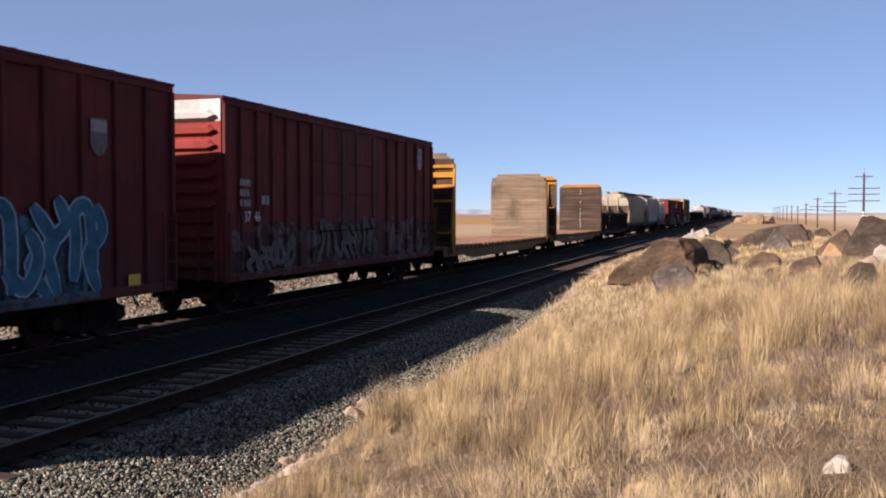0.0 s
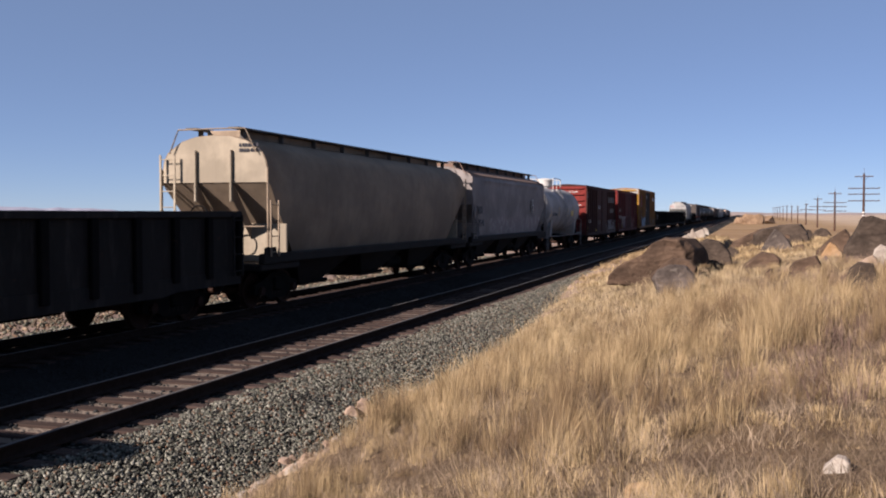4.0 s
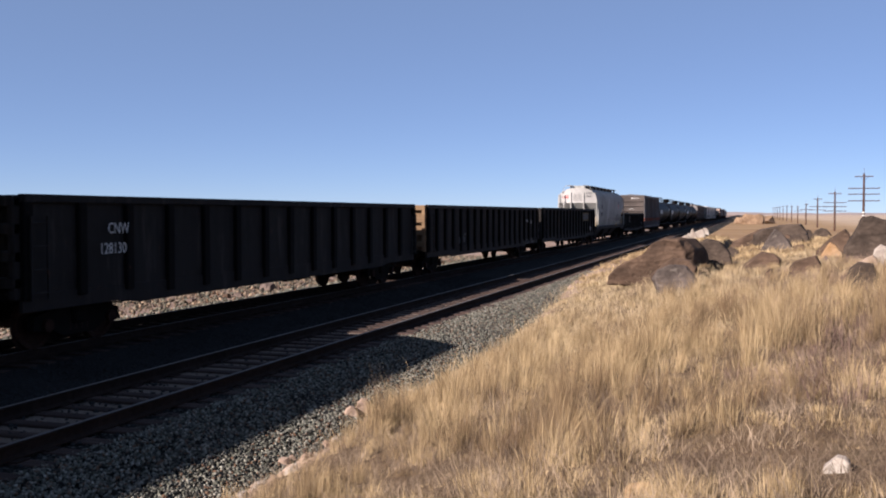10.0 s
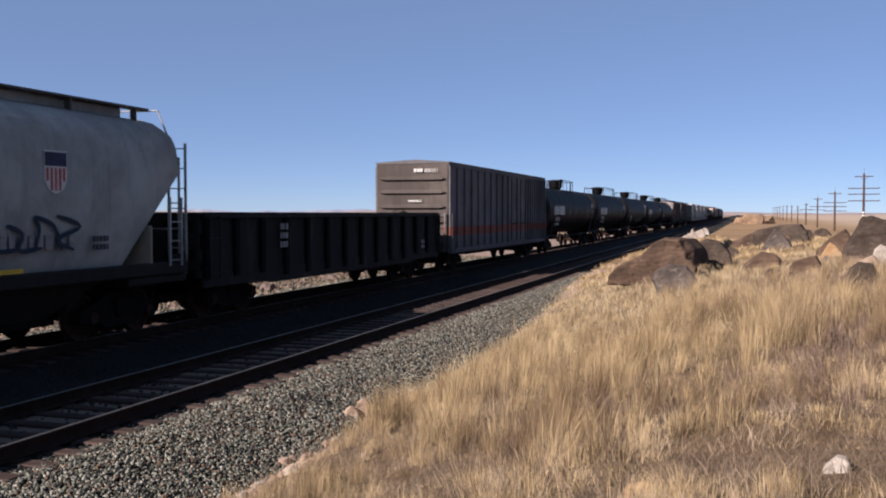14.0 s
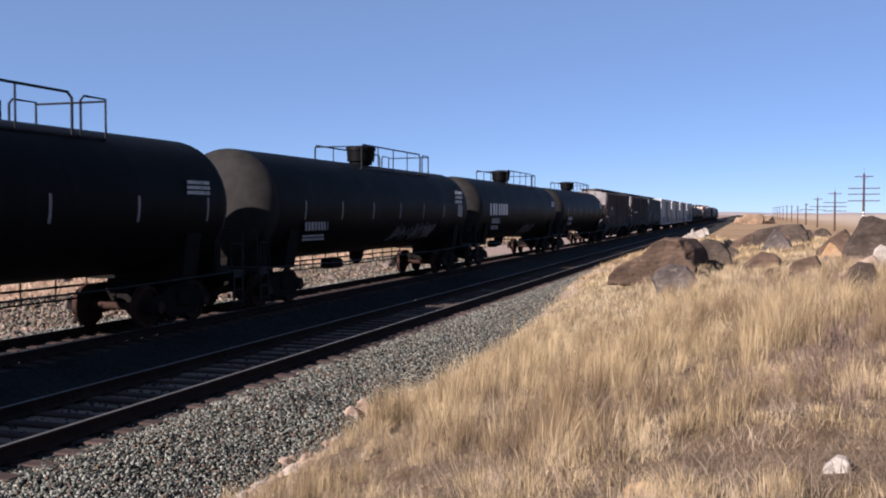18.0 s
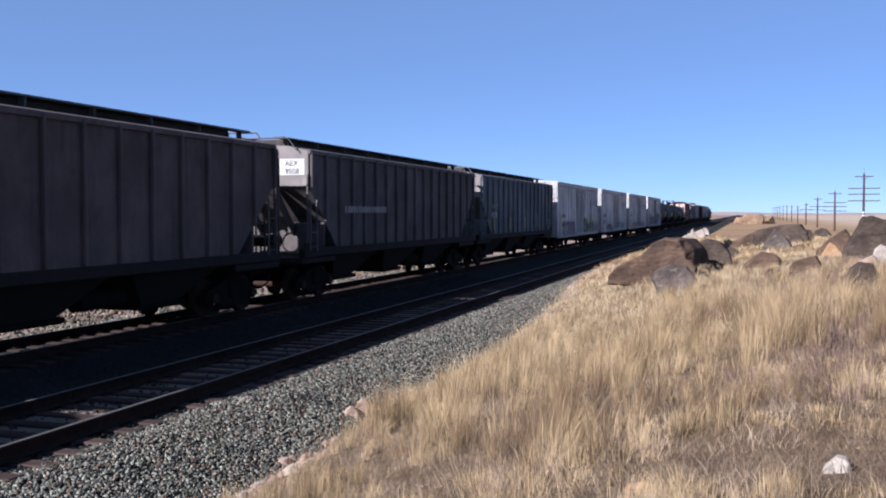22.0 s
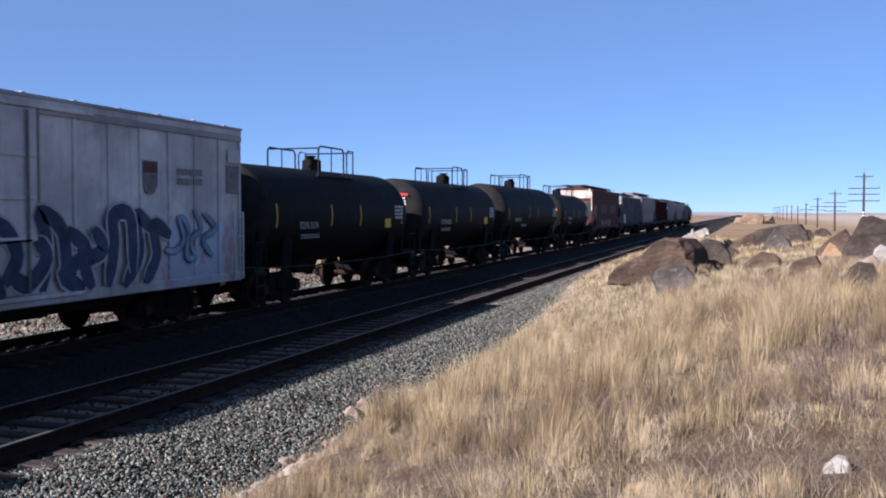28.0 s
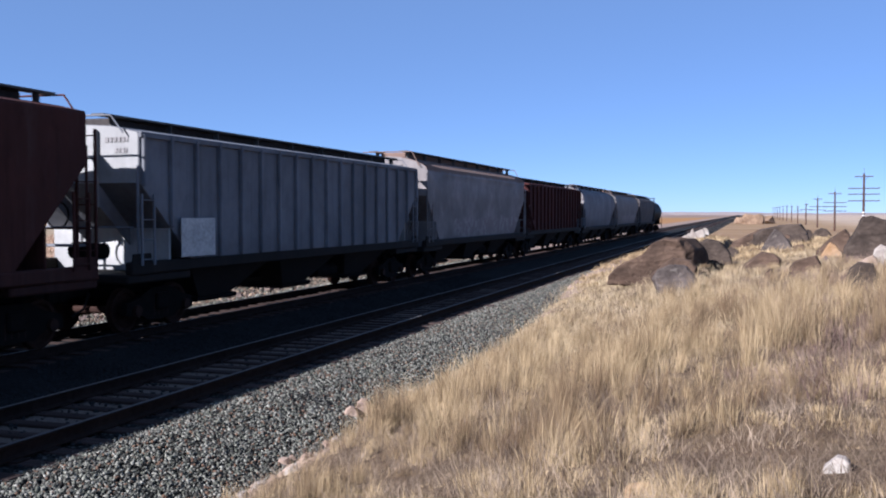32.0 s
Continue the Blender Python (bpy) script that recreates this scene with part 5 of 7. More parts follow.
    if centre_ladder:
        for sgn in (1, -1):
            g = Geo()
            y0 = p1 - 0.75 if ladder_at is None else ladder_at
            y1 = y0 + 0.55
            curve = [(sgn * (R + 0.08) * math.sin(a), zc + (R + 0.08) * math.cos(a)) for a in [radians(28 + 10 * i) for i in range(9)]]
            curve.append((sgn * (R + 0.08), 1.05))
            steps = curve + [(sgn * (R + 0.08), 1.1 + i * 0.33) for i in range(4)]
            lad = part("ladder", g.tube([(x, y0, z) for x, z in curve], 0.02, 5), ladder_mat or rm, car)
            part("ladder_rail", Geo().tube([(x, y1, z) for x, z in curve], 0.02, 5), ladder_mat or rm, lad)
            for x, z in steps:
                part("rung", Geo().tube([(x, y0, z), (x, y1, z)], 0.013, 5), ladder_mat or rm, lad)
    # bolsters, end sills, walkways
    for sgn in (-1, 1):
        yb = sgn * (half - 1.75)
        part("bolster_skirt", Geo().prism_y([(-1.25, 1.0), (-R * 0.93, zc - R * 0.42), (-R * 0.5, zc - R * 0.8), (R * 0.5, zc - R * 0.8), (R * 0.93, zc - R * 0.42), (1.25, 1.0)], yb - 0.28, yb + 0.28), M["steel_dark"] if mat is not MAT["tank_white"] else mat, car)
        e = sgn * (half + 0.35)
        part("end_sill", Geo().rbox(-1.45, 1.45, *sorted((e - sgn * 0.5, e)), 0.95, 1.12, 0.02), low_mat, car)
        part("stub_sill", Geo().rbox(-0.3, 0.3, *sorted((sgn * (half - 2.6), e)), 0.72, 1.05, 0.03), M["steel_dark"], car)
        part("head_brace", Geo().prism_y([(-1.2, 1.05), (-1.22, zc - R * 0.3), (1.22, zc - R * 0.3), (1.2, 1.05)], *sorted((sgn * (c + 0.05), sgn * (c + 0.32)))), M["steel_dark"], car)
        part("grab_rail", Geo().tube([(1.42, e, 1.1), (1.42, e, 2.0), (1.3, e, 2.1), (-1.3, e, 2.1), (-1.42, e, 2.0), (-1.42, e, 1.1)], 0.02, 6), low_mat, car)
        part("grab_rail", Geo().tube([(1.45, e - sgn * 0.1, 1.1), (1.45, e - sgn * 0.1, 1.75), (1.45, e - sgn * 0.6, 1.75), (1.45, e - sgn * 0.6, 1.1)], 0.018, 6), low_mat, car)
        ladder(car, low_mat, *sorted((e - sgn * 0.1, e - sgn * 0.5)), 0.35, 0.95, 1.45)
    for sgn in (1, -1):
        part("side_rail", Geo().tube([(sgn * 1.45, -half - 0.2, 1.1), (sgn * 1.48, -half * 0.5, 1.02), (sgn * 1.48, half * 0.5, 1.02), (sgn * 1.45, half + 0.2, 1.1)], 0.03 if side_rail else 0.02, 6), low_mat, car)
    part("bottom_outlet", Geo().tube([(0, 0, zc - R + 0.05), (0, 0, zc - R - 0.25), (0, 0, zc - R - 0.42)], [0.3, 0.22, 0.12], 10), M["steel_dark"], car)
    part("brake_gear", Geo().rbox(0.35, 0.75, -half * 0.4, -half * 0.4 + 0.9, 0.75, 1.05, 0.05), M["steel_dark"], car)
    # brake rods on hangers beneath the shell
    rods = part("brake_rod", Geo().tube([(-0.9, -half + 2.4, 0.92), (-0.9, half - 2.4, 0.9)], 0.028, 5), M["steel_dark"], car)
    part("brake_rod", Geo().tube([(-0.9, -half + 2.4, 0.66), (-0.9, 0.4, 0.6), (-0.6, half - 2.4, 0.66)], 0.022, 5), M["steel_dark"], car)
    k = max(3, int(half * 2 / 1.3))
    for i in range(k):
        y = -half + 2.5 + (2 * half - 5.0) * i / (k - 1) + 0.12 * math.sin(7 * i)
        part("hanger", Geo().tube([(-0.9, y, 1.1 + 0.05 * math.sin(3 * i)), (-0.9, y, 0.55 + 0.06 * math.cos(5 * i))], 0.02, 5), M["steel_dark"], rods)
    running_gear(car, half, 1.75, over=0.75, sill=False)
    return car, half, R, zc


def scrawl(car, R, zc, y0, y1, z0, z1, seed, mat=None):
    """Loose looping sprayed lines on the shell."""
    rnd = random.Random(seed)
    y = y0
    while y < y1:
        w = rnd.uniform(0.25, 0.5)
        pts = [(y + w * rnd.uniform(-0.35, 1.1), rnd.uniform(z0, z1)) for _ in range(6)]
        line = []
        for (a, b), (c, d) in zip(pts, pts[1:]):
            line += [(a + (c - a) * k / 5, b + (d - b) * smooth(k / 5)) for k in range(5)]
        part("sprayed_line", Geo().tube([(math.sqrt(max(0.01, R * R - (z - zc) ** 2)) + 0.002, yy, z) for yy, z in line], 0.024, 4), mat or M["dim_mark"], car)
        y += w * 0.6


def sprayed_letters(car, x, y0, y1, z0, z1, count, fill, edge, heart, seed):
    """Fat rounded sprayed letter forms with an outline, as thin raised shapes; no real characters."""
    rnd = random.Random(seed)
    for i in range(count):
        w = (y1 - y0) / count
        cy = y0 + w * (i + 0.5) + rnd.uniform(-0.1, 0.1) * w
        ht = (z1 - z0) * rnd.uniform(0.62, 1.0)
        cz = z0 + ht / 2
        ph = [rnd.uniform(0, 6.28) for _ in range(3)]
        amp = [rnd.uniform(0.06, 0.2) for _ in range(3)]

        def ring(k, grow):
            out = []
            for j in range(30):
                a = 2 * math.pi * j / 30
                ca, sa = math.cos(a), math.sin(a)
                r = 1 + sum(m * math.sin((n + 2) * a + p) for n, (m, p) in enumerate(zip(amp, ph)))
                yy = cy + (abs(ca) ** 0.7 * (1 if ca > 0 else -1)) * (w * 0.5 * r * k + grow)
                zz = cz + (abs(sa) ** 0.6 * (1 if sa > 0 else -1)) * (ht * 0.5 * r * k + grow)
                out.append((yy, max(z0 - 0.05, zz)))
            return out
        form = part("sprayed_letter", Geo().loft([[(x + d, a, b) for a, b in ring(1.0, 0.05)] for d in (0, 0.004)]), edge, car)
        part("letter_fill", Geo().loft([[(x + d, a, b) for a, b in ring(0.96, -0.02)] for d in (0.004, 0.008)]), fill, form)
        if heart and rnd.random() < 0.6:
            part("letter_heart", Geo().loft([[(x + d, a + 0.05, b + 0.08) for a, b in ring(0.24, 0)] for d in (0.008, 0.012)]), heart, form)


FORMS = [[(0.3, 0.0), (0.05, 0.4), (0.55, 0.65), (0.3, 1.0)], [(0.2, 1.0), (0.75, 0.62), (0.15, 0.35), (0.6, 0.0)], [(0.5, 0.1), (0.15, 0.5), (0.5, 0.92), (0.85, 0.5), (0.5, 0.15)],
         [(0.0, 0.1), (0.45, 0.5), (0.3, 0.95), (0.9, 0.75)], [(0.1, 0.85), (0.5, 0.55), (0.45, 0.1), (0.95, 0.05)], [(0.15, 0.05), (0.25, 0.6), (0.2, 1.0), (0.7, 0.85), (0.8, 0.1)], [(0.05, 0.3), (0.5, 0.15), (0.9, 0.45), (0.6, 0.8)]]


def ribbon(pts, wide, x, thick=0.003):
    """A flat painted band of even width along a smoothed line of (y, z) points."""
    P = []
    for i in range(len(pts) - 1):
        p0, p1, p2, p3 = (Vector(pts[min(max(i + k, 0), len(pts) - 1)]) for k in (-1, 0, 1, 2))
        for j in range(5):
            t = j / 5
            P.append(0.5 * ((2 * p1) + (p2 - p0) * t + (2 * p0 - 5 * p1 + 4 * p2 - p3) * t * t + (3 * p1 - p0 - 3 * p2 + p3) * t ** 3))
    P.append(Vector(pts[-1]))
    rings = []
    for i, p in enumerate(P):
        d = (P[min(i + 1, len(P) - 1)] - P[max(i - 1, 0)]).normalized()
        w = wide * 0.5 * min(1.0, 0.55 + 0.45 * min(i, len(P) - 1 - i) / 2)
        a, b = p + Vector((-d.y, d.x)) * w, p - Vector((-d.y, d.x)) * w
        rings.append([(x, a.x, a.y), (x + thick, a.x, a.y), (x + thick, b.x, b.y), (x, b.x, b.y)])
    return Geo().loft(rings)


def sprayed_piece(car, x, y0, y1, z0, z1, count, fill, edge, seed, wide=0.2, rim=0.05, shade=None):
    """A sprayed piece of thick looping outlined bands that stand for no real characters."""
    rnd = random.Random(seed)
    count *= 2
    w = (y1 - y0) / count
    for i in range(count):
        form = FORMS[rnd.randrange(len(FORMS))]
        tall = (z1 - z0) * rnd.uniform(0.78, 1.0)
        pts = [(y0 + w * (i - 0.35 + 1.7 * a + rnd.uniform(-0.1, 0.1)), z0 + 0.06 + tall * min(1, max(0, b + rnd.uniform(-0.1, 0.1)))) for a, b in form]
        lift = 0.0025 * (i % 4)
        if shade:
            part("spray_shade", ribbon([(a + 0.08, max(z0, b - 0.07)) for a, b in pts], wide + rim, x + lift), shade, car)
        piece = part("spray_outline", ribbon(pts, wide + 2 * rim, x + 0.004 + lift), edge, car)
        part("spray_fill", ribbon(pts, wide, x + 0.008 + lift), fill, piece)


def strips(car, R, zc, ys, mat=None, lo=-0.62, hi=-0.2, name="reflector"):
    """Upright reflective strips that follow the round shell."""
    for y in ys:
        g = Geo()
        angs = [radians(90) - lo + (lo - hi) * i / 5 for i in range(6)]
        out = [[((R + 0.006) * math.sin(a), y, zc + (R + 0.006) * math.cos(a)), ((R + 0.006) * math.sin(a), y + 0.07, zc + (R + 0.006) * math.cos(a))] for a in angs]
        g.loft(out, caps=False, closed=False)
        part(name, g, mat or M["yellow_mark"], car)


def gondola(s0, s1, label, mat, top=2.75, ribs=16, end_mat=None, W=3.05, fill=None, taper=0.5):
    car, half = new_car("gondola", s0, s1, label, "gondola")
    h = W / 2
    z0 = 1.02
    body = part("body", Geo().box(-h, -h + 0.04, -half, half, z0, top).box(h - 0.04, h, -half, half, z0, top), mat, car)
    part("floor", Geo().rbox(-h + 0.02, h - 0.02, -half, half, 0.98, 1.1, 0.02), M["steel_dark"], car)
    for sgn in (1, -1):
        for i in range(ribs + 1):
            y = -half + 0.09 + (2 * half - 0.18) * i / ribs
            part("side_post", Geo().rbox(*sorted((sgn * (h - 0.01), sgn * (h + 0.1))), y - 0.11, y + 0.11, z0 - 0.14 if taper and 0.2 < i / ribs < 0.8 else z0 - 0.02, top - 0.1, 0.02), MAT["gon_post"], body)
        part("top_chord", Geo().rbox(*sorted((sgn * (h - 0.06), sgn * (h + 0.09))), -half, half, top - 0.12, top + 0.03, 0.02), mat, body)
        # fish-belly side sill
        prof = [(-half, z0 + 0.08), (-half, z0 - 0.22), (-half + 2.6, z0 - 0.22), (-half + 3.2, z0 - 0.3), (half - 3.2, z0 - 0.3), (half - 2.6, z0 - 0.22), (half, z0 - 0.22), (half, z0 + 0.08)]
        part("side_sill", Geo().prism_x(prof, *sorted((sgn * (h - 0.05), sgn * (h + 0.03)))), mat, body)
    em = end_mat or mat
    for sgn in (-1, 1):
        part("end_wall", Geo().box(-h, h, *sorted((sgn * half, sgn * (half - 0.05))), z0, top), em, car)
        for z in (z0 + 0.28, z0 + 0.73, top - 0.56, top - 0.09):
            part("end_rib", Geo().rbox(-h, h, *sorted((sgn * half, sgn * (half + 0.16))), z - 0.1, z + 0.1, 0.02), em, car)
        for sx, w in ((-h + 0.07, 0.07), (-0.42, 0.17), (0.42, 0.17), (h - 0.07, 0.07)):
            part("end_post", Geo().rbox(sx - w, sx + w, *sorted((sgn * half, sgn * (half + 0.155))), z0, top - 0.02, 0.02), em, car)
        ladder(car, mat, *sorted((sgn * (half - 0.1), sgn * (half - 0.5))), z0 + 0.1, z0 + 1.3, h + 0.14)
    running_gear(car, half, 2.0, z=1.0)
    return car, half, h


def bulkhead_flat(s0, s1, label, frame_mat, plank_mat, plank_rows, cap, top1=4.65, top2=4.65, deck=1.12):
    car, half = new_car("bulkhead_flatcar", s0, s1, label, "flatcar")
    h = 1.5
    part("deck", Geo().rbox(-h + 0.02, h - 0.02, -half, half, deck - 0.14, deck, 0.02), MAT["deck"], car)
    for sgn in (1, -1):
        sill = part("side_sill", Geo().prism_x([(-half, deck - 0.05), (-half, 0.72), (-half + 2.8, 0.7), (-half + 4.2, 0.52), (half - 4.2, 0.52), (half - 2.8, 0.7), (half, 0.72), (half, deck - 0.05)], *sorted((sgn * (h - 0.04), sgn * h))), MAT["sill"], car)
        part("sill_flange", Geo().rbox(*sorted((sgn * (h - 0.1), sgn * (h + 0.06))), -half, half, deck - 0.1, deck - 0.03, 0.01), MAT["sill"], sill)
        n = 27
        for i in range(n):
            y = -half + 1.0 + (2 * half - 2.0) * i / (n - 1)
            part("stake_pocket", Geo().rbox(*sorted((sgn * h, sgn * (h + 0.1))), y - 0.11, y + 0.11, deck - 0.2, deck + 0.025, 0.02), MAT["sill"], sill)
    flat_h = h
    h = 1.71
    for sgn, top in ((-1, top1), (1, top2)):
        inner = sgn * (half - 0.85)
        outer = inner + sgn * 0.42
        lean = 0.12
        bh = part("bulkhead", Geo().rbox(-h + 0.05, h - 0.05, *sorted((inner + sgn * 0.03, inner + sgn * 0.06)), deck + (0.45 if cap else 0), top - 0.25, 0.01), M["plank_dark"], car)
        rows = plank_rows
        pitch = (top - deck - 0.02) / rows
        rnd = random.Random(int(s0) + sgn)
        for i in range(rows):
            z = deck + 0.01 + i * pitch
            cut = 0.0
            if cap == 0 and i >= rows - 3:
                cut = 0.13 * (i - rows + 4)
            part("plank", Geo().rbox(-h + cut + rnd.uniform(0, 0.012), h - cut - rnd.uniform(0, 0.012), *sorted((inner - sgn * 0.035, inner + sgn * 0.03)), z + 0.002, z + pitch - 0.003, 0.006), plank_mat, bh)
        for sx in (-1.1, 0.15, 1.25):
            if not cap:
                g = Geo()
                for i in range(rows):
                    g.rbox(sx - 0.014, sx + 0.014, *sorted((inner - sgn * 0.041, inner - sgn * 0.03)), deck + (i + 0.5) * pitch - 0.014, deck + (i + 0.5) * pitch + 0.014, 0.004)
                tagged(part("bolt_row", g, M["steel_dark"], bh), kind="stuff")
        if cap:
            part("top_cap", Geo().prism_y([(-h, top - 0.02), (-h + 0.32, top + 0.2), (h - 0.32, top + 0.2), (h, top - 0.02)], *sorted((inner - sgn * 0.02, inner + sgn * 0.3))), frame_mat, bh)
        # outer framework: tapering side webs, posts and cross members
        for sx in (-1, 1):
            prof = [(inner + sgn * 0.03, deck - 0.3), (outer, deck - 0.3), (outer, deck + 0.9), (inner + sgn * lean, top - 0.4), (inner + sgn * (lean - 0.04), top - 0.25), (inner + sgn * 0.03, top - 0.25)]
            prof = [(a, min(b, top - (0.25 if cap else 0.55))) for a, b in prof]
            part("side_web", Geo().prism_x(prof, *sorted((sx * (h - 0.06), sx * (h + 0.02)))), MAT["web"] if cap else frame_mat, bh)
        for sx in (-1.2, -0.45, 0.25, 1.2) if cap else (-0.72, 0.0, 0.72):
            low = deck + (top - deck) * 0.48
            prof = [(inner + sgn * 0.07, low), (outer - sgn * 0.08, low), (inner + sgn * (lean + 0.04), top - 0.2), (inner + sgn * 0.07, top - 0.2)]
            part("upright", Geo().prism_x(prof, sx - (0.03 if cap else 0.05), sx + (0.03 if cap else 0.05)), frame_mat, bh)
        for sx in (-0.95, -0.3, 0.3, 0.95):
            part("stanchion", Geo().rbox(sx - 0.06, sx + 0.06, *sorted((inner + sgn * 0.07, outer - sgn * 0.05)), deck - 0.1, deck + (top - deck) * 0.42, 0.01), MAT["web"], bh)
        for f, t in ((0.97, 0.2), (0.5, 0.12), (0.16, 0.1)) if cap else ((0.87, 0.14), (0.79, 0.22), (0.66, 0.16), (0.5, 0.12), (0.16, 0.1)):
            z = deck + (top - deck) * f
            y1 = inner + sgn * (lean + 0.28 * (1 - f))
            part("cross_member", Geo().rbox(-h, h, *sorted((y1 - sgn * 0.12, y1)), z - t, z, 0.02), frame_mat, bh)
    running_gear(car, half, 2.2, over=0.6, z=0.98)
    return car, half, flat_h


def shield(car, face, at, w, h, mats=("white_mark", "blue_mark"), stripe="dim_mark"):
    """A plain shield emblem: a dark band over a pale field with stripes."""
    prof = [(-w / 2, h * 0.5), (w / 2, h * 0.5), (w / 2, -h * 0.2), (w * 0.3, -h * 0.42), (0, -h * 0.5), (-w * 0.3, -h * 0.42), (-w / 2, -h * 0.2)]
    emblem = part("emblem", Geo().loft([[(at[0], at[1] + y, at[2] + z) for y, z in prof], [(at[0] + 0.006, at[1] + y, at[2] + z) for y, z in prof]]), M[mats[0]], car)
    part("emblem_band", Geo().box(at[0] + 0.006, at[0] + 0.011, at[1] - w * 0.47, at[1] + w * 0.47, at[2] + h * 0.14, at[2] + h * 0.46), M[mats[1]], emblem)
    for k in range(5):
        yy = at[1] + w * (-0.36 + 0.18 * k)
        low = -0.42 if abs(k - 2) < 2 else -0.2
        part("emblem_stripe", Geo().box(at[0] + 0.006, at[0] + 0.01, yy - w * 0.045, yy + w * 0.045, at[2] + h * low, at[2] + h * 0.1), M[stripe], emblem)
    return emblem


# ---------------------------------------------------------------- car paints
M["spray_black"] = plain("charcoal spray paint", (0.06, 0.066, 0.07), 0.7, 3, 0.5)
M["spray_blue"] = plain("blue spray paint", (0.022, 0.08, 0.125), 0.7, 2.5, 0.55)
M["spray_ice"] = plain("pale blue spray paint", (0.17, 0.24, 0.3), 0.75, 3, 0.45)
M["spray_deep"] = plain("dark blue-black spray paint", (0.014, 0.022, 0.035), 0.75, 3, 0.4)
M["spray_pale"] = plain("grey-white spray paint", (0.3, 0.29, 0.3), 0.75, 3, 0.4)
M["spray_dust"] = plain("grey-brown spray paint", (0.075, 0.06, 0.062), 0.8, 3, 0.5)
M["spray_wine"] = plain("maroon spray paint", (0.12, 0.05, 0.075), 0.8, 3, 0.5)
M["spray_green"] = plain("green spray paint", (0.07, 0.16, 0.04), 0.8, 3, 0.5)
M["spray_lime"] = plain("lime spray paint", (0.34, 0.4, 0.05), 0.7, 6, 0.3)
M["spray_navy"] = plain("navy spray paint", (0.035, 0.045, 0.075), 0.7, 3, 0.5)
M["emblem_red"] = plain("worn red emblem", (0.3, 0.04, 0.032), 0.7, 6, 0.3)
M["emblem_navy"] = plain("worn navy emblem", (0.03, 0.035, 0.07), 0.7, 6, 0.3)
M["emblem_blue"] = plain("worn blue-grey emblem", (0.15, 0.15, 0.22), 0.7, 6, 0.3)


def stained(name, base, stain):
    n = Nodes(name)
    col = n.mix(n.step(n.noise(0.9, 5, 0.6), 0.35, 0.7), scaled(base, 0.8), scaled(base, 1.1))
    run = n.noise(1.0, 5, 0.7, n.stretch(5, 5, 0.5))
    col = n.mix(n.math("MULTIPLY", n.step(run, 0.5, 0.7), 0.6), col, stain)
    col = n.mix(n.step(n.noise(4.5, 6, 0.75), 0.56, 0.63), col, stain)
    return n.done(col, 0.75, n.noise(6, 4), 0.2, 0.01, spec=0.15)


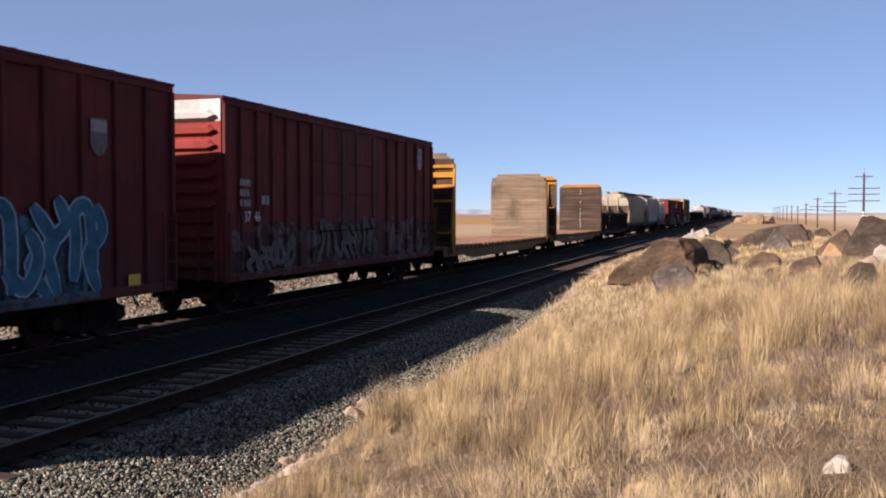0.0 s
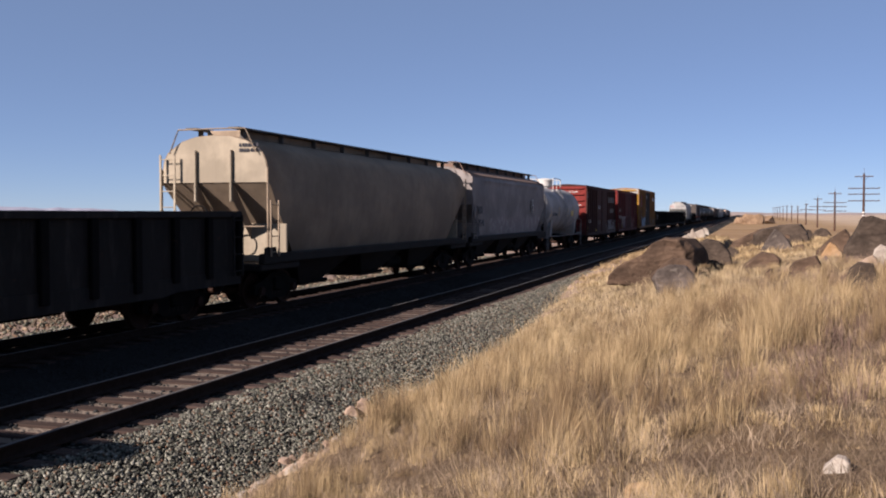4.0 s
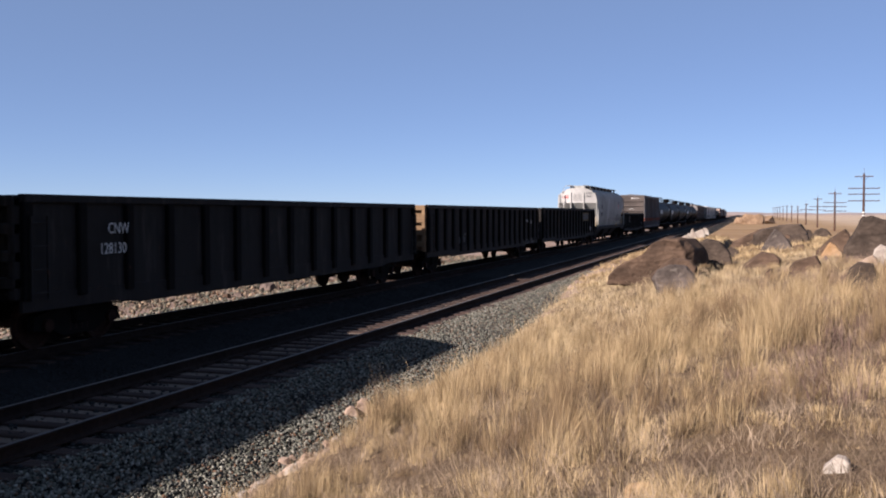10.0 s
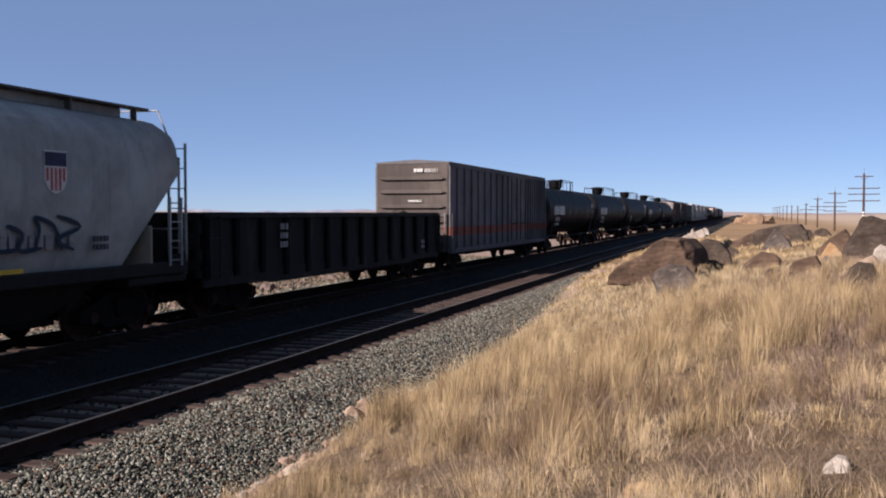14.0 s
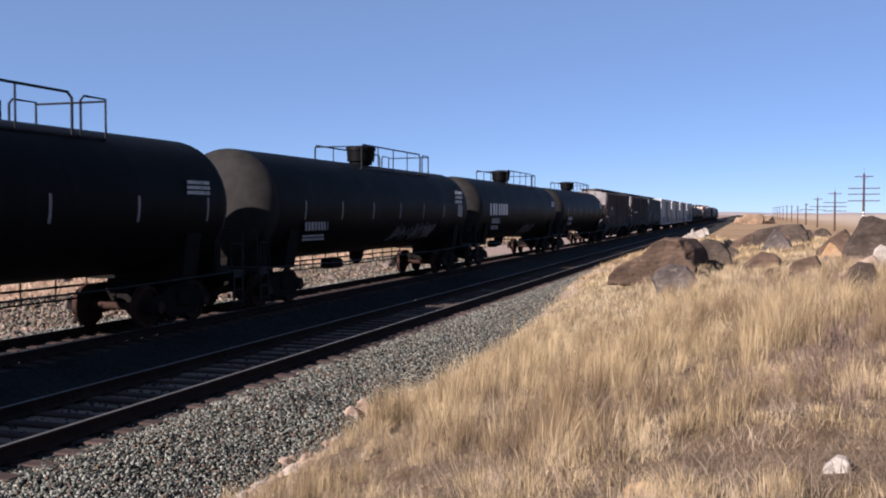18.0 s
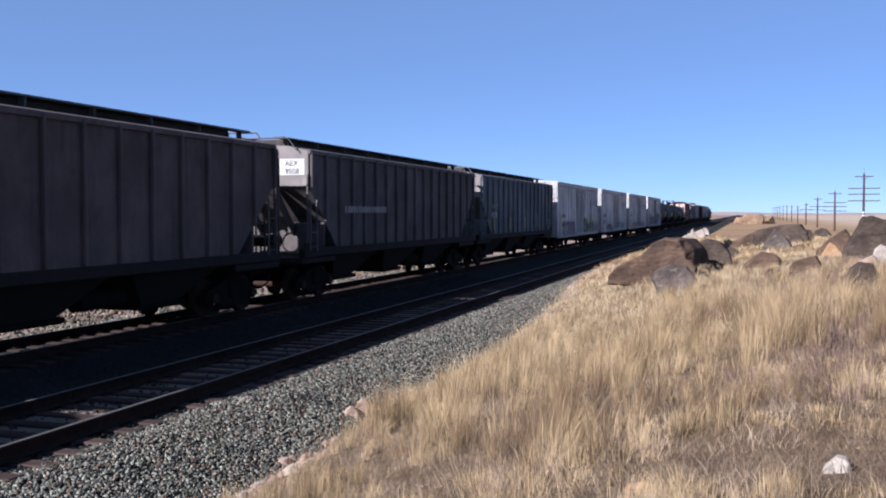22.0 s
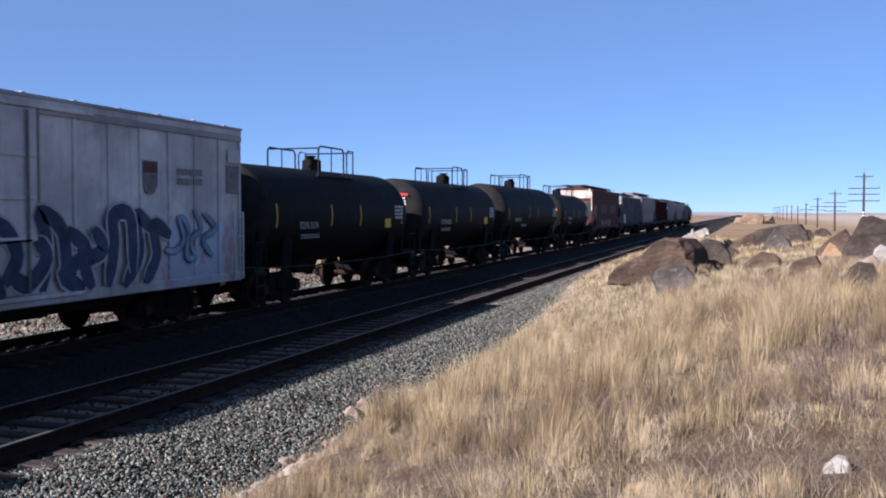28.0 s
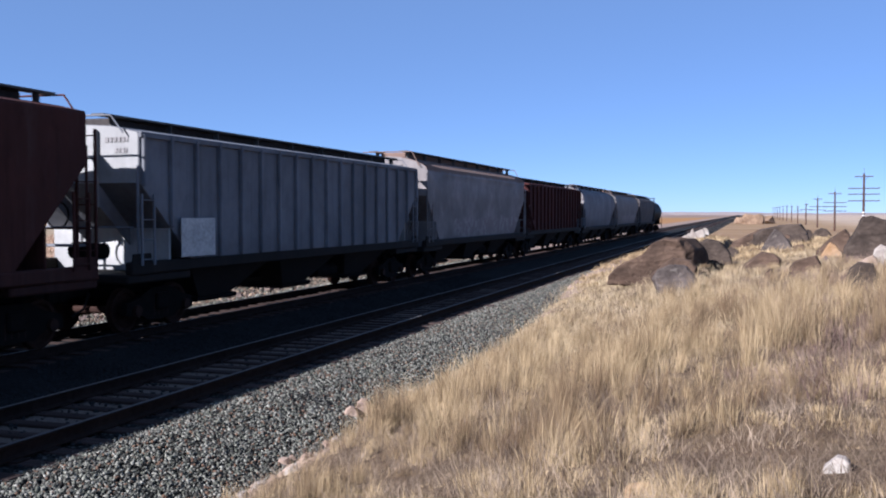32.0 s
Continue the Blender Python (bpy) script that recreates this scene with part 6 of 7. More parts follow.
MAT = {
    "maroon_a": paint("maroon paint", (0.1, 0.0235, 0.023), graffiti=[(-8, 5.2, 0.8, 2.3, [(0.03, 0.09, 0.14), (0.05, 0.15, 0.22), (0.025, 0.07, 0.11), (0.06, 0.12, 0.16)])], seed=1.0),
    "maroon_b": paint("faded maroon paint", (0.125, 0.03, 0.0275), dirt=0.6, chalk=0.4, graffiti=[(-7.3, 7.5, 0.95, 2.25, [(0.085, 0.068, 0.068), (0.05, 0.034, 0.034), (0.11, 0.098, 0.1), (0.033, 0.022, 0.022)])], seed=2.0),
    # strong low band here paints in the shade between neighbouring cars
    "red_end": paint("red end paint", (0.169, 0.0277, 0.0231), dirt=0.45, low_dirt_shade=0.85, seed=3.0),
    "sill": paint("rust-stained sill", (0.27, 0.165, 0.075), dirt=0.5, rust=0.5, low_dirt_shade=0.4, seed=52.0),
    "yellow": paint("yellow-orange car paint", (0.45, 0.19, 0.018), dirt=0.35, low_dirt_shade=0.75, seed=4.0),
    # bays and sills near black: the shade beneath the hoppers is in this colour
    "bay": paint("grimy shaded discharge bay steel", (0.013, 0.0115, 0.0105), dirt=0.4, rust=0.3, seed=54.0),
    # darker copy of the yellow for webs and stanchions: their shade is in the colour
    "web": paint("grimy shaded yellow-brown steel", (0.1, 0.0577, 0.027), dirt=0.5, rust=0.5, seed=53.0),
    "sign_yellow": paint("worn yellow sign paint", (0.095, 0.068, 0.026), dirt=0.5, rust=0.3, low_dirt_shade=0.1, seed=51.0),
    "deck": plain("brown deck boards", (0.175, 0.09, 0.058), 0.85, 4, 0.4),
    "gon_black": paint("black gondola paint", (0.0165, 0.0145, 0.0135), dirt=0.5, rust=0.5, low_dirt_shade=0.3, chalk=0.55, seed=5.0),
    "gon_brown": paint("brown-black gondola paint", (0.024, 0.0195, 0.0175), dirt=0.5, rust=0.5, low_dirt_shade=0.3, chalk=0.55, seed=6.0),
    # side posts, darker than the gondola sides
    "gon_post": paint("near-black post paint", (0.0045, 0.004, 0.004), dirt=0.3, rust=0.3, low_dirt_shade=0.15, chalk=0.12, seed=55.0, spec=0.05),
    "gon_end": paint("tan primer end", (0.239, 0.154, 0.0855), dirt=0.3, rust=0.3, low_dirt_shade=0.1, seed=7.0),
    "hop_tan": paint("tan hopper paint", (0.30, 0.23, 0.165), dirt=0.22, rust=0.1, low_dirt_shade=0.45, seed=8.0),
    "hop_grey": paint("grey hopper paint", (0.29, 0.265, 0.255), roof=(4.18, (0.14, 0.085, 0.06)), dirt=0.25, rust=0.12, low_dirt_shade=0.4, seed=9.0, graffiti=[(-4.5, 7.0, 1.5, 2.3, [(0.25, 0.23, 0.225), (0.205, 0.17, 0.168), (0.26, 0.24, 0.235), (0.19, 0.165, 0.165)])]),
    "hop_white": paint("off-white hopper paint", (0.36, 0.355, 0.33), dirt=0.25, rust=0.08, low_dirt_shade=0.4, seed=10.0),
    "tank_white": paint("off-white tank paint", (0.37, 0.355, 0.345), dirt=0.35, rust=0.08, low_dirt_shade=0.7, seed=11.0),
    "sp_brown": paint("boxcar brown paint", (0.05, 0.0205, 0.018), chalk=0.3, dirt=0.4, rust=0.2, seed=12.0, graffiti=[(2.6, 7.8, 0.8, 1.85, [(0.074, 0.037, 0.0296), (0.178, 0.163, 0.155), (0.0666, 0.0333, 0.0296), (0.222, 0.215, 0.207)])]),
    "sp_red": paint("mineral red paint", (0.0925, 0.0192, 0.02), dirt=0.3, rust=0.12, seed=13.0, graffiti=[(-5.3, -2.4, 1.0, 1.95, [(0.237, 0.207, 0.244), (0.2, 0.163, 0.2), (0.266, 0.244, 0.266), (0.0888, 0.0444, 0.0518)]), (2.6, 5.1, 0.9, 2.1, [(0.148, 0.0888, 0.0888), (0.185, 0.126, 0.126), (0.111, 0.0444, 0.0444)])]),
    "tbox_yellow": paint("ochre boxcar paint", (0.33, 0.183, 0.08), dirt=0.45, rust=0.15, low_dirt_shade=0.4, seed=14.0, graffiti=[(2.5, 8.9, 0.95, 1.85, [(0.222, 0.207, 0.192), (0.207, 0.118, 0.0444), (0.163, 0.148, 0.148), (0.222, 0.148, 0.074)])]),
    "tbox_door": paint("dark grey door paint", (0.0333, 0.034, 0.037), dirt=0.3, rust=0.15, seed=15.0),
    "tbox_end": paint("bright yellow end", (0.385, 0.208, 0.0185), dirt=0.25, low_dirt_shade=0.3, seed=16.0),
    "mw_grey": paint("grey boxcar paint", (0.163, 0.152, 0.155), dirt=0.3, rust=0.1, low_dirt_shade=0.35, seed=17.0, patches=[(-10, 10, 1.55, 1.95, (0.185, 0.0592, 0.0407))]),
    "mw_end": paint("brown-grey end", (0.0909, 0.0741, 0.0655), dirt=0.3, low_dirt_shade=0.2, seed=18.0),
    "tank_black": paint("black tank paint", (0.0035, 0.0035, 0.0038), spec=0.035, chalk=0.1, dirt=0.25, rust=0.05, rough=0.5, low_dirt_shade=0.35, seed=19.0),
    "tank_black2": paint("dull black tank paint", (0.0075, 0.0073, 0.0072), spec=0.035, chalk=0.12, dirt=0.3, rust=0.06, rough=0.55, low_dirt_shade=0.35, seed=20.0),
    "hop_brown": paint("dusty brown-grey hopper paint", (0.125, 0.097, 0.09), chalk=0.35, dirt=0.5, rust=0.25, low_dirt_shade=0.45, seed=21.0),
    "hop_dim": paint("dim grey hopper paint", (0.115, 0.1, 0.096), dirt=0.5, rust=0.15, low_dirt_shade=0.45, seed=22.0),
    "hop_blue": paint("streaked blue-grey hopper paint", (0.17, 0.185, 0.195), dirt=0.7, rust=0.1, low_dirt_shade=0.35, seed=23.0),
    "hop_light": paint("light grey hopper paint", (0.237, 0.237, 0.252), dirt=0.35, rust=0.08, low_dirt_shade=0.4, seed=24.0),
    "hop_red": paint("dark red hopper paint", (0.0555, 0.0178, 0.0163), dirt=0.4, rust=0.2, low_dirt_shade=0.4, seed=25.0),
    "soo": paint("faded red hopper paint", (0.058, 0.021, 0.0165), chalk=0.4, dirt=0.5, rust=0.7, low_dirt_shade=0.35, seed=26.0, graffiti=[(-3.6, 2.6, 1.4, 1.95, [(0.118, 0.037, 0.0296), (0.148, 0.126, 0.0592), (0.111, 0.037, 0.0296), (0.222, 0.2, 0.104)])]),
    "soo_end": stained("rust-stained white end", (0.46, 0.37, 0.31), (0.2, 0.075, 0.035)),
}
for i, (tones) in enumerate([
        [(0.333, 0.311, 0.34), (0.163, 0.074, 0.104), (0.222, 0.148, 0.185), (0.0888, 0.0592, 0.0814)],
        [(0.126, 0.222, 0.074), (0.163, 0.281, 0.0666), (0.192, 0.0962, 0.0888), (0.0592, 0.0518, 0.0592)],
        [(0.333, 0.318, 0.333), (0.222, 0.163, 0.185), (0.296, 0.259, 0.274), (0.148, 0.111, 0.118)],
        [(0.5, 0.5, 0.54), (0.3, 0.36, 0.44), (0.4, 0.26, 0.27), (0.36, 0.4, 0.48)]]):
    span = [(-6.6, -1.6, 0.9, 2.0), (-5.4, -1.5, 0.9, 1.6), (-5.0, 7.0, 0.95, 1.6), (5.2, 8.2, 0.85, 2.3)][i]
    more = [[(6.0, 8.2, 1.0, 1.9, [(0.311, 0.281, 0.296), (0.074, 0.0666, 0.074), (0.296, 0.274, 0.296), (0.148, 0.074, 0.0888)])], [(2.2, 6.5, 1.1, 1.7, [(0.37, 0.355, 0.37), (0.148, 0.111, 0.133), (0.37, 0.355, 0.37), (0.0888, 0.074, 0.0888)])], [], []][i]
    MAT["reefer_%d" % i] = paint("white reefer paint", (0.70, 0.665, 0.625), dirt=0.36, rust=0.12, low_dirt_shade=0.45, seed=30.0 + i * 1.7, graffiti=[(*span, tones)] + more)
# end tones raised above the side paints to carry the sun on the ends
MAT["end_tan"] = paint("sunlit tan end paint", (0.4, 0.339, 0.254), dirt=0.2, low_dirt_shade=0.2, seed=41.0)
MAT["end_white"] = paint("white paint lifted for sunlit ends", (0.462, 0.447, 0.424), dirt=0.2, low_dirt_shade=0.2, seed=42.0)
MAT["end_grey"] = paint("light grey paint lifted for sunlit ends", (0.277, 0.246, 0.231), dirt=0.3, low_dirt_shade=0.2, seed=43.0)
MAT["reefer_end"] = paint("white reefer end", (0.447, 0.431, 0.424), dirt=0.15, rust=0.05, low_dirt_shade=0.2, seed=40.0)

# ---------------------------------------------------------------- the train, from its head
# two maroon high boxcars
c, half, h = boxcar(2.0, 17.4, 5.3, "maroon high boxcar with a blue sprayed piece low on its side", MAT["maroon_a"], ribs=6, doors=(-1.5, 1.9))
shield(c, "side", (h + 0.03, 5.28, 3.9), 0.48, 0.7, ("dim_mark", "grey_mark"))
sprayed_piece(c, h + 0.09, -0.6, 5.5, 0.98, 2.7, 6, M["spray_blue"], M["spray_ice"], 3, 0.26, 0.04, M["spray_deep"])
part("placard", Geo().box(h + 0.062, h + 0.068, 6.08, 6.46, 1.04, 1.28), M["yellow_mark"], c)
c, half, h = boxcar(19.4, 34.6, 5.3, "maroon high boxcar with a white-topped red end and grey sprayed writing", MAT["maroon_b"], end=MAT["red_end"], ribs=6, doors=(-2.9, 1.9), end_rows=[1.3 + 0.345 * i for i in range(11)], end_tall=0.3, end_top=(4.62, MAT["end_white"]))
part("end_stripe", Geo().box(-h + 0.02, h - 0.02, -half - 0.032, -half - 0.028, 4.62, 5.13), MAT["end_white"], c, "chalky white band at the top of the end")
lettering("37  46", c, M["white_mark"], 0.36, "side", (h + 0.089, -6.75, 2.28), squash=0.85)
bars(c, M["grey_mark"], "side", (h + 0.089, -6.95, 2.65), 0.5, 0.65, 3, seed=4)
bars(c, M["grey_mark"], "side", (h + 0.089, -5.9, 2.7), 0.4, 0.22, 1, seed=5)
sprayed_piece(c, h + 0.088, -6.6, -4.2, 1.0, 1.75, 4, M["spray_dust"], M["dim_mark"], 4, 0.09, 0.03)
sprayed_piece(c, h + 0.12, -2.6, 1.6, 1.1, 2.3, 4, M["spray_dust"], M["dim_mark"], 9, 0.13, 0.03)
shield(c, "side", (h + 0.03, 6.17, 4.45), 0.45, 0.78, ("white_mark", "grey_mark"))

# two bulkhead flats
c, half, h = bulkhead_flat(36.4, 56.58, "yellow bulkhead flatcar with weathered plank bulkheads and a bare deck", MAT["yellow"], M["plank"], 27, 0, top1=4.97, top2=4.85)
lettering("813257", c, M["dark_mark"], 0.2, "end", (-0.3, -half + 0.6, 3.97), squash=0.9)
c, half, h = bulkhead_flat(57.95, 78.5, "yellow bulkhead flatcar with dark plank bulkheads and yellow caps", MAT["yellow"], M["plank_dark"], 13, 1, top1=4.58, top2=4.64)
bars(c, M["grey_mark"], "side", (h + 0.004, -4.0, 0.72), 1.6, 0.2, 1, seed=7)
for z0, z1 in ((1.3, 2.05), (2.12, 2.6), (2.75, 2.95), (3.3, 3.52), (4.05, 4.42)):
    part("chalk_mark", Geo().box(0.0, 0.022, half - 0.9, half - 0.887, z0, z1), M["white_mark"], c)

# black gondola
c, half, h = gondola(79.7, 95.8, "empty black steel gondola with an orange placard", MAT["gon_black"], top=2.5, ribs=12)
lettering("201", c, M["grey_mark"], 0.34, "side", (h + 0.104, -4.9, 1.78), squash=0.85)
bars(c, M["grey_mark"], "side", (h + 0.104, -5.0, 2.12), 0.7, 0.2, 1, seed=8)
part("placard", Geo().box(h + 0.104, h + 0.11, -7.0, -6.4, 1.2, 1.45), M["orange_mark"], c)

# two grey hoppers
c, half, W, low, eave = hopper(97.2, 114.6, "tan-grey round-sided covered hopper", MAT["hop_tan"], ROUND, end_drop=0.75, slope=1.8, lift=0.05, end_mat=MAT["end_tan"], bulk_mat=MAT["end_tan"])
bars(c, M["dark_mark"], "end", (0.75, -half - 0.03, 4.05), 0.6, 0.22, 2, seed=9)
c, half, W, low, eave = hopper(115.9, 131.3, "grey covered hopper with faint sprayed writing", MAT["hop_grey"], SHOULDER, end_drop=1.3, slope=1.8, lift=0.2, end_mat=MAT["end_grey"])
lettering("89246", c, M["dark_mark"], 0.46, "side", (W + 0.004, -6.95, 1.9), squash=0.9)
bars(c, M["dark_mark"], "side", (W + 0.004, -6.76, 2.46), 0.55, 0.34, 1, seed=10)
shield(c, "side", (W + 0.005, 4.3, 2.87), 0.5, 0.75, ("white_mark", "grey_mark"))

# off-white tank car
c, half, R, zc = tank_car(133.0, 144.9, "off-white tank car with white railings round its dome", MAT["tank_white"], R=1.47, zc=2.72, head=0.75, platform=(-1.4, 1.1), rail_h=0.85, dome=0.5, dome_h=0.6, rail_mat=M["white_part"], side_rail=True, deck_at=0.0, ladder_at=-0.45, ladder_mat=MAT["tank_white"])
lettering("TILX 110610", c, M["dark_mark"], 0.3, "side", (R + 0.005, -4.5, 2.32), squash=0.85)
strips(c, R, zc, [-5.0, -2.4, 0.7, 2.75], lo=-0.3, hi=0.1)
part("placard", Geo().box(R + 0.005, R + 0.012, 1.9, 2.55, 2.3, 2.65), M["yellow_mark"], c)

# two brown boxcars
c, half, h = boxcar(146.7, 162.5, 4.68, "brown boxcar with double corrugated doors and sprayed writing", MAT["sp_brown"], end=MAT["red_end"], ribs=5, doors=(-3.1, 2.2), door_style="corrugated", zb=0.85)
lettering("S  P", c, M["dim_mark"], 0.34, "side", (h + 0.089, -6.95, 2.3), squash=0.9)
lettering("246 250", c, M["white_mark"], 0.36, "side", (h + 0.089, -7.35, 1.78), squash=0.95)
sprayed_piece(c, h + 0.089, 3.2, 7.2, 0.95, 1.95, 3, M["spray_pale"], M["spray_dust"], 21, 0.07, 0.02)
sprayed_piece(c, h + 0.012, -7.65, -7.1, 3.2, 4.2, 1, M["spray_pale"], M["spray_dust"], 22, 0.07, 0.02)
sprayed_piece(c, h + 0.115, -2.75, -1.2, 1.55, 1.85, 3, M["dim_mark"], M["spray_dust"], 23, 0.04, 0.01)
sprayed_piece(c, h + 0.115, -2.8, -1.5, 2.75, 3.05, 3, M["spray_pale"], M["spray_dust"], 24, 0.04, 0.01)
bars(c, M["dim_mark"], "side", (h + 0.089, 3.2, 3.4), 3.4, 0.45, 1, name="faded_name", seed=12)
bars(c, M["dim_mark"], "side", (h + 0.089, 4.15, 2.52), 2.3, 0.36, 1, name="faded_name", seed=13)
lettering("246250", c, M["white_mark"], 0.24, "end", (0.25, -half - 0.1, 4.02), squash=0.95)
bars(c, M["white_mark"], "end", (-1.0, -half - 0.1, 2.98), 2.2, 0.16, 1, seed=14)
for y in (-7.55, -3.6):
    part("reflector", Geo().box(h + 0.06, h + 0.066, y, y + 0.22 if y < -7 else y + 0.4, 1.1, 1.5 if y < -7 else 1.2), M["yellow_mark"], c)
c, half, h = boxcar(164.4, 180.2, 4.75, "red boxcar with a plug door and lilac sprayed patches", MAT["sp_red"], end=MAT["red_end"], ribs=4, doors=(-2.76, 2.24), zb=0.85)
lettering("SP", c, M["white_mark"], 0.46, "side", (h + 0.089, -6.9, 2.6), squash=0.95)
lettering("253 020", c, M["white_mark"], 0.44, "side", (h + 0.089, -6.9, 2.0), squash=0.95)
sprayed_piece(c, h + 0.089, -5.1, -2.5, 1.75, 2.15, 3, M["spray_pale"], M["spray_dust"], 25, 0.06, 0.02)
bars(c, M["grey_mark"], "side", (h + 0.066, -5.5, 2.6), 0.35, 0.45, 2, seed=16)
lettering("253020", c, M["white_mark"], 0.22, "end", (0.35, -half - 0.1, 4.1), squash=0.95)
for y, z0, z1 in ((-7.7, 0.95, 1.9), (-5.0, 1.1, 1.6), (0.1, 1.1, 1.5)):
    part("reflector", Geo().box(h + 0.062, h + 0.068, y, y + 0.1, z0, z1), M["yellow_mark"], c)

# long ochre boxcar
c, half, h = boxcar(182.1, 200.7, 5.29, "long ochre boxcar with dark grey double doors and blue spray paint", MAT["tbox_yellow"], end=MAT["tbox_end"], ribs=7, doors=(-2.5, 2.31), door_mat=MAT["tbox_door"], zb=0.9)
part("end_stripe", Geo().box(-h + 0.02, h - 0.02, -half - 0.032, -half - 0.028, 4.62, 5.12), MAT["end_white"], c, "chalky white band at the top of the end")
for k, (sgn, m, x) in enumerate(((1, "emblem_red", 0.096), (-1, "emblem_red", 0.1), (1, "emblem_blue", 0.088), (-1, "emblem_blue", 0.09))):
    w = 0.12 if m == "emblem_red" else 0.23
    y0, z0 = -6.87, 3.9
    prof = [(y0 - 0.5 - w, z0 - sgn * 0.62), (y0 - 0.5 + w, z0 - sgn * 0.62), (y0 + 0.5 + w, z0 + sgn * 0.62), (y0 + 0.5 - w, z0 + sgn * 0.62)]
    part("emblem_bar", Geo().prism_x(prof, h + x, h + x + 0.003), M[m], c)
sprayed_piece(c, h + 0.09, -6.5, -2.75, 0.98, 2.0, 5, M["spray_ice"], M["spray_blue"], 7, 0.2, 0.06, M["spray_pale"])
lettering("TB  OX", c, M["dark_mark"], 0.42, "side", (h + 0.088, -7.62, 2.5), squash=0.95)
lettering("G 70 57 3", c, M["dark_mark"], 0.4, "side", (h + 0.088, -8.2, 2.1), squash=1.0)
bars(c, M["white_mark"], "side", (h + 0.089, 5.5, 4.0), 2.3, 0.42, 1, name="brand_bar", seed=18)
bars(c, M["white_mark"], "side", (h + 0.1, -1.9, 4.2), 0.95, 0.36, 3, seed=19)
bars(c, M["white_mark"], "side", (h + 0.1, -1.6, 2.75), 0.8, 0.12, 1, seed=20)
for y in (-8.6, -4.6):
    part("reflector", Geo().box(h + 0.062, h + 0.068, y, y + 0.5, 1.25, 1.45), M["yellow_mark"], c)

# three long gondolas
c, half, h = gondola(202.0, 221.6, "long black gondola with pale lettering", MAT["gon_black"], top=2.78, ribs=14)
lettering("CNW", c, M["white_mark"], 0.3, "side", (h + 0.104, -7.65, 2.1), squash=0.85)
lettering("128130", c, M["white_mark"], 0.3, "side", (h + 0.104, -7.9, 1.72), squash=0.9)
c, half, h = gondola(223.1, 242.8, "long brown-black gondola with a tan end", MAT["gon_brown"], top=2.78, ribs=18, end_mat=MAT["gon_end"])
scrawl(c, h + 0.008, 1.45, -5.6, -4.9, 1.2, 1.7, 21, M["dim_mark"])
for k, (y0, y1, z0, z1) in enumerate(((7.1, 7.6, 1.97, 2.16), (8.18, 8.85, 1.9, 2.1))):
    scrawl(c, h + 0.008, (z0 + z1) / 2, y0, y1, z0, z1, 81 + k, M["grey_mark"])
bars(c, M["dim_mark"], "side", (h + 0.004, 8.56, 1.44), 0.4, 0.24, 3, seed=22)
bars(c, M["dim_mark"], "side", (h + 0.032, 8.22, 0.84), 0.7, 0.26, 2, seed=24)
for y, z0, z1 in ((9.02, 0.86, 1.7), (6.52, 0.84, 1.22)):
    part("reflector", Geo().box(h + 0.03, h + 0.036, y - 0.04, y + 0.04, z0, z1), MAT["sign_yellow"], c, "worn yellow reflector strip")
g = Geo()
for y0, y1, z0, z1 in ((7.0, 7.42, 0.83, 0.845), (7.0, 7.42, 1.04, 1.055), (7.0, 7.015, 0.83, 1.055), (7.405, 7.42, 0.83, 1.055)):
    g.box(h + 0.031, h + 0.035, y0, y1, z0, z1)
part("stencil_box", g, M["grey_mark"], c)
c, half, h = gondola(244.2, 263.8, "long black gondola with a yellow sign panel near one end", MAT["gon_black"], top=2.8, ribs=17)
panel = part("sign_panel", Geo().box(h + 0.1, h + 0.104, 4.2, 6.8, 1.94, 2.53), MAT["sign_yellow"], c, "worn tan sign panel")
bars(panel, M["dark_mark"], "side", (h + 0.106, 4.45, 2.04), 2.1, 0.38, 1, name="sign_bar", seed=23)
part("stencil", Geo().box(h + 0.1, h + 0.104, 7.37, 7.9, 1.19, 1.5), M["grey_mark"], c)

# off-white hopper
c, half, W, low, eave = hopper(265.3, 282.2, "off-white round-sided covered hopper with dark lettering", MAT["hop_white"], ROUND, end_drop=0.75, slope=1.7, lift=0.1, end_mat=MAT["end_white"], bulk_mat=MAT["end_tan"])
lettering("CMO", c, M["dark_mark"], 0.5, "side", (W + 0.004, -6.3, 2.86), squash=0.9)
lettering("10439", c, M["dark_mark"], 0.5, "side", (W + 0.004, -6.4, 2.25), squash=0.85)
lettering("CMO", c, M["dark_mark"], 0.24, "end", (0.66, -half - 0.02, 4.02), squash=0.95)
lettering("10439", c, M["dark_mark"], 0.24, "end", (0.66, -half - 0.02, 3.78), squash=0.9)
bars(c, M["grey_mark"], "end", (-0.35, -half - 0.02, 3.5), 0.7, 0.5, 6, seed=24, gap=1.6)
bars(c, M["red_mark"], "end", (-1.2, -half - 0.02, 3.7), 0.5, 0.22, 3, seed=25, gap=0.8)
bars(c, M["grey_mark"], "side", (W - 0.04, -1.8, 1.86), 7.0, 0.24, 1, seed=26)
shield(c, "side", (W + 0.005, 4.65, 3.2), 0.58, 0.76, ("white_mark", "emblem_navy"), "emblem_red")
sprayed_piece(c, W - 0.01, 3.0, 5.3, 1.75, 2.4, 2, M["spray_deep"], M["spray_deep"], 33, 0.07, 0.005)
bars(c, M["dark_mark"], "side", (W - 0.02, 5.65, 1.8), 0.45, 0.26, 2, seed=72)
part("reflector", Geo().box(W - 0.05, W - 0.045, 3.0, 3.9, 1.47, 1.55), M["yellow_mark"], c)

# short gondola
c, half, h = gondola(283.2, 300.0, "black gondola with chalky scrawls", MAT["gon_black"], top=2.48, ribs=13)
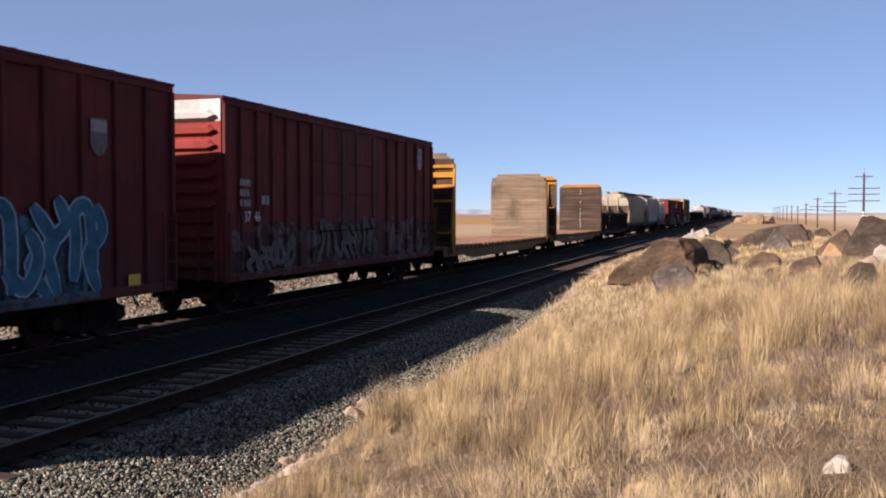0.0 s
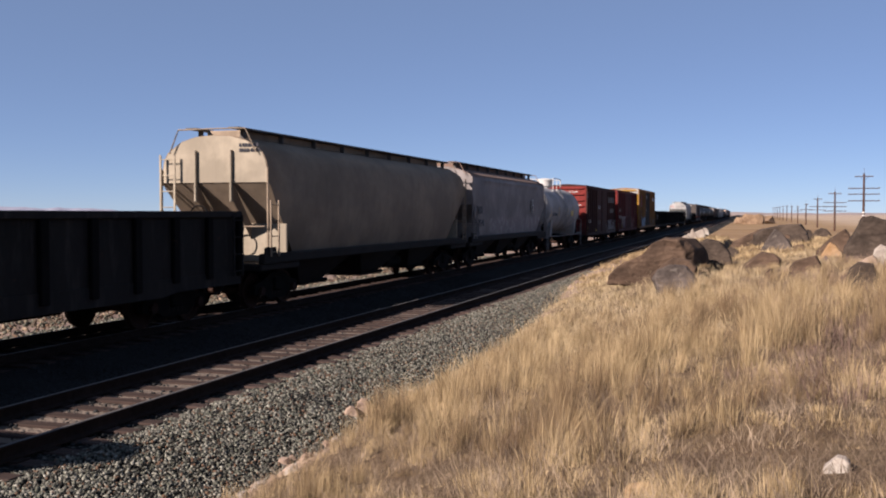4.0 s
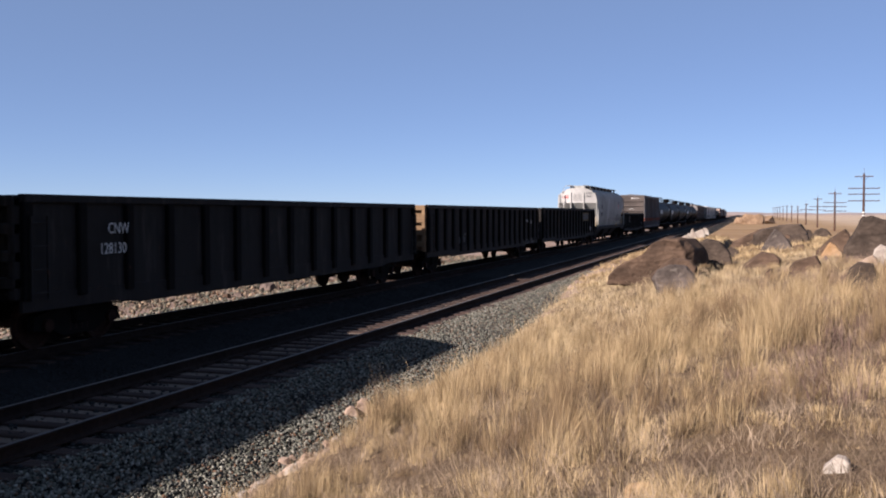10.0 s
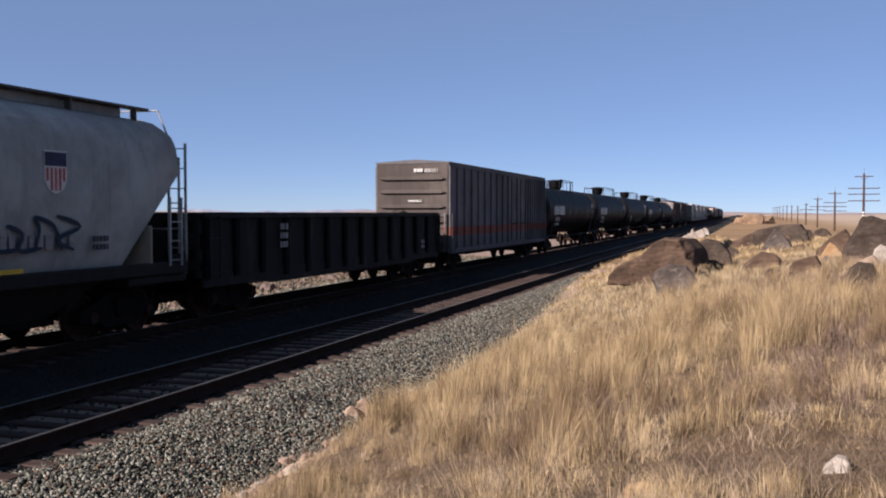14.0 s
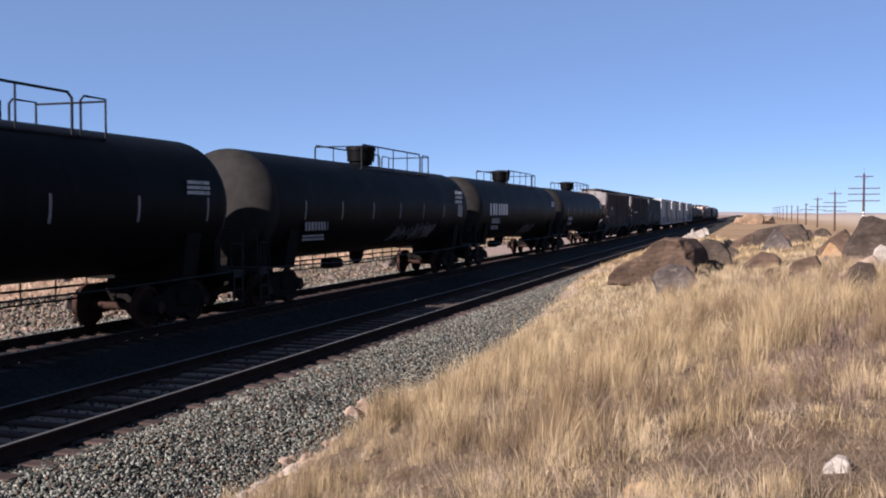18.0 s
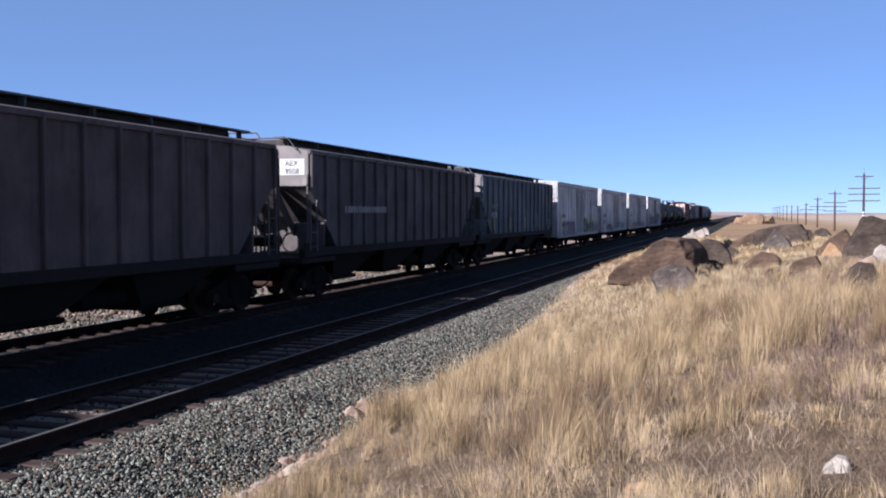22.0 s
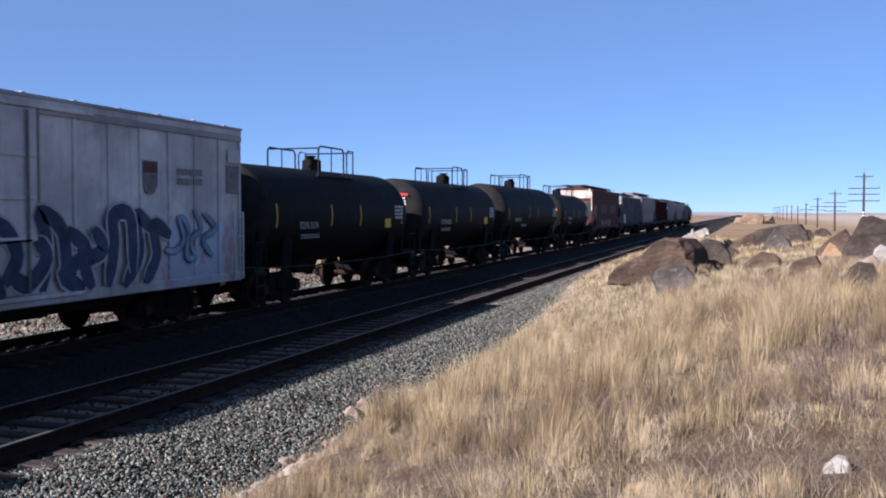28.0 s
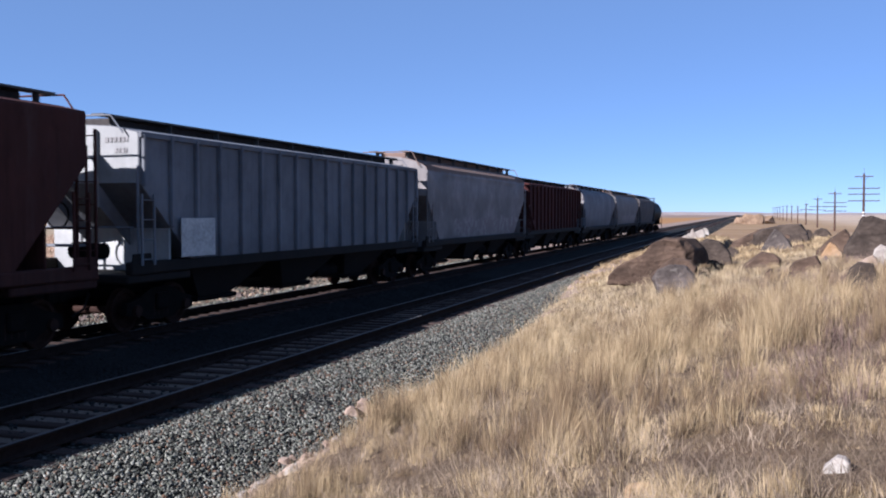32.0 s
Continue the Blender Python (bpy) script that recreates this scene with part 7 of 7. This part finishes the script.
bars(c, M["grey_mark"], "side", (h + 0.104, -4.9, 1.6), 0.45, 0.62, 3, seed=27)
bars(c, M["grey_mark"], "side", (h + 0.104, 6.2, 1.2), 0.35, 0.3, 2, seed=28)

# grey boxcar with a rust-red band
c, half, h = boxcar(301.4, 320.4, 4.68, "grey ribbed boxcar with a rust-red band and brown end", MAT["mw_grey"], end=MAT["mw_end"], ribs=9, doors=(0.4, 4.4), end_rows=[1.3, 2.15, 2.75, 3.35, 3.9], zb=0.9)
lettering("800351", c, M["white_mark"], 0.2, "end", (0.55, -half - 0.1, 4.16), squash=1.0)
bars(c, M["white_mark"], "end", (0.1, -half - 0.1, 4.17), 0.42, 0.14, 1, seed=29)
bars(c, M["white_mark"], "end", (-0.15, -half - 0.1, 2.95), 0.6, 0.08, 1, seed=30)

# five long black tank cars
LONG = [(321.9, 340.5, True), (341.5, 360.4, True), (361.8, 380.4, False), (381.8, 400.5, True), (401.9, 420.7, False)]
for i, (a, b, brand) in enumerate(LONG):
    c, half, R, zc = tank_car(a, b, "long black tank car with a white company name" if brand else "long black tank car with pale reflective strips", MAT["tank_black"], R=1.52, zc=2.68, head=0.65, platform=(-2.4, 2.6) if i == 0 else (-1.5, 5.4), rail_h=0.82, dome=0.48, dome_h=0.62, deck_at=0.45, centre_ladder=False)
    if brand:
        name_ = bars(c, M["white_part"], "side", (R + 0.004, -7.5, 2.4), 3.5, 0.55, 1, name="company_name", seed=31)
        bars(c, M["white_mark"], "side", (R + 0.004, -0.2 + half - 2.0, 2.9), 0.9, 0.3, 3, seed=33)
    else:
        bars(c, M["white_mark"], "side", (R + 0.004, half - 2.4, 2.9), 1.0, 0.5, 3, seed=34)
    bars(c, M["grey_mark"], "side", (R - 0.02, -7.1, 2.0), 1.5, 0.24, 1, name="car_number", seed=37 + i)
    bars(c, M["grey_mark"], "side", (R - 0.06, -7.2, 1.72), 1.4, 0.16, 2, seed=35)
    if i != 3:
        strips(c, R, zc, [-half + 2.2 + k * (2 * half - 3.6) / 6 for k in range(7)], M["grey_mark"], lo=-0.25, hi=0.1)
    if i == 2:
        scrawl(c, R, zc, 0.2, 4.6, 1.5, 2.15, 71)
        part("data_panel", Geo().box(R * 0.985, R + 0.003, half - 1.95, half - 1.35, 2.35, 2.85), M["grey_mark"], c)
    if i == 3:
        scrawl(c, R, zc, 0.6, 3.2, 1.35, 1.9, 72)

# three dusty ribbed hoppers
c, half, W, low, eave = hopper(421.9, 437.8, "dusty brown-grey ribbed covered hopper with pale numbers", MAT["hop_brown"], BOXY, ribs=15, lift=0.1, end_mat=MAT["end_grey"])
lettering("7 7 1 3 1", c, M["white_mark"], 0.32, "side", (W + 0.104, -6.05, 2.36), spread=2.3)
bars(c, M["white_mark"], "side", (W + 0.104, -5.36, 2.8), 0.95, 0.24, 1, seed=36)
lettering("77131", c, M["dark_mark"], 0.26, "end", (0.55, -half - 0.03, 3.55))
c, half, W, low, eave = hopper(439.8, 456.3, "dim grey ribbed covered hopper with a white end panel", MAT["hop_dim"], BOXY, ribs=17, lift=0.1, end_mat=MAT["end_grey"])
part("number_panel", Geo().box(0.62, 1.4, -half - 0.02, -half - 0.012, 3.55, 4.0), M["white_part"], c)
lettering("AEX", c, M["dark_mark"], 0.22, "end", (0.8, -half - 0.024, 3.8))
lettering("9508", c, M["dark_mark"], 0.22, "end", (0.8, -half - 0.024, 3.58))
bars(c, M["grey_mark"], "side", (W + 0.104, -6.0, 2.5), 3.4, 0.2, 1, seed=37)
c, half, W, low, eave = hopper(457.6, 473.9, "streaked blue-grey ribbed covered hopper", MAT["hop_blue"], BOXY, ribs=16, lift=0.1, end_mat=MAT["end_grey"])
lettering("NA HX", c, M["grey_mark"], 0.4, "side", (W + 0.104, -6.6, 2.68))
lettering("40  05", c, M["white_mark"], 0.4, "side", (W + 0.104, -6.6, 2.28))
for y in (-6.2, -3.0, 0.4, 3.6):
    part("reflector", Geo().box(W + 0.105, W + 0.11, y, y + 0.09, 1.7, 2.3), M["yellow_mark"], c)

# four white refrigerator cars
for i, (a, b, num) in enumerate([(475.6, 492.4, "766 210"), (494.5, 511.3, "766 152"), (513.5, 530.4, "766 127"), (532.6, 549.4, "762 0")]):
    what = ["maroon spray paint", "green and red spray paint", "faint spray paint", "dark blue spray paint"][i]
    c, half, h = boxcar(a, b, 4.6, "white refrigerator boxcar with " + what + " along its side", MAT["reefer_%d" % i], end=MAT["reefer_end"], ribs=7, doors=(-1.3, 1.55), rib_deep=0.035, zb=0.95, name="refrigerator_car", cat="refrigerator car", roof=MAT["reefer_end"], rod_mat=M["reefer_rod"], end_rows=[1.2 + 0.36 * k for k in range(9)], end_tall=0.14, end_deep=0.035)
    lettering("AR MN", c, M["dark_mark"], 0.42, "side", (h + 0.042, -7.1, 2.16), squash=1.0)
    lettering(num, c, M["dark_mark"] if i < 2 else M["grey_mark"], 0.44, "side", (h + 0.042, -7.3, 1.64), squash=1.0)
    bars(c, M["grey_mark"], "end", (0.2, -half - 0.1, 4.1), 0.8, 0.14, 1, seed=40 + i)
    shield(c, "side", (h + 0.05, 4.75, 3.2), 0.5, 0.7, ("grey_mark", "faint_mark") if i == 3 else ("grey_mark", "blue_mark"))
    bars(c, M["grey_mark"], "side", (h + 0.042, 5.75, 3.1), 0.95, 0.34, 2, name="faded_name", seed=44 + i)
    if i == 0:
        sprayed_letters(c, h + 0.038, 1.5, 6.2, 0.98, 2.28, 6, M["spray_black"], M["spray_lime"], None, 5)
    if i == 3:
        sprayed_piece(c, h + 0.08, -6.6, -1.5, 1.0, 2.2, 5, M["spray_navy"], M["spray_pale"], 8, 0.26, 0.05)
        sprayed_piece(c, h + 0.08, -0.9, 5.3, 1.0, 2.45, 5, M["spray_navy"], M["spray_pale"], 6, 0.3, 0.05)
        sprayed_piece(c, h + 0.04, 5.4, 7.2, 1.4, 2.6, 2, M["spray_ice"], M["spray_dust"], 2, 0.12, 0.02)
    part("placard", Geo().box(h + 0.04, h + 0.046, half - 0.62, half - 0.1, 3.66, 3.98), M["white_part"], c)
    part("vent_panel", Geo().rbox(h, h + 0.03, half - 0.66, half - 0.08, 2.95, 3.6, 0.01), M["reefer_rod"], c)
    part("eave_band", Geo().rbox(h, h + 0.05, -half, half, 4.18, 4.3, 0.015), MAT["reefer_end"], c)
    unit = part("cooling_unit", Geo().rbox(-1.3, 1.3, -half - 0.3, -half - 0.05, 1.15, 2.75, 0.04), MAT["reefer_end"], c)
    for k in range(7):
        part("louvre", Geo().box(-1.1, 1.1, -half - 0.325, -half - 0.3, 1.35 + k * 0.19, 1.44 + k * 0.19), M["grey_part"], unit)
    part("exhaust_stack", Geo().tube([(0.3, -half - 0.2, 2.75), (0.3, -half - 0.2, 3.05), (0.75, -half - 0.2, 3.1)], 0.06, 8), M["grey_part"], c)
    part("reflector", Geo().box(h + 0.042, h + 0.048, -7.4, -7.15, 1.45, 2.3), M["yellow_mark"], c)

# four short black tank cars
SHORT = [(550.6, 561.9, "ITDX 3174"), (563.1, 574.6, "UTDX 69525"), (575.6, 589.6, "NATX 72830"), (591.6, 602.7, "ITDX 5077")]
for i, (a, b, num) in enumerate(SHORT):
    c, half, R, zc = tank_car(a, b, ["black tank car with yellow reflective strips", "black tank car with red stencil on its end", "long dull black tank car with white numbers", "black tank car with an orange tag on its end"][i], MAT["tank_black2"], R=1.5 if i == 2 else 1.42, zc=2.52 if i == 2 else 2.42, head=0.6, platform=(-0.1, 2.2) if i == 1 else (-1.0, 1.6), rail_h=0.9, fittings="manway", deck_at=(0.3, 1.2, 0.0, -0.4)[i], centre_ladder=False, bands=1 if i == 2 else 0)
    lettering(num, c, M["white_mark"], 0.28, "side", (R + 0.004, -4.8 if i == 2 else -3.4, 2.05), squash=0.9)
    bars(c, M["grey_mark"], "side", (R - 0.03, -3.3, 1.78), 1.2, 0.12, 2, seed=50 + i)
    bars(c, M["white_mark"], "side", (R + 0.004, half - 1.7, 2.3), 0.8, 0.45, 4, seed=54 + i)
    strips(c, R, zc, [-half + 0.9, -1.3, 0.9, half - 1.0], lo=-0.22, hi=0.22)
    if i < 2:
        part("placard", Geo().box(R * 0.97, R + 0.004, half - 2.6, half - 2.1, 2.0, 2.3), M["yellow_mark"], c)
    if i == 3:
        part("tag", Geo().box(0.55, 1.0, -half + 0.12, -half + 0.14, 2.65, 2.82), M["orange_mark"], c)
    bars(c, M["white_mark"], "end", (0.2, -half + 0.06, 2.8), 0.55, 0.3, 3, seed=58 + i)
    if i == 1:
        bars(c, M["red_mark"], "end", (0.2, -half + 0.1, 3.15), 0.6, 0.1, 1, seed=64)

# red hopper with a white end
c, half, W, low, eave = hopper(603.8, 619.5, "faded red covered hopper with a rust-stained white end", MAT["soo"], BOXY, end_drop=0.95, slope=1.9, lift=0.22, sill_mat=MAT["soo"], slope_mat=MAT["end_grey"], panel_posts=False)
part("end_panel", Geo().box(-1.36, 1.36, -half - 0.03, -half - 0.004, eave - 0.66, eave - 0.04), MAT["soo_end"], c, "white end panel streaked with rust")
bars(c, M["faint_mark"], "side", (W + 0.006, -3.5, 2.5), 3.1, 0.72, 1, name="faded_name", seed=61)
bars(c, M["faint_mark"], "side", (W + 0.006, 1.6, 2.5), 3.6, 0.72, 1, name="faded_name", seed=62)
part("pale_patch", Geo().prism_x([(-half + 0.62, 3.0), (-half + 0.75, 3.17), (-half + 1.85, 3.17), (-half + 1.9, 1.7), (-half + 1.6, 2.0)], W + 0.003, W + 0.006), MAT["end_grey"], c)
part("corner_post", Geo().tube([(1.2, -half - 0.06, eave + 0.1), (1.42, -half - 0.06, eave - 0.25), (1.45, -half - 0.06, 1.6)], 0.05, 6), MAT["soo_end"], c, "white corner post")

# hoppers at the tail
c, half, W, low, eave = hopper(621.1, 637.7, "light grey ribbed covered hopper with a white patch near its end", MAT["hop_light"], BOXY, ribs=17, lift=-0.02, end_mat=MAT["end_white"], bulk_mat=MAT["end_white"])
part("number_panel", Geo().box(W + 0.101, W + 0.105, -half + 1.3, -half + 2.65, 1.55, 2.38), M["white_mark"], c)
bars(c, M["grey_mark"], "end", (0.72, -half - 0.02, 3.92), 0.55, 0.1, 1, seed=70)
bars(c, M["grey_mark"], "end", (0.95, -half - 0.02, 3.7), 0.3, 0.1, 1, seed=71)
hopper(638.9, 655.2, "pale grey covered hopper with mauve spray paint", MAT["hop_grey"], SHOULDER, end_drop=1.1, slope=1.9, lift=0.28, end_mat=MAT["end_grey"])
hopper(656.4, 673.3, "dark red ribbed covered hopper", MAT["hop_red"], BOXY, ribs=16, end_drop=1.1)
hopper(674.8, 691.7, "pale grey round-sided covered hopper", MAT["hop_light"], ROUND, end_drop=0.9, slope=2.1, end_mat=MAT["end_grey"])
hopper(693.0, 711.0, "grey round-sided covered hopper", MAT["hop_grey"], ROUND, end_drop=0.9, slope=2.1, end_mat=MAT["end_grey"])
hopper(712.6, 729.4, "dim grey covered hopper", MAT["hop_dim"], SHOULDER, end_drop=1.0)
tank_car(731.2, 742.0, "dark tank car at the end of the train", MAT["tank_black2"], R=1.5, zc=2.6, platform=(-1.1, 1.1), rail_h=0.7, fittings="manway", centre_ladder=False)


# ---------------------------------------------------------------- movement


def motions():
    for car, s in CARS:
        walk(car, [(t, pose(TRACK_X, s - SPEED * t, 0)) for t in (0.0, 8.0, 16.0, 24.0, 32.0)])
    step = SPEED / FPS / 0.4572
    first = WHEELS[0]
    walk(first, [(i / FPS, Matrix.Rotation(i * step, 4, "X")) for i in range(32 * FPS + 1)])
    turning = first.animation_data
    for w in WHEELS[1:]:
        w.rotation_mode = "QUATERNION"
        w.animation_data_create()
        w.animation_data.action = turning.action
        w.animation_data.action_slot = turning.action_slot


motions()
